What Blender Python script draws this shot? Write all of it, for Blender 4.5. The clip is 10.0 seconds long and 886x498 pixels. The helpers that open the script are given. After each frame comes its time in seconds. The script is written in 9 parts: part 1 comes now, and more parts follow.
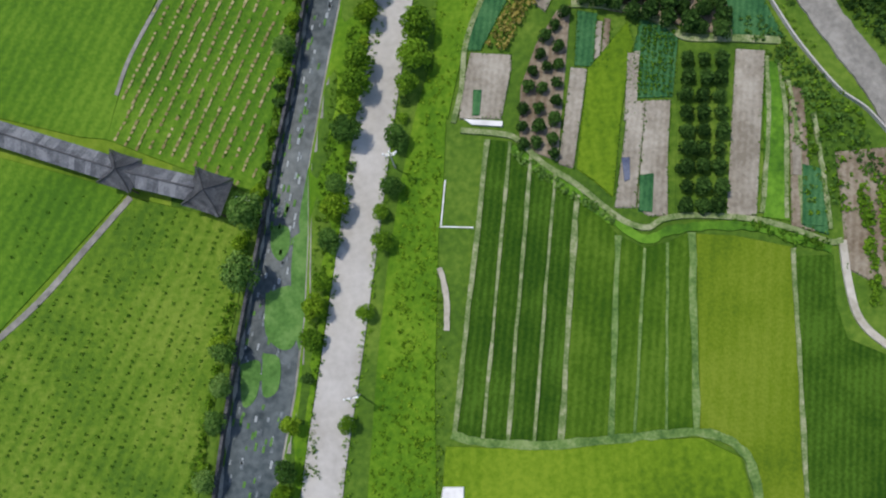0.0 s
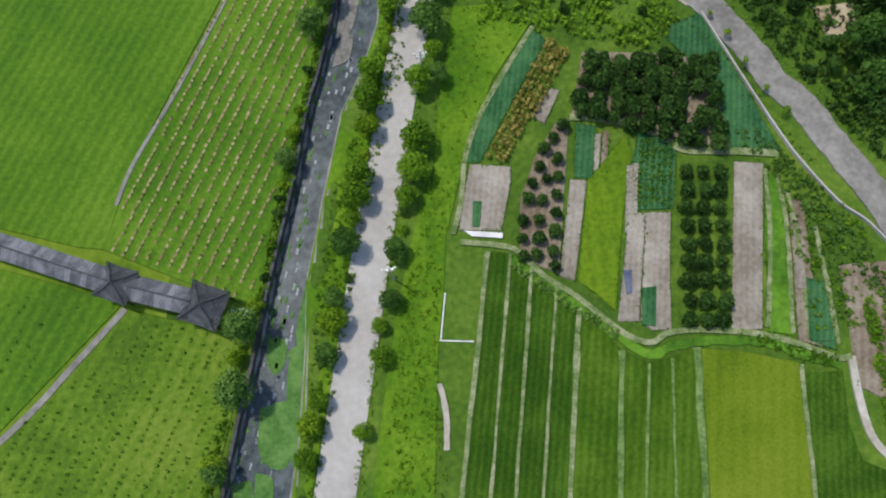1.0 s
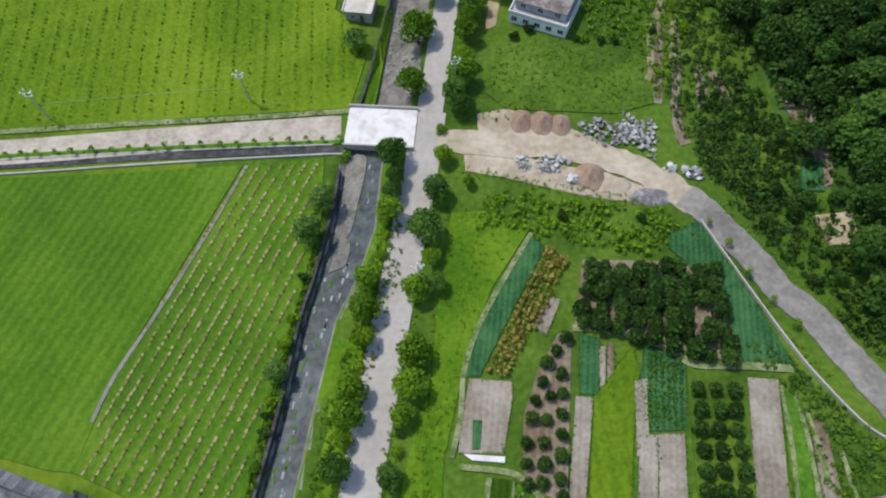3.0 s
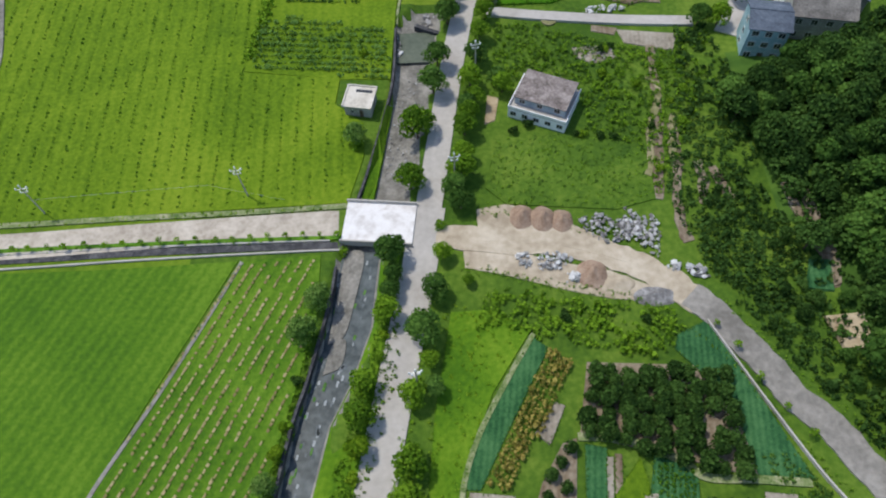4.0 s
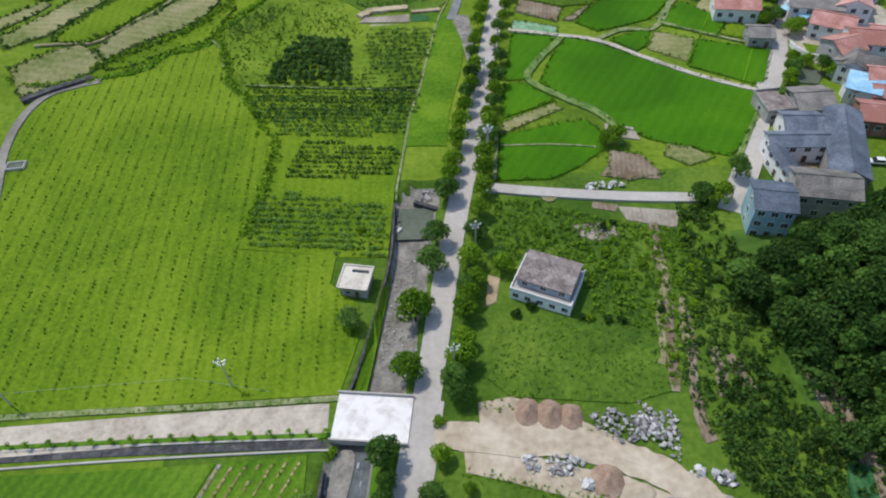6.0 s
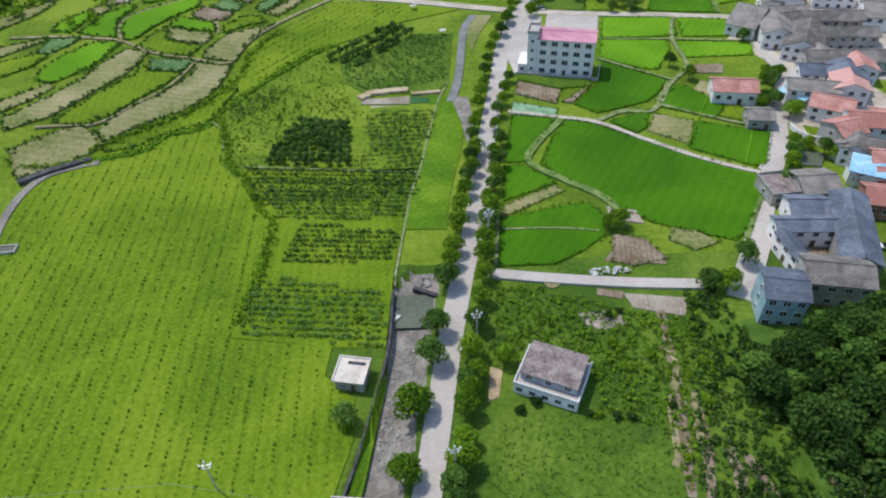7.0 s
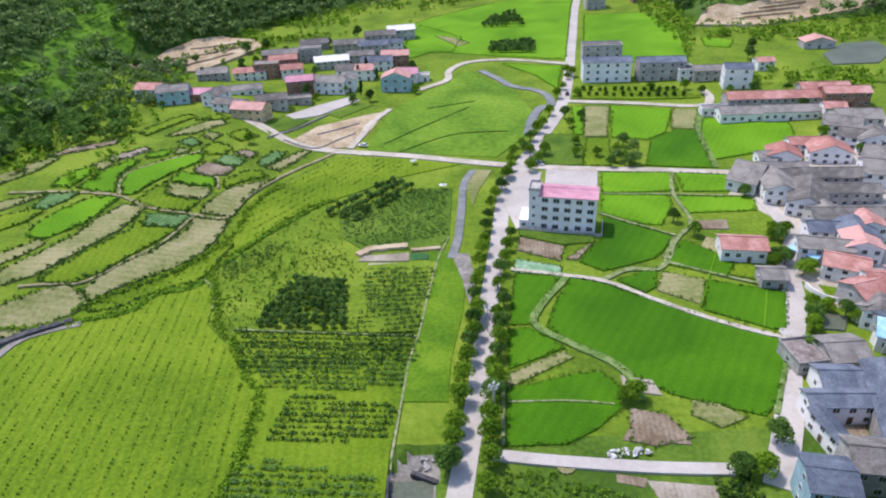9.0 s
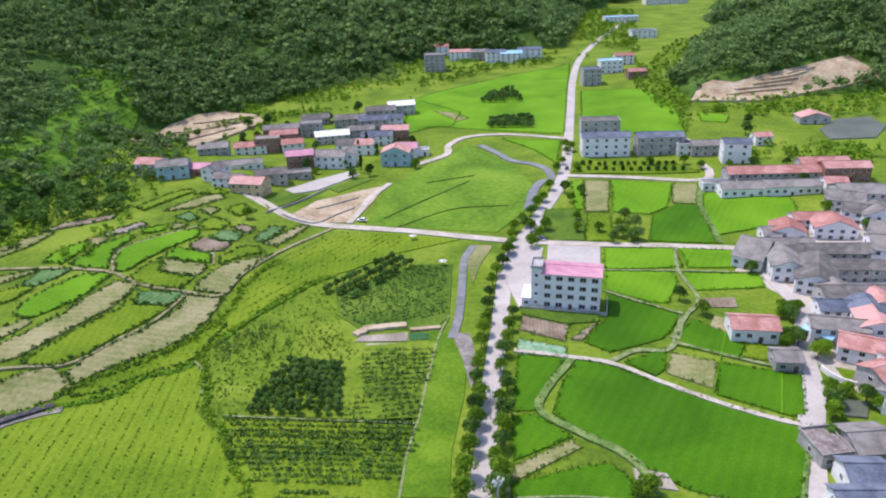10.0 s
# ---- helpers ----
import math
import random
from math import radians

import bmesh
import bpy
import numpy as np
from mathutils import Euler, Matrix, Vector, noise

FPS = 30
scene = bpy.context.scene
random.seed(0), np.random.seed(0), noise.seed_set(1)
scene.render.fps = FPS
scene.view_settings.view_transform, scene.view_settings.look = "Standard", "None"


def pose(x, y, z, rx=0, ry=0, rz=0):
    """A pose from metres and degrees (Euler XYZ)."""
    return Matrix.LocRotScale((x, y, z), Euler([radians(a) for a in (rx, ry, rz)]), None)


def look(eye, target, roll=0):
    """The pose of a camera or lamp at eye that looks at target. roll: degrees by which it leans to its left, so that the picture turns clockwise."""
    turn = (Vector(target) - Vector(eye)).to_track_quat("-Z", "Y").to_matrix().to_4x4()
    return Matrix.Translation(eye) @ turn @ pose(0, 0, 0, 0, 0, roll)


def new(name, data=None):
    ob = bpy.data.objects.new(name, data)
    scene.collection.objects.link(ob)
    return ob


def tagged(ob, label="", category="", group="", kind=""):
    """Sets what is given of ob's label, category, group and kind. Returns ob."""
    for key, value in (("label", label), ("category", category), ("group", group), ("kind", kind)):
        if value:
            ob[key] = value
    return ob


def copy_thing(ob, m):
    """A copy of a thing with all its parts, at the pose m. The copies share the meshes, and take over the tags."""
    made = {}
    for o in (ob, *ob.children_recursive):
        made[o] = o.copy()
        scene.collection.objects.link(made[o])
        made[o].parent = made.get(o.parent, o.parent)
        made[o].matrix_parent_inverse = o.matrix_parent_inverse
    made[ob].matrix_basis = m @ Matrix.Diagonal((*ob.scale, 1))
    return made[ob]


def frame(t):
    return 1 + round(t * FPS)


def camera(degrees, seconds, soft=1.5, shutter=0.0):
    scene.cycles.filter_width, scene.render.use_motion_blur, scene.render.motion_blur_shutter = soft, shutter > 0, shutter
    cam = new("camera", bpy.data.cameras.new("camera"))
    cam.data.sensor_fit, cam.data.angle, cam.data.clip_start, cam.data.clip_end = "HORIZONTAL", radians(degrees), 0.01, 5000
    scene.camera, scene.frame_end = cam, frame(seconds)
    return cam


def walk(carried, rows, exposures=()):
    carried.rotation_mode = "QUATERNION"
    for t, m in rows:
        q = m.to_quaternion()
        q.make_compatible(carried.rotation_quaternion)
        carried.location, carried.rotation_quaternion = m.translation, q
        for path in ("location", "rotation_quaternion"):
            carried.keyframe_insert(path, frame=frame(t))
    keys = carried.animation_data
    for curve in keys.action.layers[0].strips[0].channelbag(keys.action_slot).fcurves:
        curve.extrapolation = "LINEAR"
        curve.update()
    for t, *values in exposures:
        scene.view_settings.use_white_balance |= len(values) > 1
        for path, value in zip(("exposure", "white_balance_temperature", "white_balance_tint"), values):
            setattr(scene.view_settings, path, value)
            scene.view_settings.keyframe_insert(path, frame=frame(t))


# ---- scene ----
cam = camera(66.93, 10.0, soft=2.1)
# seconds, x, y, z, pitch, lean, yaw of a drone that flies ahead while its camera tilts up
ROWS = [
    (0.0, 0.07, -0.07, 109.93, -81.51, 2.24, -1.35),
    (0.5, 0.04, 4.04, 109.88, -78.72, 2.18, -1.34),
    (1.0, 0.10, 7.96, 109.81, -75.91, 2.15, -1.32),
    (1.5, 0.21, 11.72, 109.70, -73.07, 2.13, -1.30),
    (2.0, 0.37, 15.35, 109.58, -70.22, 2.12, -1.28),
    (2.5, 0.56, 18.87, 109.46, -67.36, 2.12, -1.25),
    (4.0, 1.17, 29.02, 109.10, -58.77, 2.15, -1.18),
    (4.5, 1.36, 32.33, 109.01, -55.92, 2.17, -1.16),
    (5.0, 1.52, 35.63, 108.93, -53.07, 2.18, -1.15),
    (5.5, 1.65, 38.92, 108.88, -50.23, 2.19, -1.14),
    (7.0, 1.84, 48.85, 108.83, -41.73, 2.19, -1.13),
    (7.5, 1.84, 52.18, 108.85, -38.90, 2.19, -1.14),
    (8.0, 1.81, 55.52, 108.89, -36.06, 2.18, -1.15),
    (8.5, 1.75, 58.87, 108.94, -33.21, 2.17, -1.17),
    (9.0, 1.68, 62.22, 108.99, -30.34, 2.16, -1.20),
    (9.5, 1.60, 65.54, 109.05, -27.45, 2.15, -1.23),
    (10.0, 1.51, 68.84, 109.09, -24.52, 2.14, -1.27),
]
walk(cam, [(t, pose(x, y, z, 90 + pitch, lean, yaw)) for t, x, y, z, pitch, lean, yaw in ROWS], exposures=[(0.0, 0.16, 6500, 10), (5.5, 0.18, 6500, 10), (7.0, 0.30, 6450, 13), (8.5, 0.56, 6400, 18), (10.0, 0.68, 6350, 24)])

# ---- light ----
SUN_ELEVATION, SUN_AZIMUTH = 64.0, -55.0     # degrees; azimuth from +y towards +x
world = bpy.data.worlds.new("sky")
scene.world = world
world.use_nodes = True
sky = world.node_tree.nodes.new("ShaderNodeTexSky")
sky.sky_type, sky.sun_disc = "NISHITA", False
sky.sun_elevation, sky.sun_rotation = radians(SUN_ELEVATION), radians(SUN_AZIMUTH)
world.node_tree.nodes["Background"].inputs["Strength"].default_value = 0.15
world.node_tree.links.new(sky.outputs[0], world.node_tree.nodes["Background"].inputs["Color"])
sun = new("sun", bpy.data.lights.new("sun", "SUN"))
sun.data.energy, sun.data.angle, sun.data.color = 2.35, radians(0.6), (1.0, 0.95, 0.86)
_az, _el = radians(SUN_AZIMUTH), radians(SUN_ELEVATION)
sun.matrix_world = look((300 * math.sin(_az) * math.cos(_el), 300 * math.cos(_az) * math.cos(_el), 300 * math.sin(_el)), (0, 0, 0))


# ---- materials ----
def material(name, dark, mid, light, coarse=0.08, fine=1.5, rough=0.9, bump=0.3, bump_scale=2.0, metal=0.0, per_object=0.0, per_island=0.0, stripe=None, spec=0.1, thin=0.0):
    """A procedural surface: two scales of noise between three colours, relief, and as wanted furrows (angle, spacing, depth of tone) or a shift of tone per object or per leaf."""
    m = bpy.data.materials.new(name)
    m.use_nodes = True
    nt = m.node_tree
    bsdf = nt.nodes["Principled BSDF"]
    bsdf.inputs["Roughness"].default_value, bsdf.inputs["Metallic"].default_value = rough, metal
    bsdf.inputs["Specular IOR Level"].default_value = spec
    co = nt.nodes.new("ShaderNodeTexCoord")

    def noise_at(scale, detail, distortion=0.0):
        n = nt.nodes.new("ShaderNodeTexNoise")
        n.inputs["Scale"].default_value, n.inputs["Detail"].default_value, n.inputs["Distortion"].default_value = scale, detail, distortion
        nt.links.new(co.outputs["Object"], n.inputs["Vector"])
        return n.outputs["Fac"]

    def calc(op, a, b):
        n = nt.nodes.new("ShaderNodeMath")
        n.operation = op
        for i, v in enumerate((a, b)):
            if isinstance(v, (int, float)):
                n.inputs[i].default_value = v
            else:
                nt.links.new(v, n.inputs[i])
        return n.outputs[0]

    value = calc("ADD", calc("MULTIPLY", noise_at(coarse, 5, 0.6), 0.62), calc("MULTIPLY", noise_at(fine, 5), 0.38))
    if stripe:
        angle, spacing, depth = stripe
        mp = nt.nodes.new("ShaderNodeMapping")
        mp.inputs["Rotation"].default_value[2] = -angle
        nt.links.new(co.outputs["Object"], mp.inputs["Vector"])
        w = nt.nodes.new("ShaderNodeTexWave")
        w.bands_direction = "Y"
        w.inputs["Scale"].default_value = 2 * math.pi / spacing / 20.0
        w.inputs["Distortion"].default_value, w.inputs["Detail"].default_value, w.inputs["Detail Scale"].default_value = 1.2, 2.0, 2.0
        nt.links.new(mp.outputs[0], w.inputs["Vector"])
        value = calc("ADD", value, calc("MULTIPLY", calc("SUBTRACT", w.outputs["Fac"], 0.5), depth))
    if per_object:
        info = nt.nodes.new("ShaderNodeObjectInfo")
        value = calc("ADD", value, calc("MULTIPLY", calc("SUBTRACT", info.outputs["Random"], 0.5), per_object))
    if per_island:
        geo = nt.nodes.new("ShaderNodeNewGeometry")
        value = calc("ADD", value, calc("MULTIPLY", calc("SUBTRACT", geo.outputs["Random Per Island"], 0.5), per_island))
    ramp = nt.nodes.new("ShaderNodeValToRGB")
    e = ramp.color_ramp.elements
    e[0].position, e[1].position = 0.37, 0.64
    e[0].color, e[1].color = (*dark, 1), (*light, 1)
    e.new(0.5).color = (*mid, 1)
    nt.links.new(value, ramp.inputs[0])
    nt.links.new(ramp.outputs[0], bsdf.inputs["Base Color"])
    if thin:
        glow = nt.nodes.new("ShaderNodeBsdfTranslucent")
        mix = nt.nodes.new("ShaderNodeMixShader")
        mix.inputs[0].default_value = thin
        nt.links.new(ramp.outputs[0], glow.inputs["Color"])
        nt.links.new(bsdf.outputs[0], mix.inputs[1])
        nt.links.new(glow.outputs[0], mix.inputs[2])
        nt.links.new(mix.outputs[0], nt.nodes["Material Output"].inputs["Surface"])
    if bump:
        b = nt.nodes.new("ShaderNodeBump")
        b.inputs["Strength"].default_value, b.inputs["Distance"].default_value = bump, 0.3
        nt.links.new(noise_at(bump_scale, 6), b.inputs["Height"])
        nt.links.new(b.outputs[0], bsdf.inputs["Normal"])
    return m


def along(a, b):
    """The angle of the line from a to b."""
    return math.atan2(b[1] - a[1], b[0] - a[0])


ROWS_WEST = along((-58.2, 52.6), (-39.9, 94.3))
ROWS_NORTH = along((-53.5, 114.6), (-56.0, 162.1))
ROWS_EAST = along((-2.8, -13.5), (3.9, 34.9))
ROWS_RICE = along((51.9, 181.4), (67.6, 206.3))

MEADOW = material("meadow", (0.045, 0.100, 0.012), (0.080, 0.155, 0.016), (0.14, 0.22, 0.028), 0.05, 0.9, bump=0.7, bump_scale=1.2)
VALLEY_GRASS = material("valley_grass", (0.075, 0.14, 0.012), (0.13, 0.215, 0.016), (0.20, 0.28, 0.03), 0.04, 0.6, bump=0.8, bump_scale=0.9)
LUSH_MEADOW = material("lush_meadow", (0.065, 0.15, 0.012), (0.115, 0.23, 0.018), (0.18, 0.30, 0.03), 0.03, 0.45, bump=0.8, bump_scale=0.9)
BRIGHT_GRASS = material("bright_grass", (0.055, 0.14, 0.008), (0.095, 0.20, 0.010), (0.155, 0.265, 0.018), 0.08, 1.1, bump=0.8, bump_scale=1.3)
WEEDS = material("weeds", (0.045, 0.12, 0.012), (0.085, 0.20, 0.016), (0.14, 0.29, 0.025), 0.12, 1.2, bump=1.0, bump_scale=0.9)
TURF = material("turf", (0.052, 0.13, 0.01), (0.082, 0.178, 0.012), (0.13, 0.235, 0.02), 0.04, 1.3, bump=0.5, stripe=(ROWS_WEST, 2.1, 0.09))
TURF_YELLOW = material("turf_yellow", (0.06, 0.13, 0.012), (0.105, 0.19, 0.015), (0.17, 0.245, 0.03), 0.05, 1.1, bump=0.6, stripe=(ROWS_WEST, 2.4, 0.06))
SEEDLING = material("seedling_field", (0.068, 0.136, 0.007), (0.122, 0.21, 0.010), (0.185, 0.272, 0.018), 0.03, 1.2, bump=0.5, stripe=(ROWS_NORTH, 2.3, 0.045))
RICE = material("rice", (0.032, 0.115, 0.003), (0.050, 0.160, 0.004), (0.080, 0.215, 0.006), 0.03, 2.2, bump=0.5, bump_scale=3.0, stripe=(ROWS_RICE, 3.0, 0.035))
RICE_YOUNG = material("rice_young", (0.07, 0.19, 0.006), (0.11, 0.27, 0.008), (0.15, 0.33, 0.015), 0.03, 1.8, bump=0.4, bump_scale=3.0, stripe=(ROWS_RICE, 2.6, 0.03))
PADDY_DARK = material("paddy_dark", (0.02, 0.062, 0.004), (0.038, 0.092, 0.006), (0.066, 0.14, 0.012), 0.1, 1.8, bump=0.8, bump_scale=2.6, stripe=(ROWS_EAST, 1.1, 0.10))
PADDY_MID = material("paddy_mid", (0.032, 0.085, 0.005), (0.056, 0.12, 0.007), (0.09, 0.165, 0.014), 0.1, 1.6, bump=0.7, bump_scale=2.4, stripe=(ROWS_EAST, 1.3, 0.10))
PADDY_OLIVE = material("paddy_olive", (0.08, 0.14, 0.008), (0.125, 0.19, 0.010), (0.17, 0.23, 0.02), 0.07, 2.0, bump=0.5, bump_scale=3.0, stripe=(ROWS_EAST, 2.0, 0.05))
RIDGE = material("ridge_grass", (0.09, 0.15, 0.04), (0.20, 0.25, 0.10), (0.36, 0.36, 0.22), 0.5, 3.0, bump=0.6)
RIDGE_GREEN = material("ridge_green", (0.065, 0.13, 0.03), (0.13, 0.215, 0.055), (0.23, 0.30, 0.11), 0.4, 2.0, bump=0.8)
SOIL = material("soil", (0.155, 0.115, 0.075), (0.235, 0.19, 0.135), (0.32, 0.275, 0.205), 0.15, 1.6, bump=0.6, stripe=(ROWS_EAST, 1.2, 0.06))
DRY_SOIL = material("dry_soil", (0.22, 0.19, 0.145), (0.31, 0.275, 0.22), (0.41, 0.37, 0.305), 0.12, 1.3, bump=0.6, stripe=(ROWS_EAST, 1.0, 0.045))
LEAFY_CROP = material("leafy_crop", (0.06, 0.14, 0.045), (0.105, 0.205, 0.07), (0.165, 0.275, 0.11), 0.2, 2.0, bump=0.8, stripe=(ROWS_WEST, 1.6, 0.10))
TRODDEN = material("trodden_path", (0.15, 0.16, 0.06), (0.25, 0.235, 0.12), (0.36, 0.32, 0.20), 0.3, 1.5, bump=0.4)
STUBBLE = material("stubble", (0.13, 0.17, 0.045), (0.225, 0.235, 0.095), (0.33, 0.305, 0.165), 0.06, 0.9, bump=0.5, stripe=(ROWS_WEST - 1.2, 2.6, 0.05))
CLAY = material("clay", (0.27, 0.20, 0.12), (0.41, 0.33, 0.215), (0.54, 0.46, 0.33), 0.08, 0.7, bump=0.6)
CONCRETE = material("concrete", (0.38, 0.355, 0.32), (0.44, 0.415, 0.38), (0.50, 0.475, 0.44), 0.10, 0.9, rough=0.85, bump=0.12)
BRIGHT_CONCRETE = material("bright_concrete", (0.62, 0.60, 0.58), (0.74, 0.72, 0.70), (0.82, 0.80, 0.78), 0.25, 1.2, rough=0.8, bump=0.1)
PALE_LANE = material("pale_lane", (0.33, 0.30, 0.23), (0.45, 0.41, 0.34), (0.56, 0.52, 0.45), 0.15, 1.0, bump=0.2)
LANE_BEIGE = material("beige_lane", (0.36, 0.31, 0.25), (0.48, 0.425, 0.35), (0.58, 0.525, 0.445), 0.2, 1.2, bump=0.25)
DIRT = material("dirt_road", (0.34, 0.28, 0.20), (0.46, 0.39, 0.29), (0.58, 0.51, 0.40), 0.12, 0.7, bump=0.4)
GRAVEL_ROAD = material("gravel_road", (0.17, 0.16, 0.14), (0.24, 0.226, 0.20), (0.33, 0.31, 0.275), 0.15, 1.2, bump=0.4)
DARK_STONE = material("dark_stone", (0.04, 0.04, 0.045), (0.075, 0.075, 0.08), (0.13, 0.13, 0.13), 0.5, 3.0, bump=0.8)
RIVER_BED = material("river_bed", (0.15, 0.145, 0.125), (0.235, 0.225, 0.20), (0.34, 0.325, 0.29), 0.25, 1.4, bump=1.0)
ALGAE = material("algae", (0.06, 0.14, 0.03), (0.09, 0.20, 0.045), (0.14, 0.26, 0.07), 0.3, 1.5, bump=0.4)
TEAL_LEAF = material("teal_leaf", (0.022, 0.085, 0.03), (0.04, 0.13, 0.045), (0.07, 0.18, 0.065), 0.2, 2.0, bump=0.9, bump_scale=2.5, stripe=(ROWS_EAST, 1.0, 0.10))
LOTUS = material("lotus", (0.10, 0.25, 0.12), (0.20, 0.36, 0.21), (0.33, 0.46, 0.33), 0.4, 1.0, bump=0.9)
GREY_STONE_WALL = material("block_wall", (0.22, 0.20, 0.18), (0.30, 0.28, 0.26), (0.38, 0.36, 0.34), 0.4, 2.0, bump=0.5)
BLUE_TARP = material("blue_tarpaulin", (0.06, 0.07, 0.12), (0.10, 0.115, 0.17), (0.16, 0.175, 0.23), 0.4, 2.0, rough=0.5, bump=0.4)
# Ground tone lowered to include the cloud shade on the near slope.
FOREST_FLOOR = material("forest_floor", (0.028, 0.065, 0.012), (0.052, 0.115, 0.018), (0.095, 0.18, 0.027), 0.02, 0.25, bump=1.0, bump_scale=0.4)


def water_material(name, deep, shallow, scale):
    return material(name, deep, tuple((a + b) / 2 for a, b in zip(deep, shallow)), shallow, scale, 0.9, rough=0.4, bump=0.12, bump_scale=1.6, spec=0.15)


RIVER = water_material("river_water", (0.025, 0.040, 0.046), (0.115, 0.138, 0.145), 0.32)
# Pale grey stands in for the sky mirrored in the upper streams.
SKY_STREAM = water_material("sky_toned_stream", (0.13, 0.14, 0.135), (0.25, 0.26, 0.25), 0.2)
# Pond colours lightened to hold the sky's reflection.
POND = water_material("pond_water", (0.085, 0.105, 0.075), (0.15, 0.17, 0.125), 0.05)


# ---- the lie of the land ----
# terrain begins
RIVER_Y = [-60, -23, -7, 6, 19, 31, 46, 62, 70, 80, 94, 103, 124, 137, 160, 163.5, 250, 290, 330]
RIVER_LEFT = [-45, -41, -39, -37, -34.5, -32.5, -29.5, -27, -25, -23, -21.5, -19, -14, -12, -11.5, -7.5, 6, 10, 17]
RIVER_RIGHT = [-34, -31, -28, -26.5, -26, -26, -23.5, -20.5, -17, -14, -13, -8.5, -5.5, -3.5, -1, 1, 11, 18, 26]


def blend(a, b, v):
    u = min(1.0, max(0.0, (v - a) / (b - a)))
    return u * u * (3 - 2 * u)


def table(v, xs, ys):
    return float(np.interp(v, xs, ys))


def hill(d, slope, top):
    return 0.0 if d <= 0 else top * (1 - math.exp(-d * slope / top)) * blend(0, 25, d)


def left_hills(x, y):
    a = -172 - x - 0.05 * (y - 300)
    b = (-237 * (x + 176) + 176 * (y - 490)) / 295
    c = min(y - 745, 0.95 * (125 + 0.30 * (y - 719) - x))
    return max(a, b, c)


def right_hills(x, y):
    return min(y - 512 - 0.02 * (x - 170), x - 172 - 0.50 * max(0, y - 560))


def near_hill(x, y):
    return min(x - 54 - 0.25 * max(0, 100 - y), 148 - y + 0.1 * x, y - 15)


def river_depth(x, y):
    if y > 330 or y < -60:
        return 0.0
    l, r = table(y, RIVER_Y, RIVER_LEFT), table(y, RIVER_Y, RIVER_RIGHT)
    deep = 2.0 * blend(168, 162, y)
    return -deep * blend(-0.4, 0.4, x - l) * blend(-0.5, 2.5, r - x + 0.5)


def ground_height(x, y):
    z = 0.016 * max(0.0, y - 270) + 0.004 * max(0.0, y - 500)
    hedge = table(y, [100, 150, 206, 236, 254, 289, 330, 420, 480], [-170, -140, -113, -73, -62, -45, -40, -60, -160])
    z += 6.0 * blend(2, 55, hedge - x)
    z += 3.0 * blend(100, 180, x) * blend(150, 260, y)
    z += hill(left_hills(x, y), 0.45, 170) + hill(right_hills(x, y), 0.40, 150) + 0.6 * hill(near_hill(x, y), 0.35, 25)
    return z + river_depth(x, y)
# terrain ends


def mesh_object(name, verts, faces, mat, parent=None, smooth=False, label=""):
    me = bpy.data.meshes.new(name)
    me.from_pydata(verts, [], faces)
    me.materials.append(mat)
    if smooth:
        me.polygons.foreach_set("use_smooth", [True] * len(me.polygons))
    ob = new(name, me)
    ob.parent = parent
    if label:
        tagged(ob, label)
    return ob


def part(name, bm, mat, parent=None, label="", smooth=False):
    """Links a bmesh as one mesh object under a thing."""
    me = bpy.data.meshes.new(name)
    bm.to_mesh(me)
    bm.free()
    me.materials.append(mat)
    if smooth:
        me.polygons.foreach_set("use_smooth", [True] * len(me.polygons))
    ob = new(name, me)
    ob.parent = parent
    return tagged(ob, label) if label else ob


def steps(*runs):
    out = []
    for a, b, s in runs:
        out += list(np.arange(a, b, s))
    return out + [runs[-1][1]]


def surface(x, y):
    """The height of the land with the folds of the hills."""
    return ground_height(x, y) + noise.noise((x * 0.02, y * 0.02, 0)) * 14 * blend(20, 120, max(left_hills(x, y), right_hills(x, y)))


def build_ground():
    xs = steps((-2400, -600, 150), (-600, -240, 20), (-240, -80, 5), (-80, -46, 3), (-46, 36, 1.0), (36, 120, 3), (120, 260, 5), (260, 600, 17), (600, 2400, 150))
    ys = steps((-600, -60, 60), (-60, 170, 2.0), (170, 330, 3.0), (330, 620, 6), (620, 1200, 15), (1200, 3000, 100))
    verts = [(x, y, surface(x, y)) for y in ys for x in xs]
    n = len(xs)
    faces = [(j * n + i, j * n + i + 1, (j + 1) * n + i + 1, (j + 1) * n + i) for j in range(len(ys) - 1) for i in range(n - 1)]
    ob = mesh_object("ground", verts, faces, MEADOW, smooth=True)
    ob.data.materials.append(FOREST_FLOOR)
    ob.data.materials.append(RIVER_BED)
    ob.data.materials.append(VALLEY_GRASS)
    for p in ob.data.polygons:
        c = p.center
        if max(left_hills(c.x, c.y), right_hills(c.x, c.y), near_hill(c.x, c.y) - 6) > 4:
            p.material_index = 1
        elif river_depth(c.x, c.y) < -0.5 and c.y < 165:
            p.material_index = 2
        elif c.y > 165 or c.x < -50:
            p.material_index = 3
    return tagged(ob, "green valley floor rising to wooded hills", "ground", kind="structure")


build_ground()


PLOTS = []


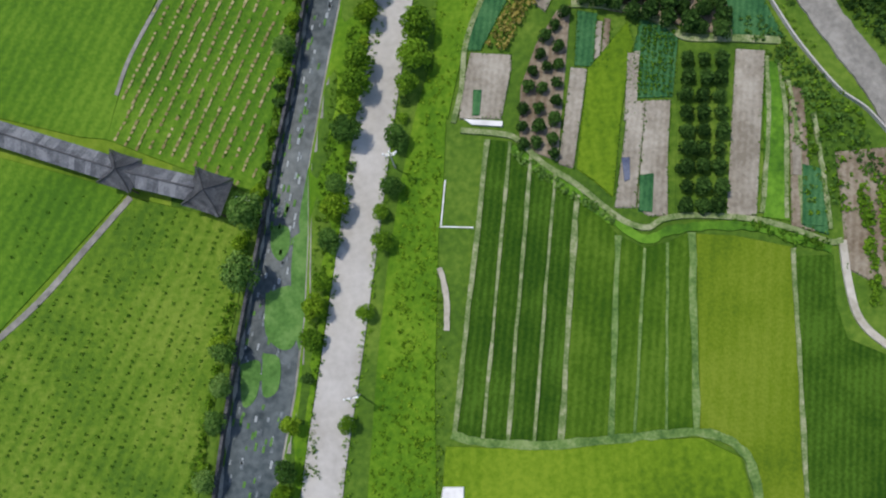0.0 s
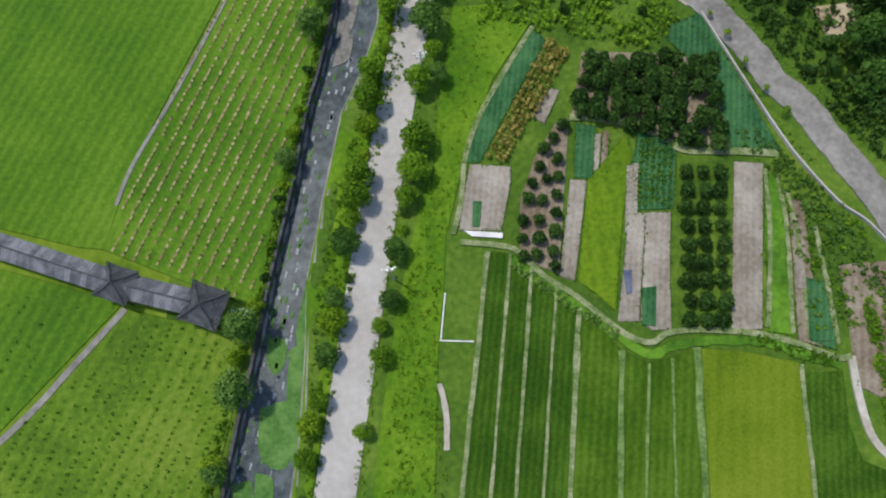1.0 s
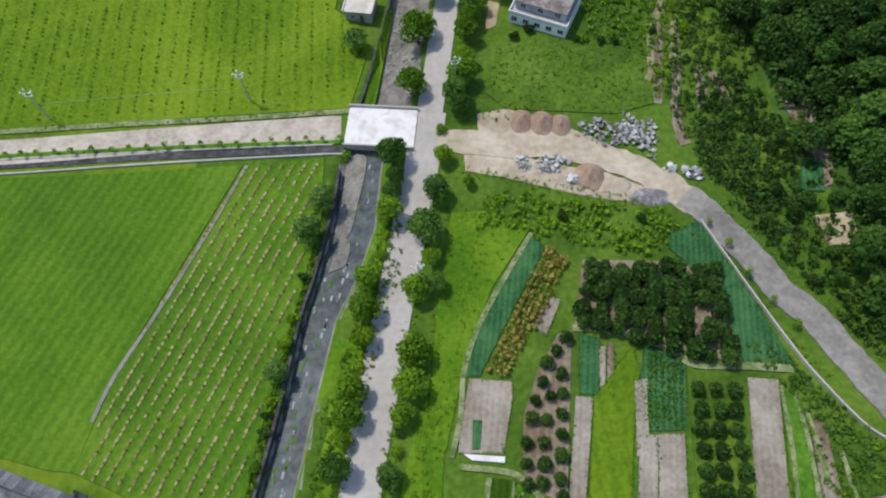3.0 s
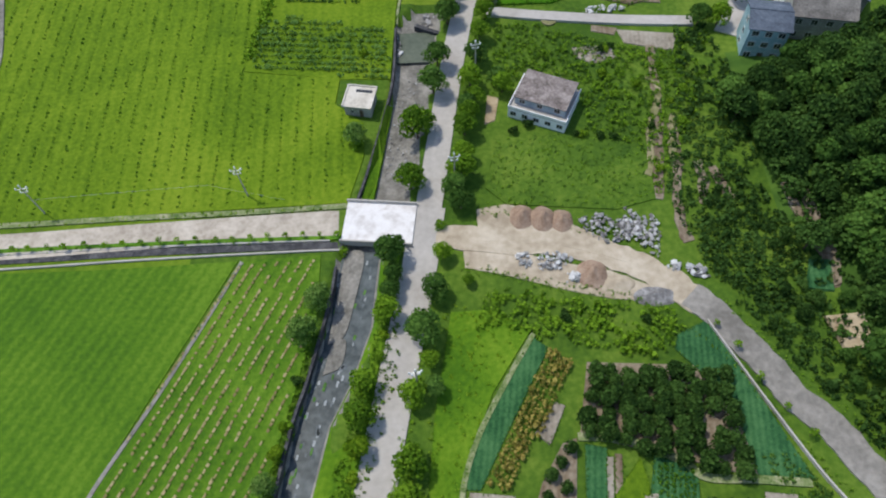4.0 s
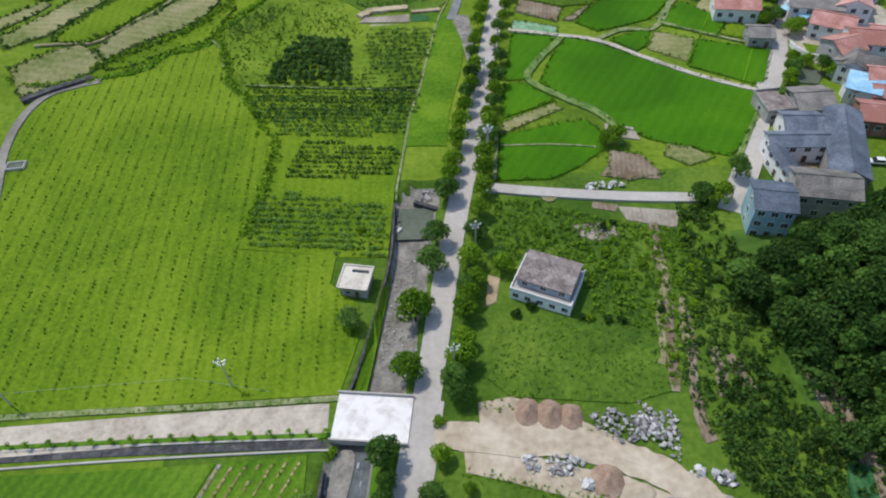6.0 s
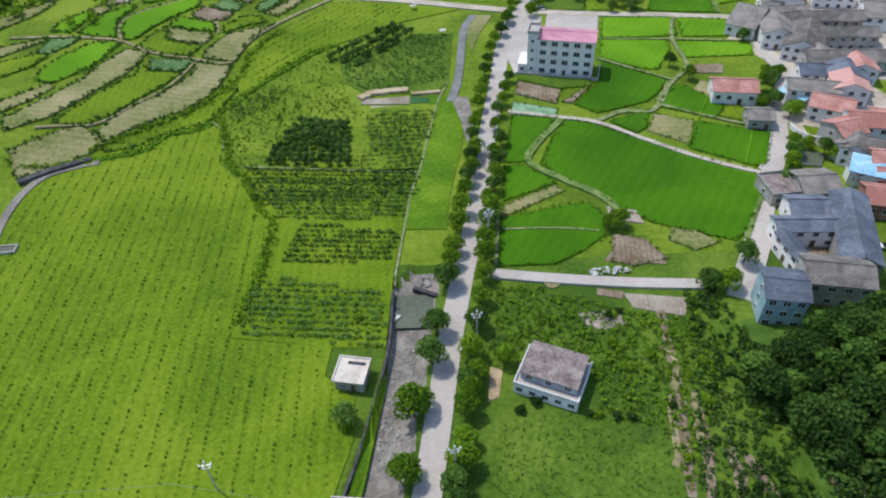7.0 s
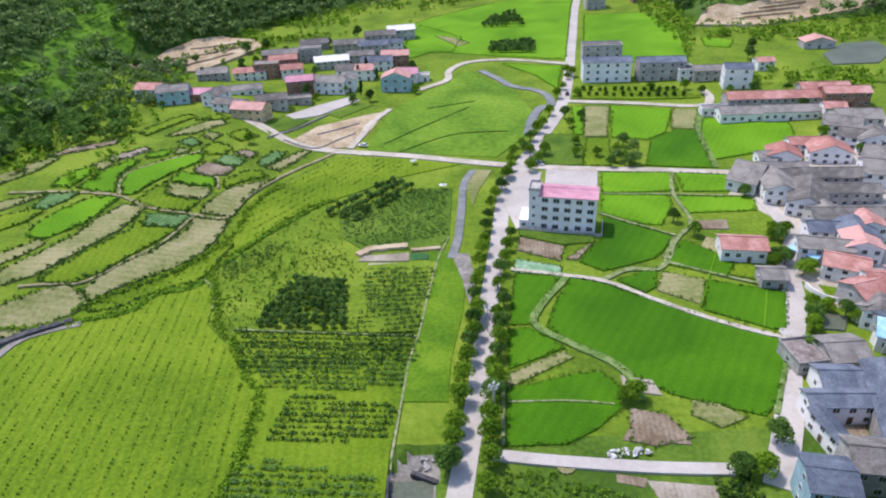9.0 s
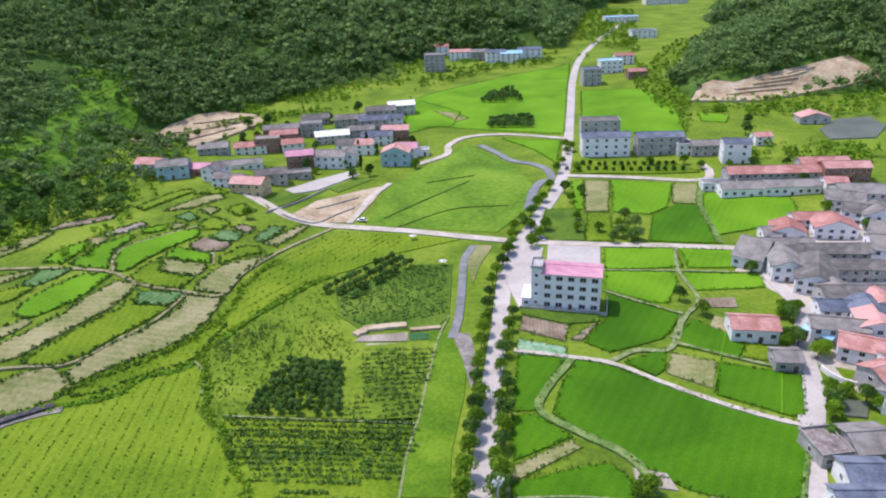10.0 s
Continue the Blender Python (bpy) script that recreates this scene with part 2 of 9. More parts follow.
def patch(name, outline, mat, label, category="field", lift=0.12, step=7.0, group="", kind="", edge=0.35):
    """A level or draped plot of ground with a low edge all round."""
    PLOTS.append(name)
    lift += 0.004 * (len(PLOTS) % 40)
    bm = bmesh.new()
    bm.faces.new([bm.verts.new((x, y, 0)) for x, y in outline])
    bmesh.ops.triangulate(bm, faces=bm.faces[:])
    hs = [ground_height(x, y) for x, y in outline]
    if max(hs) - min(hs) > 0.15:
        for axis in (0, 1):
            vals = [p[axis] for p in outline]
            v = math.ceil(min(vals) / step) * step
            while v < max(vals):
                co, no = [0, 0, 0], [0, 0, 0]
                co[axis], no[axis] = v, 1
                bmesh.ops.bisect_plane(bm, geom=bm.verts[:] + bm.edges[:] + bm.faces[:], plane_co=co, plane_no=no)
                v += step
    bmesh.ops.recalc_face_normals(bm, faces=bm.faces[:])
    if sum(f.normal.z for f in bm.faces) < 0:
        bmesh.ops.reverse_faces(bm, faces=bm.faces[:])
    for v in bm.verts:
        v.co.z = surface(v.co.x, v.co.y) + lift
    rim = [e for e in bm.edges if e.is_boundary]
    mid = np.mean(outline, 0)
    made = bmesh.ops.extrude_edge_only(bm, edges=rim)["geom"]
    for v in made:
        if isinstance(v, bmesh.types.BMVert):
            away = Vector((v.co.x - mid[0], v.co.y - mid[1], 0)).normalized() * min(0.4, edge)
            v.co += away - Vector((0, 0, edge + lift))
    return tagged(part(name, bm, mat), label, category, group, kind)


def smooth_line(pts, per=6):
    """Points of a smooth curve through pts."""
    if len(pts) < 3:
        a, b = pts
        n = max(2, int(math.dist(a, b) / 4))
        return [(a[0] + (b[0] - a[0]) * i / n, a[1] + (b[1] - a[1]) * i / n) for i in range(n + 1)]
    q = [np.array(p, float) for p in pts]
    q = [2 * q[0] - q[1]] + q + [2 * q[-1] - q[-2]]
    out = []
    for i in range(1, len(q) - 2):
        for k in range(per):
            u = k / per
            out.append(0.5 * (2 * q[i] + (q[i + 1] - q[i - 1]) * u + (2 * q[i - 1] - 5 * q[i] + 4 * q[i + 1] - q[i + 2]) * u * u + (3 * q[i] - q[i - 1] - 3 * q[i + 1] + q[i + 2]) * u ** 3))
    return [tuple(p) for p in out] + [tuple(pts[-1])]


def ribbon(name, pts, width, mat, label, category="road", lift=0.16, height=0.5, ragged=0.0, kind="structure", z=None, group=""):
    """A road, path, bank or wall along a smooth line, with a flat top and upright sides."""
    PLOTS.append(name)
    lift += 0.005 * (len(PLOTS) % 23)
    line = smooth_line(pts)
    verts, faces = [], []
    for i, p in enumerate(line):
        a, b = line[max(0, i - 1)], line[min(len(line) - 1, i + 1)]
        d = math.dist(a, b) or 1
        nx, ny = -(b[1] - a[1]) / d, (b[0] - a[0]) / d
        top = (ground_height(*p) if z is None else z) + lift
        wl, wr = (width / 2 * (1 + ragged * noise.noise((p[0] * 0.7, p[1] * 0.7, s))) for s in (1.7, 9.1))
        for s, zz in ((wl, top - height), (wl, top), (-wr, top), (-wr, top - height)):
            verts.append((p[0] + nx * s, p[1] + ny * s, zz))
    for i in range(len(line) - 1):
        for k in range(3):
            a = 4 * i + k
            faces.append((a, a + 1, a + 5, a + 4))
    e = 4 * (len(line) - 1)
    faces += [(3, 2, 1, 0), (e, e + 1, e + 2, e + 3)]
    return tagged(mesh_object(name, verts, faces, mat), label, category, group, kind)


# roads and lanes
ribbon("road", [(-27.5, -60), (-24, -23), (-20.9, -2), (-18, 18), (-15.6, 35), (-12.3, 56), (-9.5, 72), (-6.3, 90), (-4.2, 105)], 6.6, CONCRETE, "pale concrete village road between rows of trees", lift=0.2)
ribbon("road", [(-4.2, 105), (-3.2, 112), (0.8, 140), (4.2, 160), (8.5, 182), (13.2, 214), (20, 255), (25.5, 291)], 5.2, CONCRETE, "pale concrete village road between rows of trees", lift=0.2)
ribbon("road", [(25.0, 289.7), (33.0, 308.6), (47.7, 342.3), (59.0, 369.6), (71.4, 413.5), (91.6, 508.4), (114.2, 612.9), (140.5, 703.9), (193.4, 824.2), (257.8, 955.6)], 5.6, CONCRETE, "pale concrete road running up the valley", lift=0.25)
ribbon("road", [(-19.3, 102.1), (-42.6, 101.3), (-64.0, 100.4), (-85.3, 99.4), (-117.6, 98.6)], 6.0, LANE_BEIGE, "wide pale concrete lane beside a stone drain", lift=0.25)
ribbon("road", [(-2.8, 98.1), (7.6, 96.8), (20.9, 95.4), (30.6, 92.1), (37.8, 87.9), (44.2, 82.1)], 5.6, DIRT, "dusty unpaved track curving past rubble heaps", lift=0.24, ragged=0.25)
ribbon("road", [(42.7, 83.8), (45.7, 80.6), (49.6, 74.8), (53.3, 69.1), (55.3, 64.7)] + [(60.1, 59.2), (64.7, 51.0), (69.0, 43.7), (72.9, 35.0), (75.0, 24.8)], 5.4, GRAVEL_ROAD, "grey gravel track along the wooded slope", lift=0.3, ragged=0.15)
ribbon("lane", [(10.1, 161.6), (23.7, 159.1), (42.2, 156.5), (58.1, 155.1)], 3.0, CONCRETE, "narrow pale concrete lane on a low bank", lift=0.6, height=1.2)
ribbon("road", [(65.2, 150.4), (69.8, 158.3), (75.7, 168.8)] + [(81.0, 180.5), (88.5, 195.1), (96.6, 210.1), (103.3, 228.2), (113.2, 246.1), (115.2, 264.5), (114.2, 278.9), (114.1, 294.2)], 6.0, CONCRETE, "pale concrete street along the village edge", lift=0.3)
ribbon("road", [(179.9, 340.7), (171.8, 335.0), (164.9, 314.3), (160.9, 296.0), (150.5, 283.4)], 5.5, CONCRETE, "pale concrete street between village houses", lift=0.3)
ribbon("lane", [(29.9, 311.0), (11.2, 317.3), (-11.9, 325.4), (-41.0, 333.2), (-61.3, 340.7), (-76.4, 354.8), (-89.6, 368.1), (-111.0, 392.1)], 4.5, PALE_LANE, "pale concrete lane curving to the village", lift=0.4, height=1.0)
ribbon("lane", [(38.6, 309.0), (63.2, 304.4), (92.3, 299.9), (114.5, 295.1)], 4.0, PALE_LANE, "straight pale concrete lane between paddies", lift=0.4, height=1.0)
ribbon("lane", [(66.5, 384.8), (99.4, 377.3), (126.3, 368.4), (134.2, 378.5), (134.8, 391.5)], 4.0, PALE_LANE, "pale concrete lane to the far houses", lift=0.4)
ribbon("lane", [(77.2, 449.2), (45.7, 462.5), (21.8, 461.2), (9.5, 445.5), (7.3, 427.5), (-8.1, 412.7)], 4.0, PALE_LANE, "pale concrete lane bending to the hillside village", lift=0.4)

# river, banks and the weir
def river_surface(name, y0, y1, z, mat, inset_l, inset_r, label):
    verts, faces = [], []
    ys = np.arange(y0, y1 + 0.01, 2.0)
    for y in ys:
        verts += [(table(y, RIVER_Y, RIVER_LEFT) - 0.3 + inset_l, y, z), (table(y, RIVER_Y, RIVER_RIGHT) + 1.0 - inset_r, y, z)]
    faces = [(2 * i, 2 * i + 1, 2 * i + 3, 2 * i + 2) for i in range(len(ys) - 1)]
    return tagged(mesh_object(name, verts, faces, mat), label, "river", kind="structure")


river_surface("water", -60, 96, -1.45, RIVER, 0, 0, "shallow dark grey stream water with ripples")
river_surface("water", 147, 158, -1.3, POND, 0.6, 0.8, "still grey green pool above the weir")
ribbon("retaining_wall", [(l - 0.25, y) for y, l in zip(RIVER_Y[:9], RIVER_LEFT[:9])] + [(-22.6, 84), (-21.8, 92)], 0.5, DARK_STONE, "dark mossy stone river wall", "wall", lift=0.5, height=3.0, z=0.0)
ribbon("retaining_wall", [(-19.3, 104.4), (-17.3, 111.6), (-15.2, 121.4), (-13.4, 130.6), (-11.9, 141.4), (-11.6, 157.1)], 0.5, DARK_STONE, "dark mossy stone river wall", "wall", lift=0.4, height=2.6, z=0.0)
patch("weeds", [(r - 0.5, y) for y, r in zip(RIVER_Y[:12], RIVER_RIGHT[:12])] + [(-8.3, 103), (-12, 80), (-15, 60), (-18, 40), (-21, 20), (-24.5, -2), (-27.5, -23), (-31, -60)], BRIGHT_GRASS, "lush weeds on the river bank", "weeds", kind="structure")

# west of the river
patch("field", [(-56.4, 26.7), (-47.3, 24.4), (-39.0, 22.2), (-36.5, 18.5), (-38.2, 8.1), (-41.2, -5.7), (-43.9, -22.6), (-44.3, -36.8), (-121.7, -36.0), (-123.2, -25.6), (-78.2, 2.9)], TURF_YELLOW, "yellowish green field of small shrub rows")
patch("field", [(-134.1, 51.4), (-80.6, 34.7), (-69.3, 31.5), (-57.6, 27.9), (-79.0, 3.9), (-123.7, -22.0)], TURF, "green field of low crops beside a path")
ribbon("path", [(-57.0, 26.9), (-64.6, 17.9), (-70.9, 10.4), (-78.2, 3.5), (-96.1, -11.8)], 1.1, GRAVEL_ROAD, "narrow grey footpath between two fields", "path", lift=0.2)
patch("field", [(-145.8, 91.7), (-89.2, 93.3), (-66.6, 93.3), (-40.8, 94.1), (-58.3, 52.9), (-61.8, 37.4), (-66.6, 38.0), (-131.1, 55.5)], TURF, "smooth green field sown in slanting rows")
patch("field", [(-39.9, 94.2), (-24.9, 94.9), (-24.6, 81.7), (-26.9, 70.1), (-30.3, 53.2), (-32.9, 39.8), (-33.7, 30.9), (-35.5, 26.7), (-46.9, 31.2), (-61.8, 37.4), (-58.0, 52.8)], TURF, "green field with slanting rows of tan mulch")
ribbon("ditch", [(-39.9, 93.9), (-45.1, 81.1), (-51.7, 66.0), (-58.0, 52.9), (-60.4, 45.3)], 0.7, GRAVEL_ROAD, "narrow grey irrigation ditch", "ditch", lift=0.2)
ribbon("drain", [(-20.9, 97.0), (-41.8, 97.0), (-63.0, 96.8), (-84.1, 96.2), (-116.0, 95.6)], 1.5, DARK_STONE, "dark stone drain beside the lane", "drain", lift=0.17)
ribbon("kerb", [(-23.4, 98.0), (-42.0, 98.1), (-63.3, 97.9), (-84.6, 97.5), (-116.6, 96.8)], 0.3, CONCRETE, "pale concrete kerb of the drain", "kerb", lift=0.4)
ribbon("kerb", [(-21.2, 95.9), (-41.6, 95.6), (-62.5, 95.1), (-83.4, 94.3), (-114.8, 93.5)], 0.35, CONCRETE, "pale concrete kerb of the drain", "kerb", lift=0.4)
ribbon("verge", [(-20.8, 98.6), (-42.1, 98.8), (-63.5, 98.7), (-85.0, 98.4), (-117.1, 97.7)], 0.9, WEEDS, "weedy verge of the lane", "verge", lift=0.3)
ribbon("verge", [(-20.3, 106.0), (-43.3, 105.3), (-65.3, 105.0), (-87.3, 104.4), (-120.3, 103.7)], 1.2, RIDGE, "dry grass verge of the lane", "verge", lift=0.3)
patch("field", [(-143.8, 105.3), (-87.5, 105.1), (-20.3, 106.8), (-17.6, 118.6), (-18.1, 127.7), (-24.6, 133.6), (-24.0, 141.2), (-46.9, 144.7), (-43.9, 155.3), (-42.5, 180.4), (-50.3, 193.6), (-60.5, 207.7)] + [(-64.4, 212.7), (-66.3, 231.2), (-79.8, 235.5), (-102.8, 221.0), (-117.1, 211.6), (-117.9, 193.0), (-110.2, 161.7), (-118.5, 145.7)], SEEDLING, "bright green field of young shrubs in rows")
ribbon("path", [(-47.7, 145.2), (-78.4, 152.0), (-101.9, 157.3)], 0.7, RIDGE, "faint dry path across the field", "path", lift=0.18)
patch("field", [(-46.3, 145.0), (-24.0, 141.2), (-12.5, 140.6), (-11.7, 163.4), (-7.1, 206.3)] + [(-5.5, 204.6), (-20.1, 205.0), (-40.5, 207.3), (-55.3, 208.7), (-55.0, 202.6), (-48.3, 190.3)], SEEDLING, "green plot of shrub rows beside the stream", lift=0.1)
ribbon("retaining_wall", [(-120.0, 205.7), (-114.2, 210.3), (-107.5, 214.3), (-103.1, 216.6)], 2.0, DARK_STONE, "dark stone terrace wall", "wall", lift=1.2, height=3)
ribbon("road", [(-105.0, 140.5), (-106.7, 153.3), (-110.9, 167.6), (-115.7, 183.6), (-117.0, 198.0), (-114.2, 208.5), (-107.1, 213.1), (-100.3, 215.4)], 2.4, GRAVEL_ROAD, "grey stone lane curving along the field", lift=0.5, height=1.5)
ribbon("channel", [(-11.5, 159.6), (-9.4, 180.9)] + [(-8.1, 193.4), (-5.6, 205.7), (-3.2, 223.9), (-0.1, 242.7), (3.6, 255.9)], 0.6, RIDGE, "pale concrete water channel", "channel", lift=0.35)
patch("field", [(-27.4, 240.2), (-0.3, 241.1), (-1.6, 230.7), (-5.1, 205.7), (-20.2, 205.9), (-37.8, 208.4), (-55.5, 209.6), (-63.5, 221.8), (-65.1, 235.6), (-51.4, 237.5), (-36.4, 237.8)], VALLEY_GRASS, "plot of low shrub rows", lift=0.14)
ribbon("hedge_bank", [(-102.8, 216.6), (-94.6, 218.5), (-88.2, 221.5), (-84.6, 228.1), (-74.7, 232.0), (-71.9, 236.1)], 2.4, WEEDS, "overgrown bank below the terraces", "bank", lift=0.3, height=1.5, ragged=0.5)
ribbon("hedge_bank", [(-67.8, 245.0), (-62.8, 256.3), (-55.9, 266.7), (-45.0, 281.7), (-37.7, 287.5)], 1.8, WEEDS, "overgrown bank between plots", "bank", lift=0.3, height=1.5, ragged=0.5)
patch("field", [(-68.2, 246.6), (-57.3, 268.8), (-45.3, 283.9), (-31.9, 291.4), (-15.7, 304.2), (9.9, 314.7), (-16.5, 324.1), (-42.2, 324.0), (-58.3, 299.3), (-67.2, 283.0), (-70.9, 263.0), (-69.6, 248.3)], SEEDLING, "yellow green field in faint rows", lift=0.2)
patch("field", [(-35.3, 276.7), (-6.8, 293.7), (5.8, 292.5), (3.6, 255.9), (-1.1, 248.3), (-24.0, 249.6), (-32.2, 259.0)], MEADOW, "dark green plot of shrubs", lift=0.2)
patch("yard", [(-25.5, 242.8), (-23.7, 245.9), (-9.5, 246.7), (-9.3, 241.8)], DRY_SOIL, "bare pale cleared plot", "yard", lift=0.2, kind="structure")
ribbon("bank", [(-25.5, 246.0), (-22.2, 249.1), (-15.2, 250.5), (-9.9, 250.7)], 2.6, CLAY, "raw brown cut bank above the cleared plot", "bank", lift=0.9, height=1.5, ragged=0.5)
patch("yard", [(-23.1, 239.2), (-1.2, 237.7), (-0.6, 240.2), (-21.6, 241.5)], DRY_SOIL, "bare pale strip of soil", "yard", lift=0.2, kind="structure")
patch("garden_bed", [(-8.7, 242.4), (0.2, 242.3), (0.6, 245.2), (-8.8, 246.6)], TEAL_LEAF, "green garden bed by the cleared plot", "garden bed", lift=0.2)
ribbon("bank", [(-8.8, 247.9), (0.7, 248.8)], 1.6, CLAY, "raw brown cut bank above the garden bed", "bank", lift=0.7, height=1.2, ragged=0.5)
ribbon("path", [(-56.3, 209.7), (-43.5, 207.9), (-28.8, 206.0), (-6.5, 203.2)], 0.6, RIDGE, "narrow pale path below the grove", "path", lift=0.4)
ribbon("path", [(-64.8, 219.3), (-66.8, 228.6), (-71.9, 236.1)], 0.7, RIDGE, "narrow pale path beside the hedge", "path", lift=0.4)
patch("meadow", [(19.2, 444.1), (41.1, 407.9), (47.8, 372.5), (39.1, 341.3), (25.2, 320.3), (-8.4, 327.9), (-29.5, 334.4), (-21.7, 381.1), (-2.1, 411.9), (8.8, 424.2)], LUSH_MEADOW, "wide bright meadow below the hillside village", "meadow", lift=0.25)
patch("building_site", [(-65.0, 341.0), (-55.1, 364.0), (-35.1, 376.4), (-23.6, 381.3), (-30.9, 351.2), (-36.1, 337.5), (-51.1, 337.2)], CLAY, "bare brown building site with low walls", "building site", lift=0.35)
for line in ([(-66.6, 343.3), (-58.4, 337.9), (-51.0, 336.5), (-44.3, 344.8), (-36.1, 353.2)], [(-74.0, 343.7), (-64.5, 358.6), (-56.5, 373.2), (-52.0, 380.0)], [(-53.5, 353.2), (-44.1, 359.6), (-35.5, 365.8)]):
    ribbon("wall", line, 0.4, GREY_STONE_WALL, "low grey unfinished block wall", "wall", lift=0.9, height=1.4)
ribbon("lane", [(-36.9, 335.8), (-32.9, 351.4), (-30.1, 365.2), (-21.8, 384.3)], 3.0, PALE_LANE, "pale dirt lane along the building site", lift=0.5)
patch("garden_bed", [(-80.3, 361.2), (-72.9, 375.5), (-60.3, 372.1), (-67.0, 357.9), (-74.0, 349.5)], MEADOW, "weedy green plot beside the lane", "garden bed", lift=0.35)
patch("garden_bed", [(-52.1, 380.8), (-36.7, 395.5), (-30.7, 392.1), (-45.8, 374.6)], MEADOW, "weedy green plot beside the yard", "garden bed", lift=0.35)
for line in ([(-22.1, 339.7), (-2.3, 361.9), (17.3, 382.7)], [(-3.6, 382.9), (20.6, 390.7)], [(-16.7, 328.8), (7.7, 346.8), (33.0, 348.6)]):
    ribbon("path", line, 0.8, MEADOW, "grassy footpath across the meadow", "path", lift=0.55)
patch("yard", [(-71.8, 376.7), (-59.5, 393.9), (-43.0, 406.1), (-38.2, 399.2), (-56.7, 378.8), (-67.0, 372.3)], CONCRETE, "pale concrete village yard", "yard", lift=0.5, kind="structure")

TERRACES, GARDENS, PADDIES = [], [], []
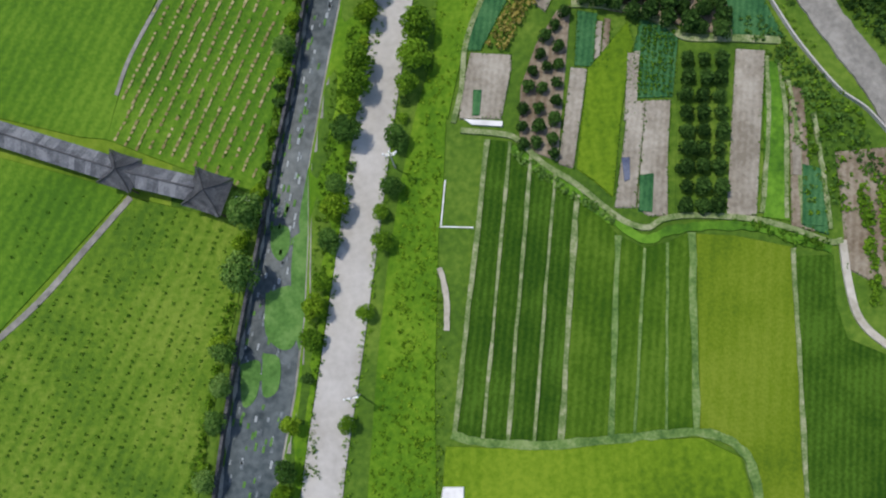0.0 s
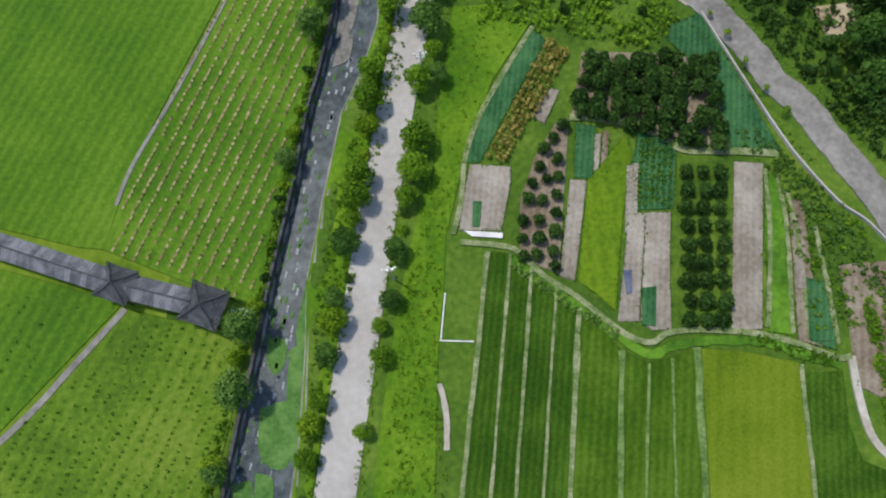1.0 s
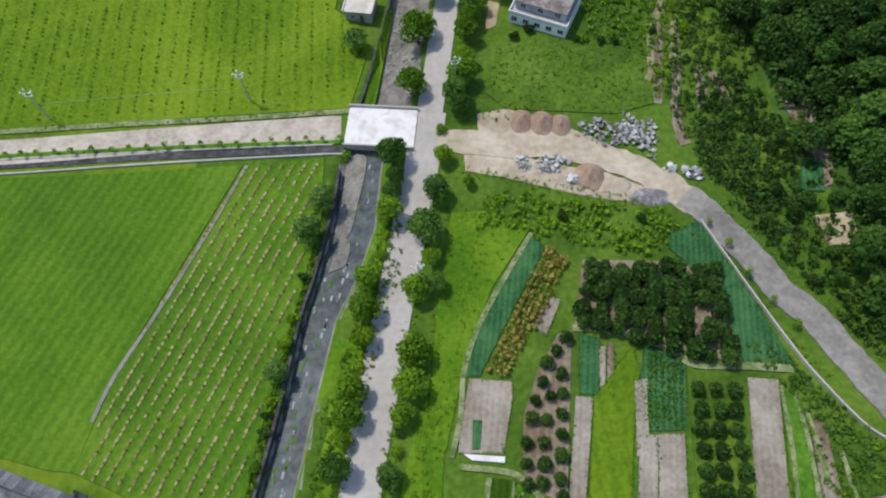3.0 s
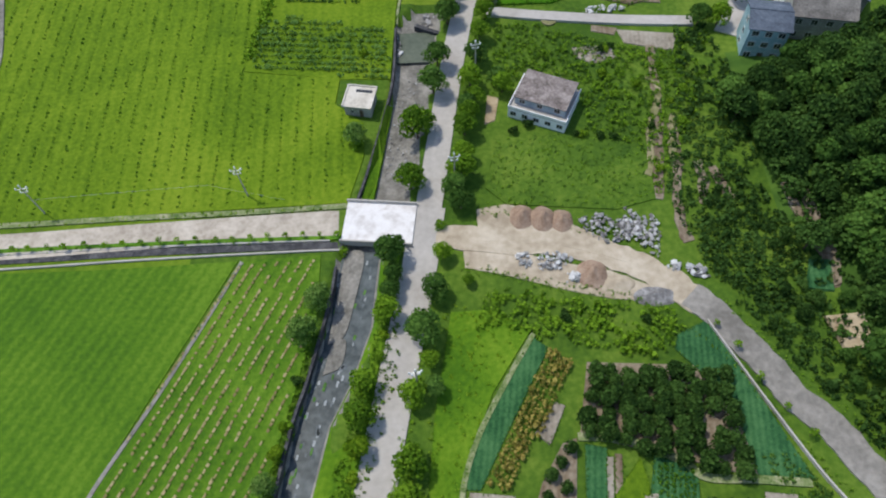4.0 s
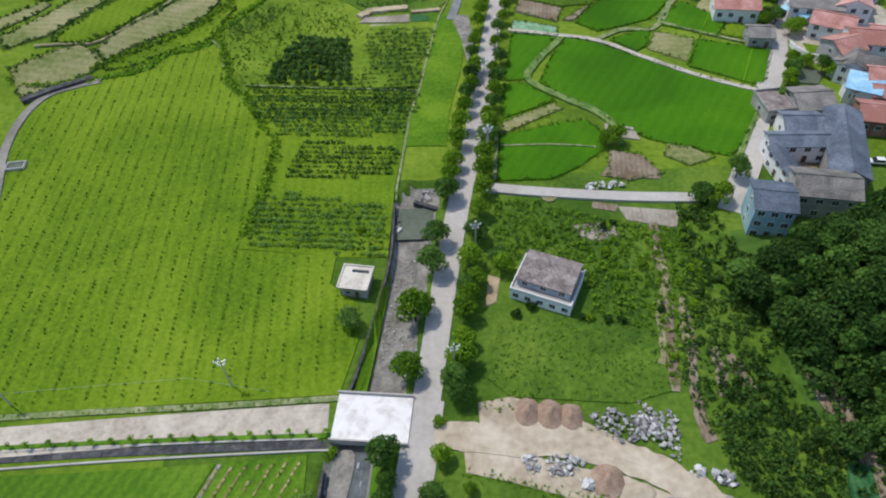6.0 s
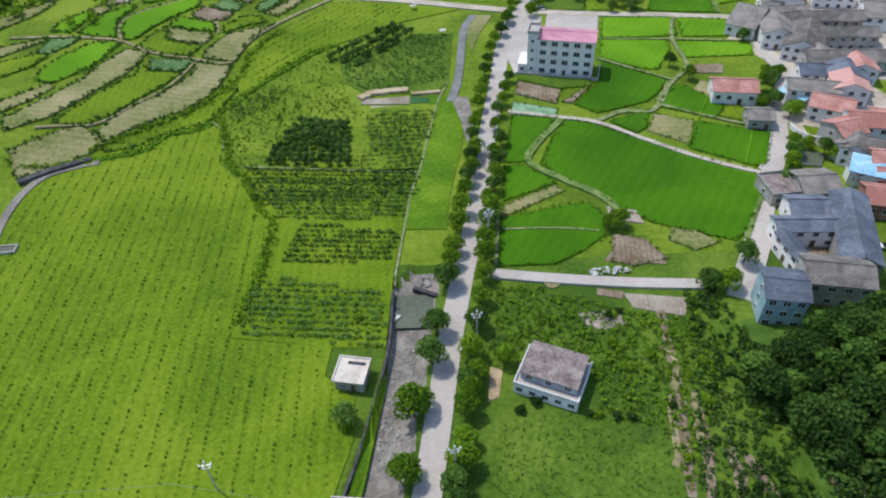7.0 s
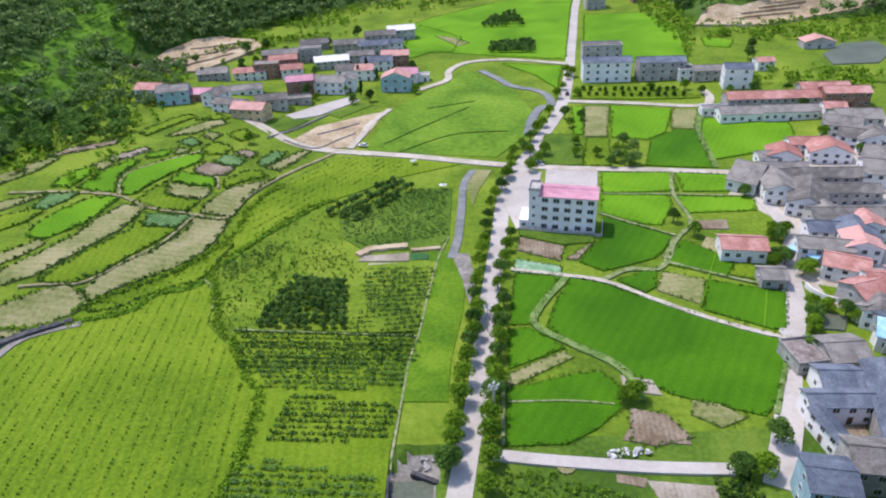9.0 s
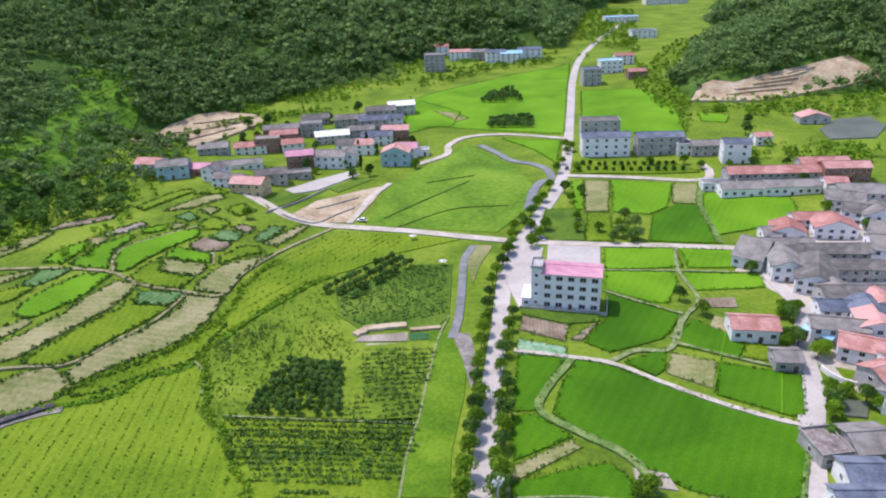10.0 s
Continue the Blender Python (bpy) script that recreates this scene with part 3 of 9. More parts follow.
# stepped plots on the rising ground
for outline, mat, label in (
    ([(-135.7, 257.6), (-127.9, 255.9), (-120.0, 265.5), (-115.5, 283.2), (-118.1, 286.1), (-125.3, 285.0), (-133.0, 276.5), (-136.7, 267.0)], RICE_YOUNG, "bright green rice terrace"),
    ([(-135.2, 232.7), (-125.0, 247.2), (-119.5, 256.2), (-117.1, 267.2), (-111.6, 278.6), (-103.0, 276.7), (-103.7, 270.2), (-105.7, 260.1), (-111.4, 250.9), (-116.3, 241.6), (-120.6, 234.1), (-131.5, 226.5)], STUBBLE, "tan terrace of dry stubble"),
    ([(-141.5, 242.8), (-130.2, 255.0), (-126.6, 252.7), (-129.7, 246.2), (-137.5, 236.4)], STUBBLE, "pale terrace in dry rows"),
    ([(-118.7, 232.0), (-114.3, 240.9), (-109.3, 250.1), (-103.7, 259.5), (-101.3, 266.0), (-98.7, 262.8), (-88.0, 263.9), (-93.0, 254.1), (-98.9, 245.1), (-103.5, 236.5), (-108.2, 232.5), (-115.1, 230.6)], SEEDLING, "green terrace of low crops"),
    ([(-100.9, 271.1), (-85.9, 272.4), (-88.1, 264.9), (-99.1, 263.8)], LEAFY_CROP, "blue green terrace of leafy vegetables"),
    ([(-106.3, 228.0), (-103.1, 235.4), (-97.7, 244.0), (-90.0, 252.9), (-84.9, 263.2), (-85.0, 270.9), (-73.0, 271.3), (-74.4, 259.3), (-77.2, 250.5), (-83.1, 242.4), (-90.6, 235.8), (-97.4, 230.6), (-101.6, 225.9)], STUBBLE, "long tan terrace in dry rows"),
    ([(-127.4, 218.9), (-115.6, 228.5), (-109.8, 230.8), (-101.9, 224.8), (-103.5, 221.5), (-109.5, 215.3), (-121.5, 207.8)], STUBBLE, "green and tan terrace in rows"),
    ([(-166.0, 281.9), (-145.2, 290.8), (-145.3, 288.6), (-160.1, 272.6)], STUBBLE, "tan terrace above the rice"),
    ([(-143.9, 289.8), (-132.3, 290.1), (-134.5, 284.1), (-139.2, 277.9), (-144.0, 278.7)], LEAFY_CROP, "blue green terrace of leafy vegetables"),
    ([(-158.6, 270.1), (-144.1, 278.3), (-139.1, 276.2), (-141.3, 268.6), (-151.4, 258.6)], SEEDLING, "green terrace of low crops"),
    ([(-146.8, 297.4), (-138.3, 295.2), (-135.1, 311.1), (-138.7, 314.1), (-144.2, 309.5)], RICE_YOUNG, "bright green rice terrace"),
    ([(-135.0, 294.9), (-128.0, 291.0), (-119.3, 289.7), (-123.6, 304.9), (-119.9, 317.6), (-123.9, 319.1), (-130.5, 310.7)], RICE_YOUNG, "bright green rice terrace"),
    ([(-114.9, 286.6), (-111.1, 287.2), (-107.3, 296.0), (-102.1, 305.2), (-94.3, 315.0), (-95.2, 321.7), (-103.5, 322.6), (-114.2, 314.3), (-121.3, 307.2), (-119.7, 297.2)], RICE_YOUNG, "large bright green rice terrace"),
    ([(-108.4, 280.4), (-105.6, 288.9), (-102.6, 296.5), (-98.5, 284.8), (-90.8, 282.5), (-85.6, 282.5), (-88.1, 274.8), (-97.6, 275.0)], SEEDLING, "green terrace with a bare corner"),
    ([(-98.1, 286.1), (-100.3, 295.7), (-91.4, 291.9), (-84.0, 291.6), (-83.4, 286.7), (-85.7, 283.6), (-91.2, 283.6)], STUBBLE, "bare tan corner of a green terrace"),
    ([(-101.0, 297.2), (-99.4, 305.0), (-92.5, 302.2), (-84.7, 299.7), (-83.5, 293.5), (-92.0, 293.7)], RICE_YOUNG, "narrow bright green rice terrace"),
    ([(-95.2, 307.2), (-91.8, 313.9), (-79.9, 310.4), (-81.3, 303.7), (-89.1, 301.5)], SOIL, "bare brown terrace of dug soil"),
    ([(-83.3, 274.6), (-83.5, 279.9), (-77.5, 292.9), (-70.8, 299.0), (-63.5, 304.0), (-69.8, 290.3), (-71.5, 280.4), (-72.8, 274.1)], STUBBLE, "dry tan terrace along a path"),
    ([(-80.2, 293.2), (-80.8, 299.0), (-75.2, 309.0), (-70.0, 309.7), (-67.0, 305.6), (-73.3, 300.7)], SEEDLING, "green terrace of low crops"),
    ([(-110.7, 337.1), (-106.1, 341.6), (-99.6, 334.0), (-102.8, 331.3)], LEAFY_CROP, "small blue green vegetable bed"),
    ([(-88.8, 315.2), (-86.2, 322.0), (-77.8, 319.7), (-78.4, 313.3), (-84.2, 310.6)], LEAFY_CROP, "blue green vegetable bed between grassy banks"),
    ([(-72.2, 319.5), (-68.5, 329.2), (-63.4, 328.9), (-65.7, 317.5), (-71.1, 314.5)], LEAFY_CROP, "blue green vegetable bed between grassy banks"),
    ([(-102.2, 342.5), (-99.5, 348.1), (-93.3, 343.8), (-95.8, 337.3)], STUBBLE, "small tan garden bed of dry soil"),
    ([(-102.4, 327.7), (-108.8, 330.2), (-108.0, 323.6), (-103.6, 324.3)], STUBBLE, "small tan garden bed of dry soil"),
    ([(-68.6, 313.1), (-62.9, 323.5), (-56.5, 333.7), (-53.6, 333.0), (-58.0, 321.9), (-62.9, 312.0)], STUBBLE, "tan terrace along the hedge"),
    ([(-83.3, 324.0), (-79.9, 328.6), (-74.2, 325.5), (-75.8, 320.7)], SOIL, "small brown garden bed of dug soil"),
    ([(-98.1, 329.0), (-93.2, 334.6), (-85.0, 328.9), (-87.4, 322.4), (-93.6, 321.6)], SEEDLING, "green vegetable bed on a terrace"),
    ([(-91.1, 344.6), (-85.6, 351.9), (-78.5, 344.4), (-84.2, 336.7)], SEEDLING, "green vegetable bed on a terrace"),
    ([(-133.4, 309.9), (-129.4, 315.9), (-133.5, 320.1), (-138.8, 316.8)], STUBBLE, "dry tan terrace between grassy banks"),
    ([(-136.1, 322.6), (-123.3, 332.3), (-119.7, 330.1), (-125.4, 322.6), (-129.9, 319.7)], DRY_SOIL, "grey brown fallow terrace"),
    ([(-119.5, 325.4), (-110.6, 328.6), (-110.5, 322.7), (-118.2, 320.2)], RICE_YOUNG, "small bright green rice terrace"),
    ([(-173.4, 293.9), (-159.0, 312.5), (-156.0, 324.2), (-158.1, 326.1), (-165.0, 319.6), (-178.8, 302.9)], STUBBLE, "dry tan terrace near the wood"),
    ([(-182.3, 309.1), (-167.5, 322.0), (-165.1, 326.3), (-185.2, 314.5)], SEEDLING, "green terrace near the wood"),
    ([(-161.8, 326.5), (-150.9, 330.6), (-137.7, 338.2), (-137.6, 342.6), (-155.8, 335.9)], SOIL, "long brown strip below the wood"),
    ([(-132.8, 350.6), (-123.0, 365.7), (-117.1, 371.7), (-111.9, 368.1), (-121.8, 354.8), (-127.3, 346.0)], SEEDLING, "green garden bed below the village"),
    ([(-118.1, 344.3), (-107.7, 358.8), (-98.6, 363.0), (-94.7, 357.9), (-106.4, 346.2)], STUBBLE, "tan garden bed below the village"),
    ([(-110.7, 364.2), (-101.9, 369.9), (-95.4, 365.4), (-98.3, 363.7)], SEEDLING, "green garden bed below the village"),
    ([(-102.6, 222.8), (-93.4, 230.5), (-80.9, 240.7), (-75.5, 250.7), (-73.4, 257.1), (-68.0, 255.4), (-72.4, 237.6), (-74.0, 235.1), (-85.0, 229.2), (-93.3, 222.7), (-100.1, 220.7)], SEEDLING, "lush green strip below the terraces"),
):
    TERRACES.append(outline)
    patch("terrace", outline, mat, label, lift=0.35, step=5, group="terraces", edge=0.8)
ribbon("path", [(-159.8, 292.7), (-138.6, 291.6), (-116.8, 286.4), (-101.7, 275.9), (-85.7, 273.1), (-74.4, 273.1), (-70.8, 286.1), (-64.8, 300.4), (-56.7, 314.2), (-43.2, 331.6)], 1.6, TRODDEN, "pale trodden path between terraces", "path", lift=0.5, height=1.0, ragged=0.4)
ribbon("path", [(-115.6, 285.8), (-120.8, 299.7), (-118.8, 309.0), (-106.9, 319.0), (-97.5, 325.4)], 1.2, TRODDEN, "pale trodden path between terraces", "path", lift=0.5, height=1.0, ragged=0.4)
ribbon("path", [(-81.7, 292.0), (-84.5, 300.7), (-91.2, 301.3)], 1.0, TRODDEN, "pale trodden path between terraces", "path", lift=0.5, height=1.0, ragged=0.4)
ribbon("path", [(-123.3, 228.7), (-115.1, 230.6), (-107.9, 231.9), (-102.6, 236.1), (-97.2, 244.9), (-90.5, 254.5), (-85.3, 271.8)], 1.2, TRODDEN, "pale trodden path between terraces", "path", lift=0.5, height=1.0, ragged=0.4)

# east of the road: paddies below the gardens
TOP = [(4.1, 34.9), (7.9, 34.4), (11.4, 32.3), (15.3, 29.4), (18.6, 24.9), (21.6, 22.2), (25.0, 17.8), (29.2, 15.6), (32.9, 16.4), (37.0, 18.0)]
FOOT = [(-2.7, -13.5), (1.8, -14.1), (5.7, -14.6), (9.8, -15.1), (14.0, -15.1), (18.3, -14.8), (21.9, -14.4), (25.6, -14.1), (30.6, -13.7), (35.3, -13.8)]
for i in range(9):
    patch("paddy", [TOP[i], TOP[i + 1], FOOT[i + 1], FOOT[i]], PADDY_DARK if i < 4 else PADDY_MID, "long dark green paddy strip between ridges", lift=0.14, group="paddy strips")
for i in range(10):
    if i != 5:
        ribbon("ridge", [TOP[i], FOOT[i]], (0.8, 0.55, 0.6, 0.5, 0.9, 0, 0.9, 0.45, 0.4, 1.1)[i], RIDGE if i not in (6, 7, 8, 9) else RIDGE_GREEN, "narrow dry grass ridge between paddies", "ridge", lift=0.35, ragged=0.7)
ribbon("ridge", [(-3.1, -13.3), (0.5, -14.5), (9.4, -15.3), (18.3, -15.0), (28.1, -14.1), (35.6, -13.8), (40.3, -15.2), (43.0, -18.2), (44.0, -23.9), (44.1, -30.4)], 1.4, RIDGE_GREEN, "grassy bank along the paddies", "ridge", lift=0.45, ragged=0.5)
patch("meadow", [(-4.0, -15.3), (9.4, -15.9), (28.0, -14.8), (35.9, -14.7), (41.8, -17.8), (43.2, -25.4), (42.5, -37.7), (-6.3, -37.2)], SEEDLING, "bright yellow green grass plot", "meadow")
patch("paddy", [(37.8, 17.7), (43.9, 17.2), (52.8, 15.1), (52.1, -3.2), (51.1, -24.0), (50.5, -37.8), (43.6, -37.7), (44.2, -23.9), (42.7, -17.4), (36.0, -13.6)], PADDY_OLIVE, "ripening olive green paddy")
patch("paddy", [(53.1, 13.5), (59.4, 13.6), (59.0, 5.5), (60.2, 0.1), (65.8, -2.5), (81.0, -7.4), (76.7, -38.0), (50.9, -37.8), (51.4, -24.0), (52.2, -3.2)], PADDY_DARK, "dark green wet paddy")
ribbon("ridge", [(53.0, 14.9), (52.2, -3.2), (51.3, -24.0), (50.7, -37.8)], 0.7, RIDGE, "narrow dry ridge", "ridge", lift=0.3, ragged=0.6)
ribbon("path", [(-0.4, 36.7), (5.8, 35.9), (9.1, 34.8), (13.2, 30.5), (18.3, 26.9), (23.6, 22.2), (26.7, 19.9), (29.9, 19.0), (32.7, 20.4), (37.8, 20.8), (46.9, 19.9), (53.1, 18.1), (58.8, 15.8), (61.0, 16.0)], 0.95, RIDGE, "pale winding path along the garden terrace", "path", lift=0.4, height=1.2)
ribbon("bank", [(8.1, 33.4), (13.2, 29.0), (18.6, 24.9), (24.9, 20.0), (29.3, 17.0), (33.0, 18.3), (39.5, 19.0), (47.7, 18.6), (53.0, 16.7), (59.1, 14.7)], 1.5, WEEDS, "weedy bank below the garden path", "bank", lift=0.3, ragged=0.5)
ribbon("path", [(61.0, 16.0), (61.2, 9.1), (62.3, 3.2), (66.0, -0.9), (71.9, -4.6)], 1.2, PALE_LANE, "pale earth path round a garden", "path", lift=0.3)

# gardens
for outline, mat, label in (
    ([(1.8, 50.6), (8.7, 49.9), (8.5, 47.0), (6.6, 38.6), (-0.5, 38.8), (0.2, 44.4)], DRY_SOIL, "pale bare garden plot"),
    ([(2.8, 58.2), (7.8, 67.6), (13.9, 76.5), (16.3, 74.3), (8.9, 61.1), (3.5, 51.0), (0.5, 51.1)], TEAL_LEAF, "blue green vegetable bed under netting"),
    ([(20.5, 57.6), (23.9, 56.9), (22.6, 47.3), (19.5, 47.6)], TEAL_LEAF, "blue green leafy vegetable bed"),
    ([(23.6, 55.4), (24.7, 55.4), (23.6, 47.3), (22.7, 47.3)], DRY_SOIL, "white sheeted garden strip"),
    ([(25.0, 55.9), (26.1, 55.8), (24.9, 47.2), (23.9, 47.3)], SOIL, "narrow brown garden strip"),
    ([(18.8, 47.2), (21.6, 46.8), (18.3, 29.5), (15.9, 30.4)], DRY_SOIL, "pale bare garden strip of soil"),
    ([(21.7, 46.8), (28.9, 55.2), (29.6, 51.2), (26.7, 38.0), (24.6, 24.4), (22.1, 26.9), (18.9, 29.5)], SEEDLING, "lime green grass plot"),
    ([(31.2, 55.6), (37.5, 52.9), (35.6, 41.4), (29.7, 41.4), (29.8, 50.2)], TEAL_LEAF, "dense green vegetable bed"),
    ([(29.7, 49.7), (30.7, 49.7), (29.6, 40.7), (31.0, 40.7), (28.2, 22.5), (24.8, 22.6), (26.8, 32.7)], DRY_SOIL, "pale bare garden plot"),
    ([(31.1, 40.8), (35.2, 40.7), (34.0, 30.8), (33.3, 21.0), (30.3, 21.0), (28.5, 22.5)], DRY_SOIL, "pale bare garden plot"),
    ([(46.9, 49.4), (51.7, 48.9), (49.8, 35.6), (47.7, 20.6), (42.9, 20.7), (44.5, 32.3)], DRY_SOIL, "pale raked garden plot"),
    ([(39.0, 76.0), (44.5, 78.5), (49.8, 65.5), (55.0, 51.3), (46.6, 51.4), (45.6, 64.0), (38.1, 73.2)], TEAL_LEAF, "blue green bed under shade netting"),
    ([(12.7, 59.7), (16.5, 64.6), (18.0, 64.0), (15.0, 57.7)], DRY_SOIL, "small bare garden plot"),
    ([(61.6, 30.7), (69.9, 31.2), (81.3, 30.8), (78.6, 6.8), (67.1, 8.0), (61.4, 11.4), (61.7, 22.1)], SOIL, "brown dug garden soil"),
    ([(51.5, 47.0), (54.1, 46.8), (52.8, 19.6), (48.8, 20.2)], WEEDS, "weedy green garden strip"),
    ([(55.1, 42.8), (57.3, 41.7), (56.7, 17.6), (53.2, 18.6)], SOIL, "half bare garden strip"),
    ([(55.9, 28.0), (59.1, 27.9), (58.9, 17.0), (55.0, 18.5)], TEAL_LEAF, "green vegetable strip in rows"),
    ([(28.6, 49.4), (29.9, 49.4), (29.0, 38.8), (27.3, 37.4)], DRY_SOIL, "pale bare garden strip of soil"),
):
    GARDENS.append(outline)
    patch("garden_bed", outline, mat, label, "garden bed", lift=0.2, group="garden beds")
for outline, mat, label in (
    ([(26.4, 30.9), (27.7, 31.0), (27.5, 27.2), (26.6, 26.9)], BLUE_TARP, "dark blue tarpaulin on a bare plot"),
    ([(0.3, 38.6), (6.8, 38.0), (6.7, 37.1), (1.6, 37.6)], BRIGHT_CONCRETE, "white plastic sheet beside a bare plot"),
):
    patch("plastic_sheet", outline, mat, label, "sheet", lift=0.4, edge=0.04)
for outline, mat, label in (
    ([(29.2, 27.8), (31.5, 28.1), (30.8, 21.6), (28.7, 21.9)], TEAL_LEAF, "narrow green vegetable row on a bare plot"),
    ([(2.0, 43.8), (3.4, 43.7), (2.9, 39.3), (1.7, 39.3)], TEAL_LEAF, "narrow green vegetable row on a bare plot"),
    ([(55.9, 28.8), (58.7, 28.0), (58.6, 18.4), (54.8, 18.7)], TEAL_LEAF, "green vegetable bed beside dry strips"),
    ([(54.5, 32.4), (55.9, 32.1), (55.5, 27.0), (54.1, 27.2)], DRY_SOIL, "small pale bare strip"),
):
    patch("garden_bed", outline, mat, label, "garden bed", lift=0.36, group="garden beds")
for line in ([(51.8, 47.9), (51.1, 35.9), (48.6, 20.9)], [(55.0, 43.7), (55.6, 34.8), (55.0, 18.9)], [(58.6, 37.6), (59.1, 28.0), (59.3, 17.9)], [(53.9, 46.8), (53.9, 35.8), (52.4, 19.9)]):
    ribbon("ridge", line, 0.7, RIDGE, "dry ridge between weedy garden strips", "ridge", lift=0.3, ragged=0.7)
ribbon("path", [(-1.6, 38.1), (-0.0, 44.4), (0.9, 52.1), (3.9, 60.2), (9.4, 69.8), (14.0, 77.1)], 0.9, RIDGE, "narrow dry path beside the garden", "path", lift=0.25)
ribbon("path", [(19.5, 58.8), (24.3, 58.5), (29.9, 57.2), (35.3, 54.5), (38.7, 51.9), (46.1, 51.4), (54.4, 50.6)], 1.3, RIDGE, "pale garden path", "path", lift=0.3)
ribbon("wall", [(44.5, 78.5), (49.9, 66.0), (55.2, 54.3), (58.5, 48.3), (63.2, 41.5), (67.4, 37.8), (71.9, 31.5)], 0.3, CONCRETE, "low pale garden wall beside the track", "wall", lift=0.7, height=1.0)
patch("verge", [(-0.4, 81.8), (7.0, 82.1), (13.5, 77.7), (6.2, 66.6), (0.7, 52.1), (-2.5, 38.9), (-5.2, 44.5), (-3.4, 63.7)], BRIGHT_GRASS, "bright meadow beside the road trees", "meadow", lift=0.1)
patch("meadow", [(10.3, 121.6), (24.4, 122.4), (41.1, 118.6), (40.5, 105.0), (32.5, 102.8), (11.3, 105.0), (7.3, 109.1)], MEADOW, "rough green grass meadow", "meadow", lift=0.1)
patch("yard", [(5.3, 104.0), (11.3, 105.0), (21.6, 100.7), (30.2, 95.6), (35.6, 91.9), (32.4, 90.9), (20.9, 95.0), (5.5, 96.6)], DIRT, "dusty bare storage yard", "yard", lift=0.14, kind="structure")
patch("yard", [(2.3, 95.3), (10.5, 94.6), (20.4, 91.4), (29.1, 89.3), (37.2, 85.2), (37.6, 82.6), (29.1, 83.4), (19.7, 85.9), (10.1, 89.0), (2.6, 90.9)], DIRT, "dusty bare storage yard", "yard", lift=0.14, kind="structure")
for line in ([(47.1, 147.9), (45.7, 132.3), (44.0, 121.4), (41.0, 104.9)], [(47.5, 124.3), (46.7, 115.5), (44.1, 99.8), (45.0, 94.9)], [(50.2, 113.9), (50.8, 109.7), (49.5, 103.3)], [(53.1, 112.4), (54.6, 105.6), (55.3, 104.3)], [(65.9, 107.0), (66.3, 100.5), (68.0, 91.1), (68.3, 83.7)]):
    ribbon("path", line, 1.8, SOIL, "bare earth footpath through scrub", "path", lift=0.2, ragged=0.8)

ribbon("path", [(44.4, 137.8), (46.4, 135.0), (44.8, 129.0), (42.4, 122.3), (41.0, 113.3), (39.8, 110.7)], 1.3, TRODDEN, "pale worn footpath through scrub", "path", lift=0.35, ragged=0.8)
ribbon("path", [(48.0, 126.5), (46.6, 120.0), (45.6, 114.4)], 1.3, TRODDEN, "pale worn footpath through scrub", "path", lift=0.35, ragged=0.8)
ribbon("path", [(23.8, 160.0), (23.7, 157.4), (25.4, 156.7), (27.0, 158.6)], 1.3, TRODDEN, "pale worn footpath through scrub", "path", lift=0.35, ragged=0.8)
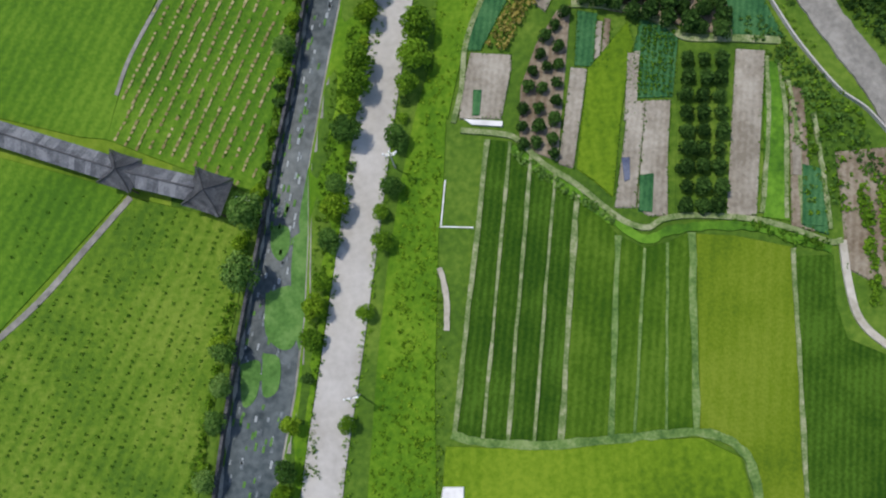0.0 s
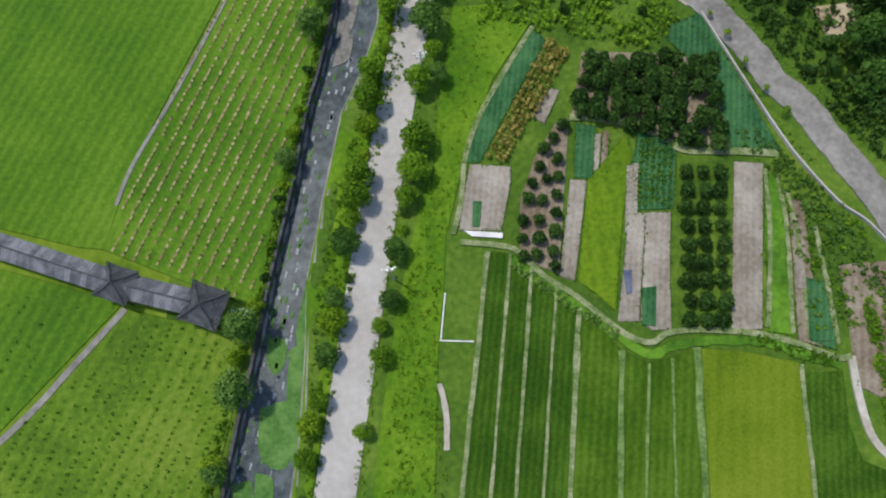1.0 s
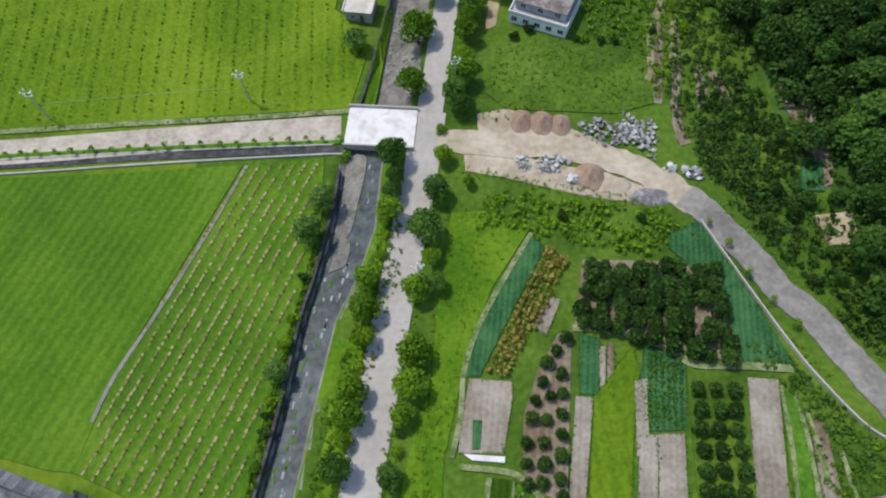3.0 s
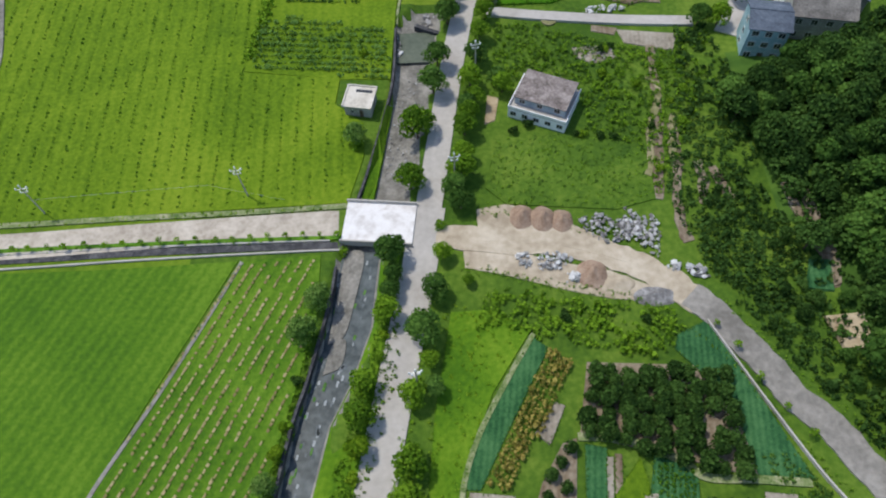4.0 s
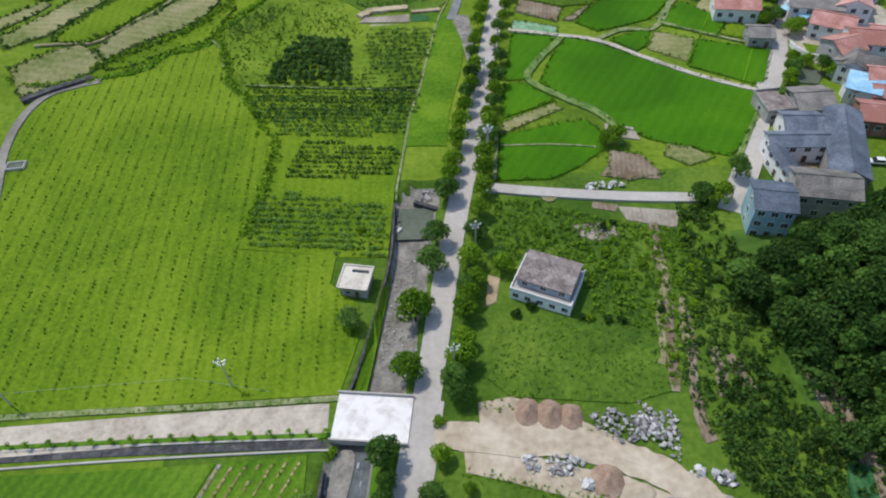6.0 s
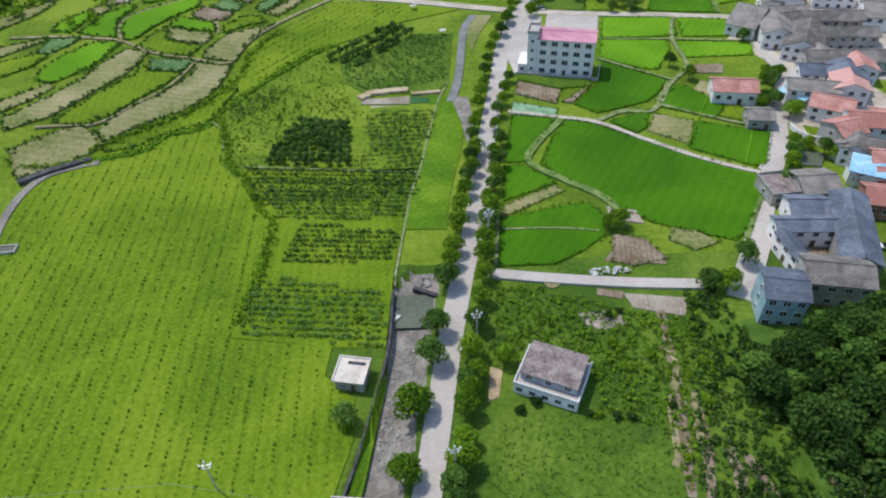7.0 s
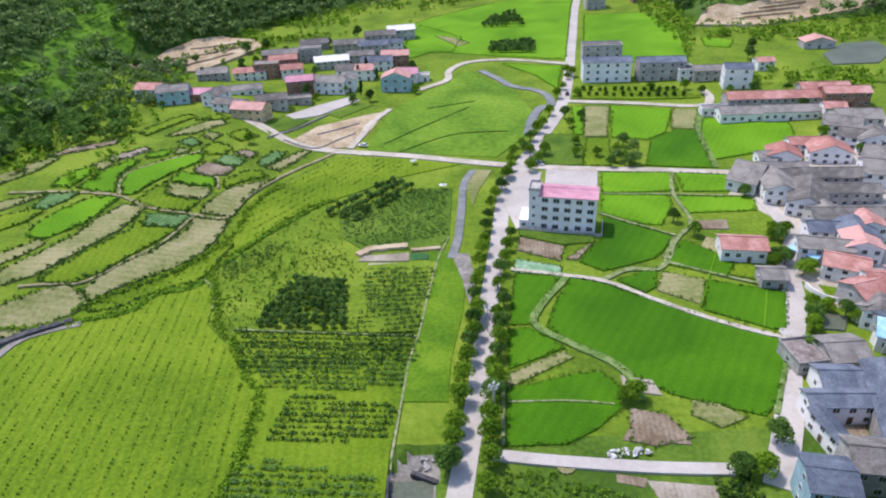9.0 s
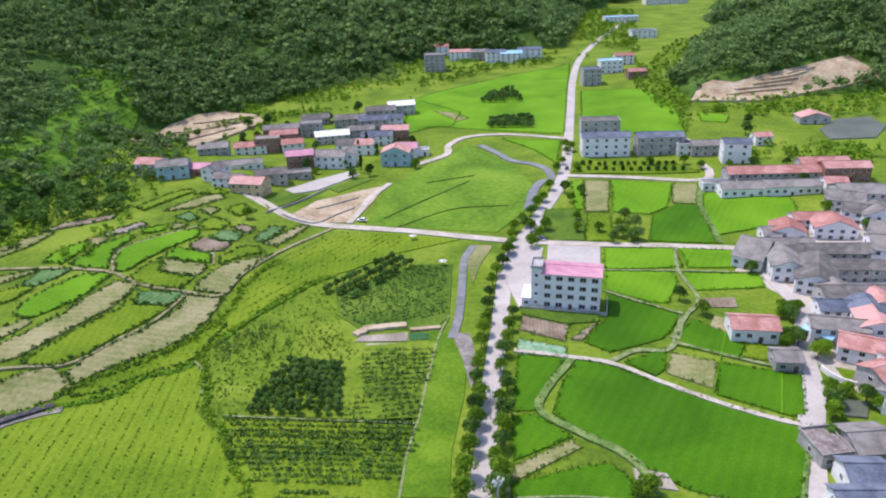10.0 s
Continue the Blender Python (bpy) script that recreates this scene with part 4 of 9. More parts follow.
# rice beyond the lane
for outline, mat, label in (
    ([(22.5, 231.6), (36.1, 229.4), (27.6, 214.4), (24.8, 206.6), (18.4, 206.5)], RICE, "bright green rice paddy"),
    ([(23.9, 240.1), (37.0, 234.8), (36.6, 230.0), (22.7, 232.2)], LOTUS, "pale blue green lotus plot"),
    ([(39.0, 227.9), (46.6, 225.3), (58.0, 215.9), (72.5, 204.7), (88.7, 196.0), (75.6, 173.7), (70.9, 169.5), (57.6, 175.3), (52.7, 177.7), (44.7, 185.6), (41.5, 191.1), (33.7, 197.9), (28.1, 205.3), (32.6, 217.0)], RICE, "large bright green rice paddy with tyre lines"),
    ([(17.9, 204.7), (23.8, 205.0), (31.5, 196.0), (16.4, 188.7)], RICE, "bright green rice paddy"),
    ([(15.4, 181.5), (31.7, 185.8), (38.3, 186.3), (41.3, 181.3), (40.2, 173.8), (33.5, 167.8), (26.2, 163.8), (13.1, 164.0)], RICE, "bright green rice paddy with a footpath"),
    ([(16.1, 186.9), (30.9, 194.6), (32.7, 192.0), (15.4, 181.9)], STUBBLE, "fallow strip of dry grass"),
    ([(42.1, 173.7), (49.6, 171.2), (53.0, 164.1), (44.7, 162.2), (39.9, 164.0)], SOIL, "bare brown fallow plot"),
    ([(56.9, 175.3), (62.5, 173.5), (66.5, 169.1), (60.3, 166.6), (55.0, 170.9)], STUBBLE, "tan fallow garden plot"),
    ([(56.9, 265.6), (66.9, 257.7), (76.1, 249.7), (69.4, 240.2), (65.7, 236.7), (49.3, 231.1), (43.2, 237.0), (53.5, 251.6)], RICE, "bright green rice paddy"),
    ([(78.7, 247.0), (89.6, 233.8), (84.0, 225.2), (68.8, 233.4), (71.9, 240.0)], RICE, "bright green rice paddy"),
    ([(52.0, 226.0), (65.5, 231.8), (62.2, 221.6), (58.5, 218.7)], RICE, "small bright rice paddy"),
    ([(77.8, 224.0), (96.8, 216.1), (89.7, 200.3), (86.0, 199.9), (71.7, 209.5)], RICE, "bright green rice paddy with a yellow line"),
    ([(66.3, 229.4), (77.2, 224.0), (71.9, 211.9), (61.9, 219.8)], STUBBLE, "tan harvested rice plot"),
    ([(89.6, 232.9), (98.4, 228.0), (96.2, 220.4), (85.1, 226.2)], SEEDLING, "green plot of vegetables"),
    ([(64.6, 301.2), (89.6, 298.2), (88.1, 282.7), (60.3, 283.6)], RICE_YOUNG, "bright green rice paddy"),
    ([(92.1, 297.9), (112.3, 293.5), (109.9, 280.4), (89.9, 282.1)], RICE_YOUNG, "bright green rice paddy"),
    ([(60.0, 282.3), (83.7, 279.2), (82.5, 272.1), (74.7, 257.8), (67.5, 259.6), (56.8, 268.8)], RICE_YOUNG, "bright green rice paddy"),
    ([(86.1, 278.5), (112.4, 274.9), (109.9, 265.3), (85.5, 265.7)], RICE_YOUNG, "bright green rice paddy"),
    ([(26.8, 253.9), (40.0, 246.6), (37.5, 238.0), (25.0, 245.5)], SOIL, "bare brown plot beside the road"),
    ([(39.4, 238.8), (48.0, 246.9), (49.6, 247.8), (42.6, 237.9)], SOIL, "small bare brown plot"),
    ([(27.1, 259.4), (51.5, 254.7), (50.1, 248.4), (40.2, 247.6), (27.1, 254.6)], MEADOW, "grass below the tall white building"),
    ([(66.5, 376.5), (71.9, 375.9), (64.9, 340.3), (61.0, 340.8)], RICE_YOUNG, "small lime green plot"),
    ([(72.9, 376.6), (84.4, 374.3), (74.7, 337.3), (65.0, 337.7)], STUBBLE, "tan harvested plot in stripes"),
    ([(85.6, 375.8), (112.5, 367.0), (100.7, 338.8), (91.3, 332.2), (76.7, 336.4)], RICE_YOUNG, "lime green rice paddy"),
    ([(113.0, 366.9), (123.0, 363.0), (114.1, 340.7), (104.7, 343.6)], STUBBLE, "yellow green fallow plot"),
    ([(92.1, 330.9), (106.7, 342.0), (113.9, 338.0), (107.8, 300.7), (82.8, 305.5)], RICE, "bright green rice paddy"),
    ([(122.6, 352.7), (153.8, 337.6), (146.9, 314.3), (108.4, 308.0), (116.6, 340.1)], RICE_YOUNG, "bright green rice paddy"),
    ([(48.4, 342.2), (61.7, 340.7), (61.7, 323.3), (58.4, 308.0), (40.0, 311.0)], MEADOW, "rough grass plot beside the road"),
    ([(65.3, 336.4), (74.9, 334.0), (69.3, 306.9), (58.9, 308.0)], SEEDLING, "green vegetable plot"),
    ([(78.1, 406.7), (120.3, 399.4), (130.2, 378.9), (69.1, 387.9)], SEEDLING, "lime green orchard grass"),
    ([(111.3, 568.5), (151.5, 559.4), (160.3, 517.2), (153.9, 481.5), (143.9, 437.7), (88.2, 454.7)], RICE_YOUNG, "wide rice field up the valley"),
    ([(3.0, 584.1), (64.9, 635.9), (122.6, 670.7), (98.5, 556.8), (78.3, 458.7), (36.4, 472.8), (1.8, 487.5), (-18.5, 471.1), (-15.9, 559.8)], RICE_YOUNG, "wide rice field up the valley"),
    ([(40.8, 454.7), (73.8, 445.1), (64.4, 404.8), (56.2, 430.0)], RICE_YOUNG, "lime green rice paddy"),
    ([(-20.8, 519.8), (-7.6, 558.3), (19.5, 520.6), (12.5, 485.8), (-16.1, 486.3)], RICE_YOUNG, "lime green rice paddy near the village"),
    ([(1.5, 526.8), (13.8, 521.6), (24.3, 504.9), (16.6, 497.6)], STUBBLE, "tan fallow field strip"),
    ([(167.2, 484.2), (182.5, 473.6), (174.3, 457.7), (161.9, 465.0)], RICE_YOUNG, "lime green rice plot"),
):
    PADDIES.append(outline)
    patch("rice_field", outline, mat, label, lift=0.3, step=6, group="rice fields", edge=0.6)
for line, w, mat in (([(38.8, 229.9), (28.1, 214.4), (25.2, 206.0), (33.5, 196.9), (40.6, 190.7), (44.5, 184.5), (45.3, 175.6)], 2.2, RIDGE_GREEN), ([(21.8, 234.0), (37.0, 229.3), (48.3, 225.1), (60.8, 214.2), (73.7, 203.8), (88.3, 195.3)], 1.6, PALE_LANE), ([(47.7, 226.2), (56.5, 231.1), (67.1, 231.9), (76.4, 249.3)], 1.8, RIDGE), ([(59.7, 282.8), (85.5, 279.9), (113.6, 275.5)], 1.0, RIDGE), ([(56.2, 268.0), (67.1, 258.4), (77.2, 250.3)], 1.0, RIDGE), ([(69.2, 234.5), (84.2, 224.9), (97.9, 217.6)], 1.2, RIDGE), ([(69.2, 237.0), (77.8, 249.5), (85.2, 259.9), (85.7, 280.3), (90.8, 298.6)], 1.4, RIDGE), ([(125.8, 367.0), (115.2, 338.4), (108.8, 300.6)], 2.5, RIDGE_GREEN), ([(14.8, 186.5), (12.5, 164.1)], 0.8, RIDGE), ([(88.1, 194.8), (73.4, 169.7)], 1.2, RIDGE_GREEN), ([(15.0, 177.1), (28.2, 176.7), (38.9, 175.0)], 0.5, RIDGE)):
    ribbon("ridge", line, w, mat, "raised grassy footpath between paddies", "ridge", lift=0.55, height=1.0, ragged=0.4)
patch("meadow", [(-2.8, 247.8), (3.3, 245.6), (7.5, 227.2), (6.3, 214.2), (2.3, 192.8), (1.2, 178.3), (-10.4, 179.0), (-6.5, 201.5), (-4.5, 217.5)], BRIGHT_GRASS, "bright grass strip beside the stream channel", "meadow", lift=0.2)
patch("yard", [(115.8, 245.8), (128.0, 249.0), (135.9, 242.5), (139.4, 229.4), (120.4, 201.1), (105.5, 209.4), (104.3, 222.5)], PALE_LANE, "pale trodden ground between village houses", "yard", lift=0.18, kind="structure")
patch("yard", [(105.0, 278.4), (123.2, 299.0), (146.9, 301.5), (178.0, 337.5), (195.5, 338.8), (178.9, 288.1), (146.9, 240.6), (118.2, 247.1)], PALE_LANE, "pale trodden ground between old houses", "yard", lift=0.18, kind="structure")
patch("garden_bed", [(40.3, 153.5), (53.7, 151.3), (51.8, 145.8), (41.5, 149.0)], DRY_SOIL, "brown garden bed below the lane", "garden bed")
patch("garden_bed", [(34.7, 155.4), (40.4, 154.0), (39.4, 151.8), (34.4, 153.4)], SOIL, "small brown garden bed below the lane", "garden bed")
patch("yard", [(29.3, 148.1), (37.9, 148.5), (39.0, 144.4), (33.4, 142.9), (29.9, 144.9)], DRY_SOIL, "pale bare ground in scrub", "yard", kind="structure")
patch("yard", [(9.0, 134.3), (11.4, 133.3), (10.2, 127.0), (8.0, 126.0)], CLAY, "bare brown earth beside the trees", "yard", kind="structure")
patch("garden_bed", [(41.7, 169.4), (52.3, 166.5), (52.1, 162.3), (38.1, 164.3)], SOIL, "bare brown plot beside the paddies", "garden bed")
patch("grove_floor", [(22.7, 71.5), (45.6, 70.0), (46.6, 51.6), (35.4, 55.0), (20.0, 59.1)], SOIL, "shaded bare soil below fruit trees", "soil", kind="structure", lift=0.1)
patch("grove_floor", [(37.3, 51.1), (46.4, 50.4), (43.3, 20.6), (34.6, 20.9)], MEADOW, "grass between rows of fruit trees", "grass", kind="structure", lift=0.1)
patch("grove_floor", [(10.2, 44.1), (13.1, 51.7), (16.9, 57.7), (19.3, 58.6), (17.9, 47.6), (15.8, 30.9), (12.5, 32.3), (9.6, 35.0)], SOIL, "bare soil below fruit trees", "soil", kind="structure", lift=0.1)
patch("garden_bed", [(85.2, 259.9), (97.1, 259.6), (95.4, 253.3), (84.1, 254.4)], SOIL, "brown garden bed behind a farmhouse", "garden bed", lift=0.25)
patch("garden_bed", [(86.4, 248.8), (90.7, 245.0), (86.4, 238.1), (82.2, 242.4)], STUBBLE, "dry garden bed beside a farmhouse", "garden bed", lift=0.25)
patch("garden_bed", [(42.8, 184.6), (49.7, 182.4), (50.5, 177.3), (42.5, 179.5)], DRY_SOIL, "pale bare ground beside the paddies", "garden bed", lift=0.25)
patch("verge", [(-16.7, -23.0), (-14.9, -1.7), (-12.7, 15.9), (-10.8, 27.4), (-8.0, 40.2), (-5.4, 48.3), (-2.7, 40.0), (-3.5, 28.1), (-4.6, 18.5), (-5.7, -7.3), (-5.8, -23.1)], BRIGHT_GRASS, "lush green road verge full of weeds", "verge", kind="structure", lift=0.08)
patch("bank", [(-19.2, 101.4), (-16.8, 112.3), (-14.6, 123.6), (-13.0, 132.3), (-12.0, 133.6), (-13.2, 124.4), (-14.8, 112.5), (-16.7, 99.6)], BRIGHT_GRASS, "green grass strip below the river wall", "bank", lift=0.8, kind="structure")


# ---- plants ----
LEAF_MID = material("leaf_mid", (0.075, 0.165, 0.012), (0.14, 0.275, 0.016), (0.21, 0.37, 0.025), 0.3, 2.0, bump=0, per_object=0.25, per_island=0.32, thin=0.35)
LEAF_LIME = material("leaf_lime", (0.10, 0.20, 0.010), (0.18, 0.31, 0.014), (0.28, 0.42, 0.03), 0.3, 2.0, bump=0, per_object=0.25, per_island=0.32, thin=0.35)
# Dark leaves; the tone also takes in cloud shade over the near slope.
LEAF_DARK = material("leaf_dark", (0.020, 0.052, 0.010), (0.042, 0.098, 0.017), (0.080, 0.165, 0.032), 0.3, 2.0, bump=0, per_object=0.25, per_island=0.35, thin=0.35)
LEAF_WILLOW = material("leaf_willow", (0.075, 0.165, 0.028), (0.14, 0.26, 0.048), (0.225, 0.36, 0.085), 0.3, 2.0, bump=0, per_object=0.2, per_island=0.32, thin=0.35)
LEAF_SEED = material("leaf_seedling", (0.04, 0.12, 0.008), (0.07, 0.17, 0.012), (0.12, 0.24, 0.02), 0.3, 2.0, bump=0, per_island=0.4, thin=0.35)
# Lightened and greyed to put distance haze into the hill leaves.
LEAF_FOREST_HAZED = material("leaf_forest_hazed", (0.08, 0.15, 0.045), (0.135, 0.23, 0.065), (0.21, 0.33, 0.10), 0.03, 0.2, bump=0, per_island=0.4, thin=0.35)
LEAF_GROVE = material("leaf_grove", (0.045, 0.108, 0.018), (0.080, 0.175, 0.028), (0.135, 0.26, 0.046), 0.3, 2.0, bump=0, per_object=0.3, per_island=0.3, thin=0.35)
LEAF_NURSERY = material("leaf_nursery", (0.055, 0.125, 0.026), (0.10, 0.205, 0.040), (0.165, 0.30, 0.065), 0.3, 2.0, bump=0, per_object=0.35, per_island=0.3, thin=0.35)
LEAF_TAN = material("leaf_tan", (0.16, 0.15, 0.03), (0.30, 0.25, 0.05), (0.44, 0.36, 0.10), 0.3, 2.0, bump=0, per_island=0.6, thin=0.35)
BARK = material("bark", (0.06, 0.045, 0.03), (0.11, 0.085, 0.06), (0.17, 0.14, 0.10), 1.0, 6.0, bump=0.8)
rng = np.random.default_rng(7)


def leaves_on(lobes, count, size, droop=0.0, flat=0.7):
    """Small four-sided leaf sprays on the outsides of lobes (x, y, z, rx, rz)."""
    lob = np.array(lobes, float)
    w = lob[:, 3] ** 2
    pick = rng.choice(len(lob), count, p=w / w.sum())
    n = rng.normal(size=(count, 3))
    n[:, 2] = np.where(rng.random(count) < 0.75, np.abs(n[:, 2]), n[:, 2])
    n /= np.linalg.norm(n, axis=1)[:, None]
    r = rng.uniform(0.72, 1.08, count)[:, None]
    c = lob[pick, :3] + n * r * lob[pick][:, [3, 3, 4]]
    c[:, 2] -= droop * np.hypot(c[:, 0], c[:, 1]) * rng.random(count)
    face = n * flat + rng.normal(size=(count, 3)) * 0.4 + (0, 0, 0.25)
    face /= np.linalg.norm(face, axis=1)[:, None]
    a = np.cross(face, rng.normal(size=(count, 3)))
    a /= np.linalg.norm(a, axis=1)[:, None]
    b = np.cross(face, a)
    s = (size * rng.uniform(0.6, 1.35, count))[:, None]
    v = np.stack([c - a * s * 0.5, c + b * s * 0.38 + face * s * 0.12, c + a * s * 0.55, c - b * s * 0.38], 1)
    return v.reshape(-1, 3), np.arange(count * 4).reshape(-1, 4)


def fast_mesh(name, v, f, mat):
    """A mesh of four-sided faces from arrays."""
    me = bpy.data.meshes.new(name)
    me.vertices.add(len(v))
    me.vertices.foreach_set("co", np.asarray(v, np.float32).ravel())
    me.loops.add(f.size)
    me.loops.foreach_set("vertex_index", f.astype(np.int32).ravel())
    me.polygons.add(len(f))
    me.polygons.foreach_set("loop_start", np.arange(0, f.size, 4, dtype=np.int32))
    me.update()
    me.materials.append(mat)
    return me


def limb(bm, a, b, ra, rb, sides=6):
    a, b = Vector(a), Vector(b)
    turn = (b - a).to_track_quat("Z", "Y").to_matrix()
    rings = []
    for p, r in ((a, ra), (b, rb)):
        rings.append([bm.verts.new(p + turn @ Vector((r * math.cos(k * math.tau / sides), r * math.sin(k * math.tau / sides), 0))) for k in range(sides)])
    for k in range(sides):
        bm.faces.new((rings[0][k], rings[0][(k + 1) % sides], rings[1][(k + 1) % sides], rings[1][k]))


def build_tree(name, label, category, mat, radius, height, leaves, size, lobes=9, bole=0.24, squash=0.95, droop=0.0, spread=0.62):
    root = tagged(new(name), label, category)
    trunk = bmesh.new()
    limb(trunk, (0, 0, -0.3), (0.05, 0, height * bole), radius * 0.07, radius * 0.05, 8)
    parts = []
    for k in range(lobes):
        a = k * 2.4 + rng.uniform(-0.4, 0.4)
        d = radius * spread * math.sqrt((k + 0.4) / lobes)
        r = radius * rng.uniform(0.38, 0.56)
        z = height * (0.93 - 0.42 * (k / lobes) * rng.uniform(0.5, 1.35)) - r * squash * 0.7
        parts.append((d * math.cos(a), d * math.sin(a), z, r, r * squash))
        if k % 2 == 0:
            limb(trunk, (0.05, 0, height * bole), (d * math.cos(a) * 0.8, d * math.sin(a) * 0.8, z), radius * 0.035, radius * 0.012, 5)
    part("trunk", trunk, BARK, root)
    v, f = leaves_on(parts, leaves, size, droop)
    crown = new("crown", fast_mesh("crown", v, f, mat))
    crown.parent = root
    return root


STOCK = {}
KINDS = {
    "road": [("roadside_tree", "leafy green broadleaf tree beside the village road", "tree", LEAF_MID, 2.7, 6.2, 1500, 0.46, 11),
             ("roadside_tree", "bushy green broadleaf tree beside the village road", "tree", LEAF_MID, 2.5, 5.6, 1300, 0.46, 9),
             ("roadside_tree", "dense green broadleaf tree beside the village road", "tree", LEAF_GROVE, 2.8, 6.0, 1500, 0.46, 10)],
    "lime": [("roadside_tree", "yellow green broadleaf tree beside the village road", "tree", LEAF_LIME, 2.5, 5.4, 1400, 0.44, 10),
             ("roadside_tree", "fresh lime green tree beside the village road", "tree", LEAF_LIME, 2.2, 5.0, 1100, 0.44, 8)],
    "willow": [("willow_tree", "pale green willow with drooping branches by the stream", "tree", LEAF_WILLOW, 3.0, 6.5, 1800, 0.42, 12, 0.4, 0.9, 0.25)],
    "orchard": [("orchard_tree", "round dark green fruit tree in a row", "tree", LEAF_DARK, 1.5, 2.7, 620, 0.36, 7, 0.25, 0.85, 0.0, 0.45),
                ("orchard_tree", "round dark green fruit tree on garden soil", "tree", LEAF_DARK, 1.4, 2.4, 520, 0.36, 6, 0.25, 0.85, 0.0, 0.45)],
    "forest": [("forest_tree", "tall dark green woodland tree on the slope", "tree", LEAF_DARK, 3.6, 9.0, 1100, 0.75, 11),
               ("forest_tree", "broad green woodland tree on the slope", "tree", LEAF_GROVE, 3.3, 8.0, 1000, 0.75, 10),
               ("forest_tree", "dense dark woodland tree on the slope", "tree", LEAF_DARK, 2.8, 7.0, 900, 0.7, 9)],
    "cypress": [("cypress_tree", "slim dark cypress beside a village house", "tree", LEAF_DARK, 1.3, 9.0, 600, 0.6, 5, 0.2, 3.0, 0.0, 0.3)],
    "grove": [("grove_tree", "round green nursery tree in a dense grove", "tree", LEAF_NURSERY, 1.5, 3.0, 520, 0.42, 6, 0.2, 0.9, 0.0, 0.4)],
    "sapling": [("sapling", "thin staked sapling beside the lane", "sapling", LEAF_MID, 0.7, 2.0, 70, 0.3, 4, 0.5)],
    "shrub": [("shrub", "rounded green shrub in rough grass", "shrub", LEAF_MID, 1.2, 1.5, 300, 0.32, 6, 0.1, 0.7),
              ("shrub", "low dark green shrub in rough grass", "shrub", LEAF_DARK, 1.0, 1.3, 260, 0.32, 5, 0.1, 0.7),
              ("shrub", "yellow green shrub in rough grass", "shrub", LEAF_LIME, 1.1, 1.3, 260, 0.32, 5, 0.1, 0.7)],
}


def plant(kind, x, y, scale=1.0, group=""):
    """Sets a tree or shrub of a kind on the ground at x, y."""
    i = random.randrange(len(KINDS[kind]))
    m = Matrix.Translation((x, y, surface(x, y))) @ Matrix.Rotation(random.uniform(0, math.tau), 4, "Z")
    if (kind, i) not in STOCK:
        ob = build_tree(*KINDS[kind][i])
        ob.matrix_basis = m
        STOCK[kind, i] = ob
    else:
        s = scale * random.uniform(0.88, 1.14)
        ob = copy_thing(STOCK[kind, i], m @ Matrix.Diagonal((s, s, s * random.uniform(0.9, 1.1), 1)))
    return tagged(ob, group=group)


def plant_all(kind, spots, scale=1.0, group=""):
    for x, y in spots:
        plant(kind, x, y, scale, group)


# trees along the road: places and the reach of each crown
for kind, spots in (
    ("road", [(-15.4, 68.1, 3.3), (-15.6, 62.4, 2.7), (-17.3, 48.8, 2.9), (-17.6, 44.8, 2.6), (-18.5, 40.8, 1.9), (-19.4, 36.5, 2.5), (-21.3, 27.5, 2.0), (-22.3, 18.0, 2.1), (-23.5, 11.1, 1.7), (-25.4, 2.1, 2.1), (-29.1, -18.3, 2.2)]),
    ("road", [(-5.2, 77.4, 3.4), (-7.0, 65.9, 2.9), (-3.5, 67.3, 2.2), (-7.4, 54.8, 3.3), (-7.9, 49.2, 3.0), (-9.2, 44.5, 2.2), (-11.2, 35.2, 2.0), (-12.0, 26.8, 2.1), (-14.0, 22.7, 1.7), (-13.7, 17.7, 1.7), (-16.7, 6.1, 1.4), (-19.6, -11.4, 1.4)]),
    ("road", [(-11.3, 93.5, 2.9), (-10.6, 89.0, 1.9), (-11.2, 85.8, 2.2), (-11.7, 81.2, 2.5), (-1.6, 93.3, 2.1), (-3.1, 85.4, 3.0), (3.0, 87.6, 1.4), (-4.1, 72.3, 2.1), (0.9, 107.3, 2.6), (2.2, 104.5, 2.9), (2.6, 112.3, 3.0)]),
    ("lime", [(-15.9, 57.1, 2.7), (-21.4, 23.4, 1.9), (-24.7, 7.1, 2.1), (-28.3, -11.2, 2.0), (-29.7, -21.5, 1.9)]),
):
    for x, y, reach in spots:
        plant(kind, x, y, reach / 2.75, "roadside trees")
for x, y, reach in ((-6.4, 124.3, 3.9), (-7.7, 110.3, 3.2), (-1.8, 144.0, 3.4), (-2.8, 135.6, 3.0), (0.8, 158.1, 3.0)):
    plant("road", x, y, reach / 2.75, "roadside trees")
plant_all("road", [(0.8, 158.9), (2.8, 169.2), (5.0, 183.9), (6.4, 191.7), (8.8, 201.6), (10.4, 211.4), (3.1, 116.7), (4.4, 129.7), (7.0, 144.5), (9.6, 159.3), (10.3, 170.8), (12.8, 183.3), (14.0, 193.2), (16.0, 203.8), (17.8, 215.3)], 1.02, "roadside trees")
plant_all("road", [(10.6, 224.6), (12.5, 236.1), (15.0, 250.7), (17.5, 267.5), (21.2, 282.2), (27.0, 298.5), (29.4, 306.2), (16.9, 224.1), (20.1, 238.6), (23.8, 253.5), (36.7, 329.0), (38.9, 319.5), (45.0, 344.8), (32.1, 320.3), (72.2, 419.9), (59.4, 329.6), (57.3, 317.4), (61.0, 350.1)], 0.86, "roadside trees")
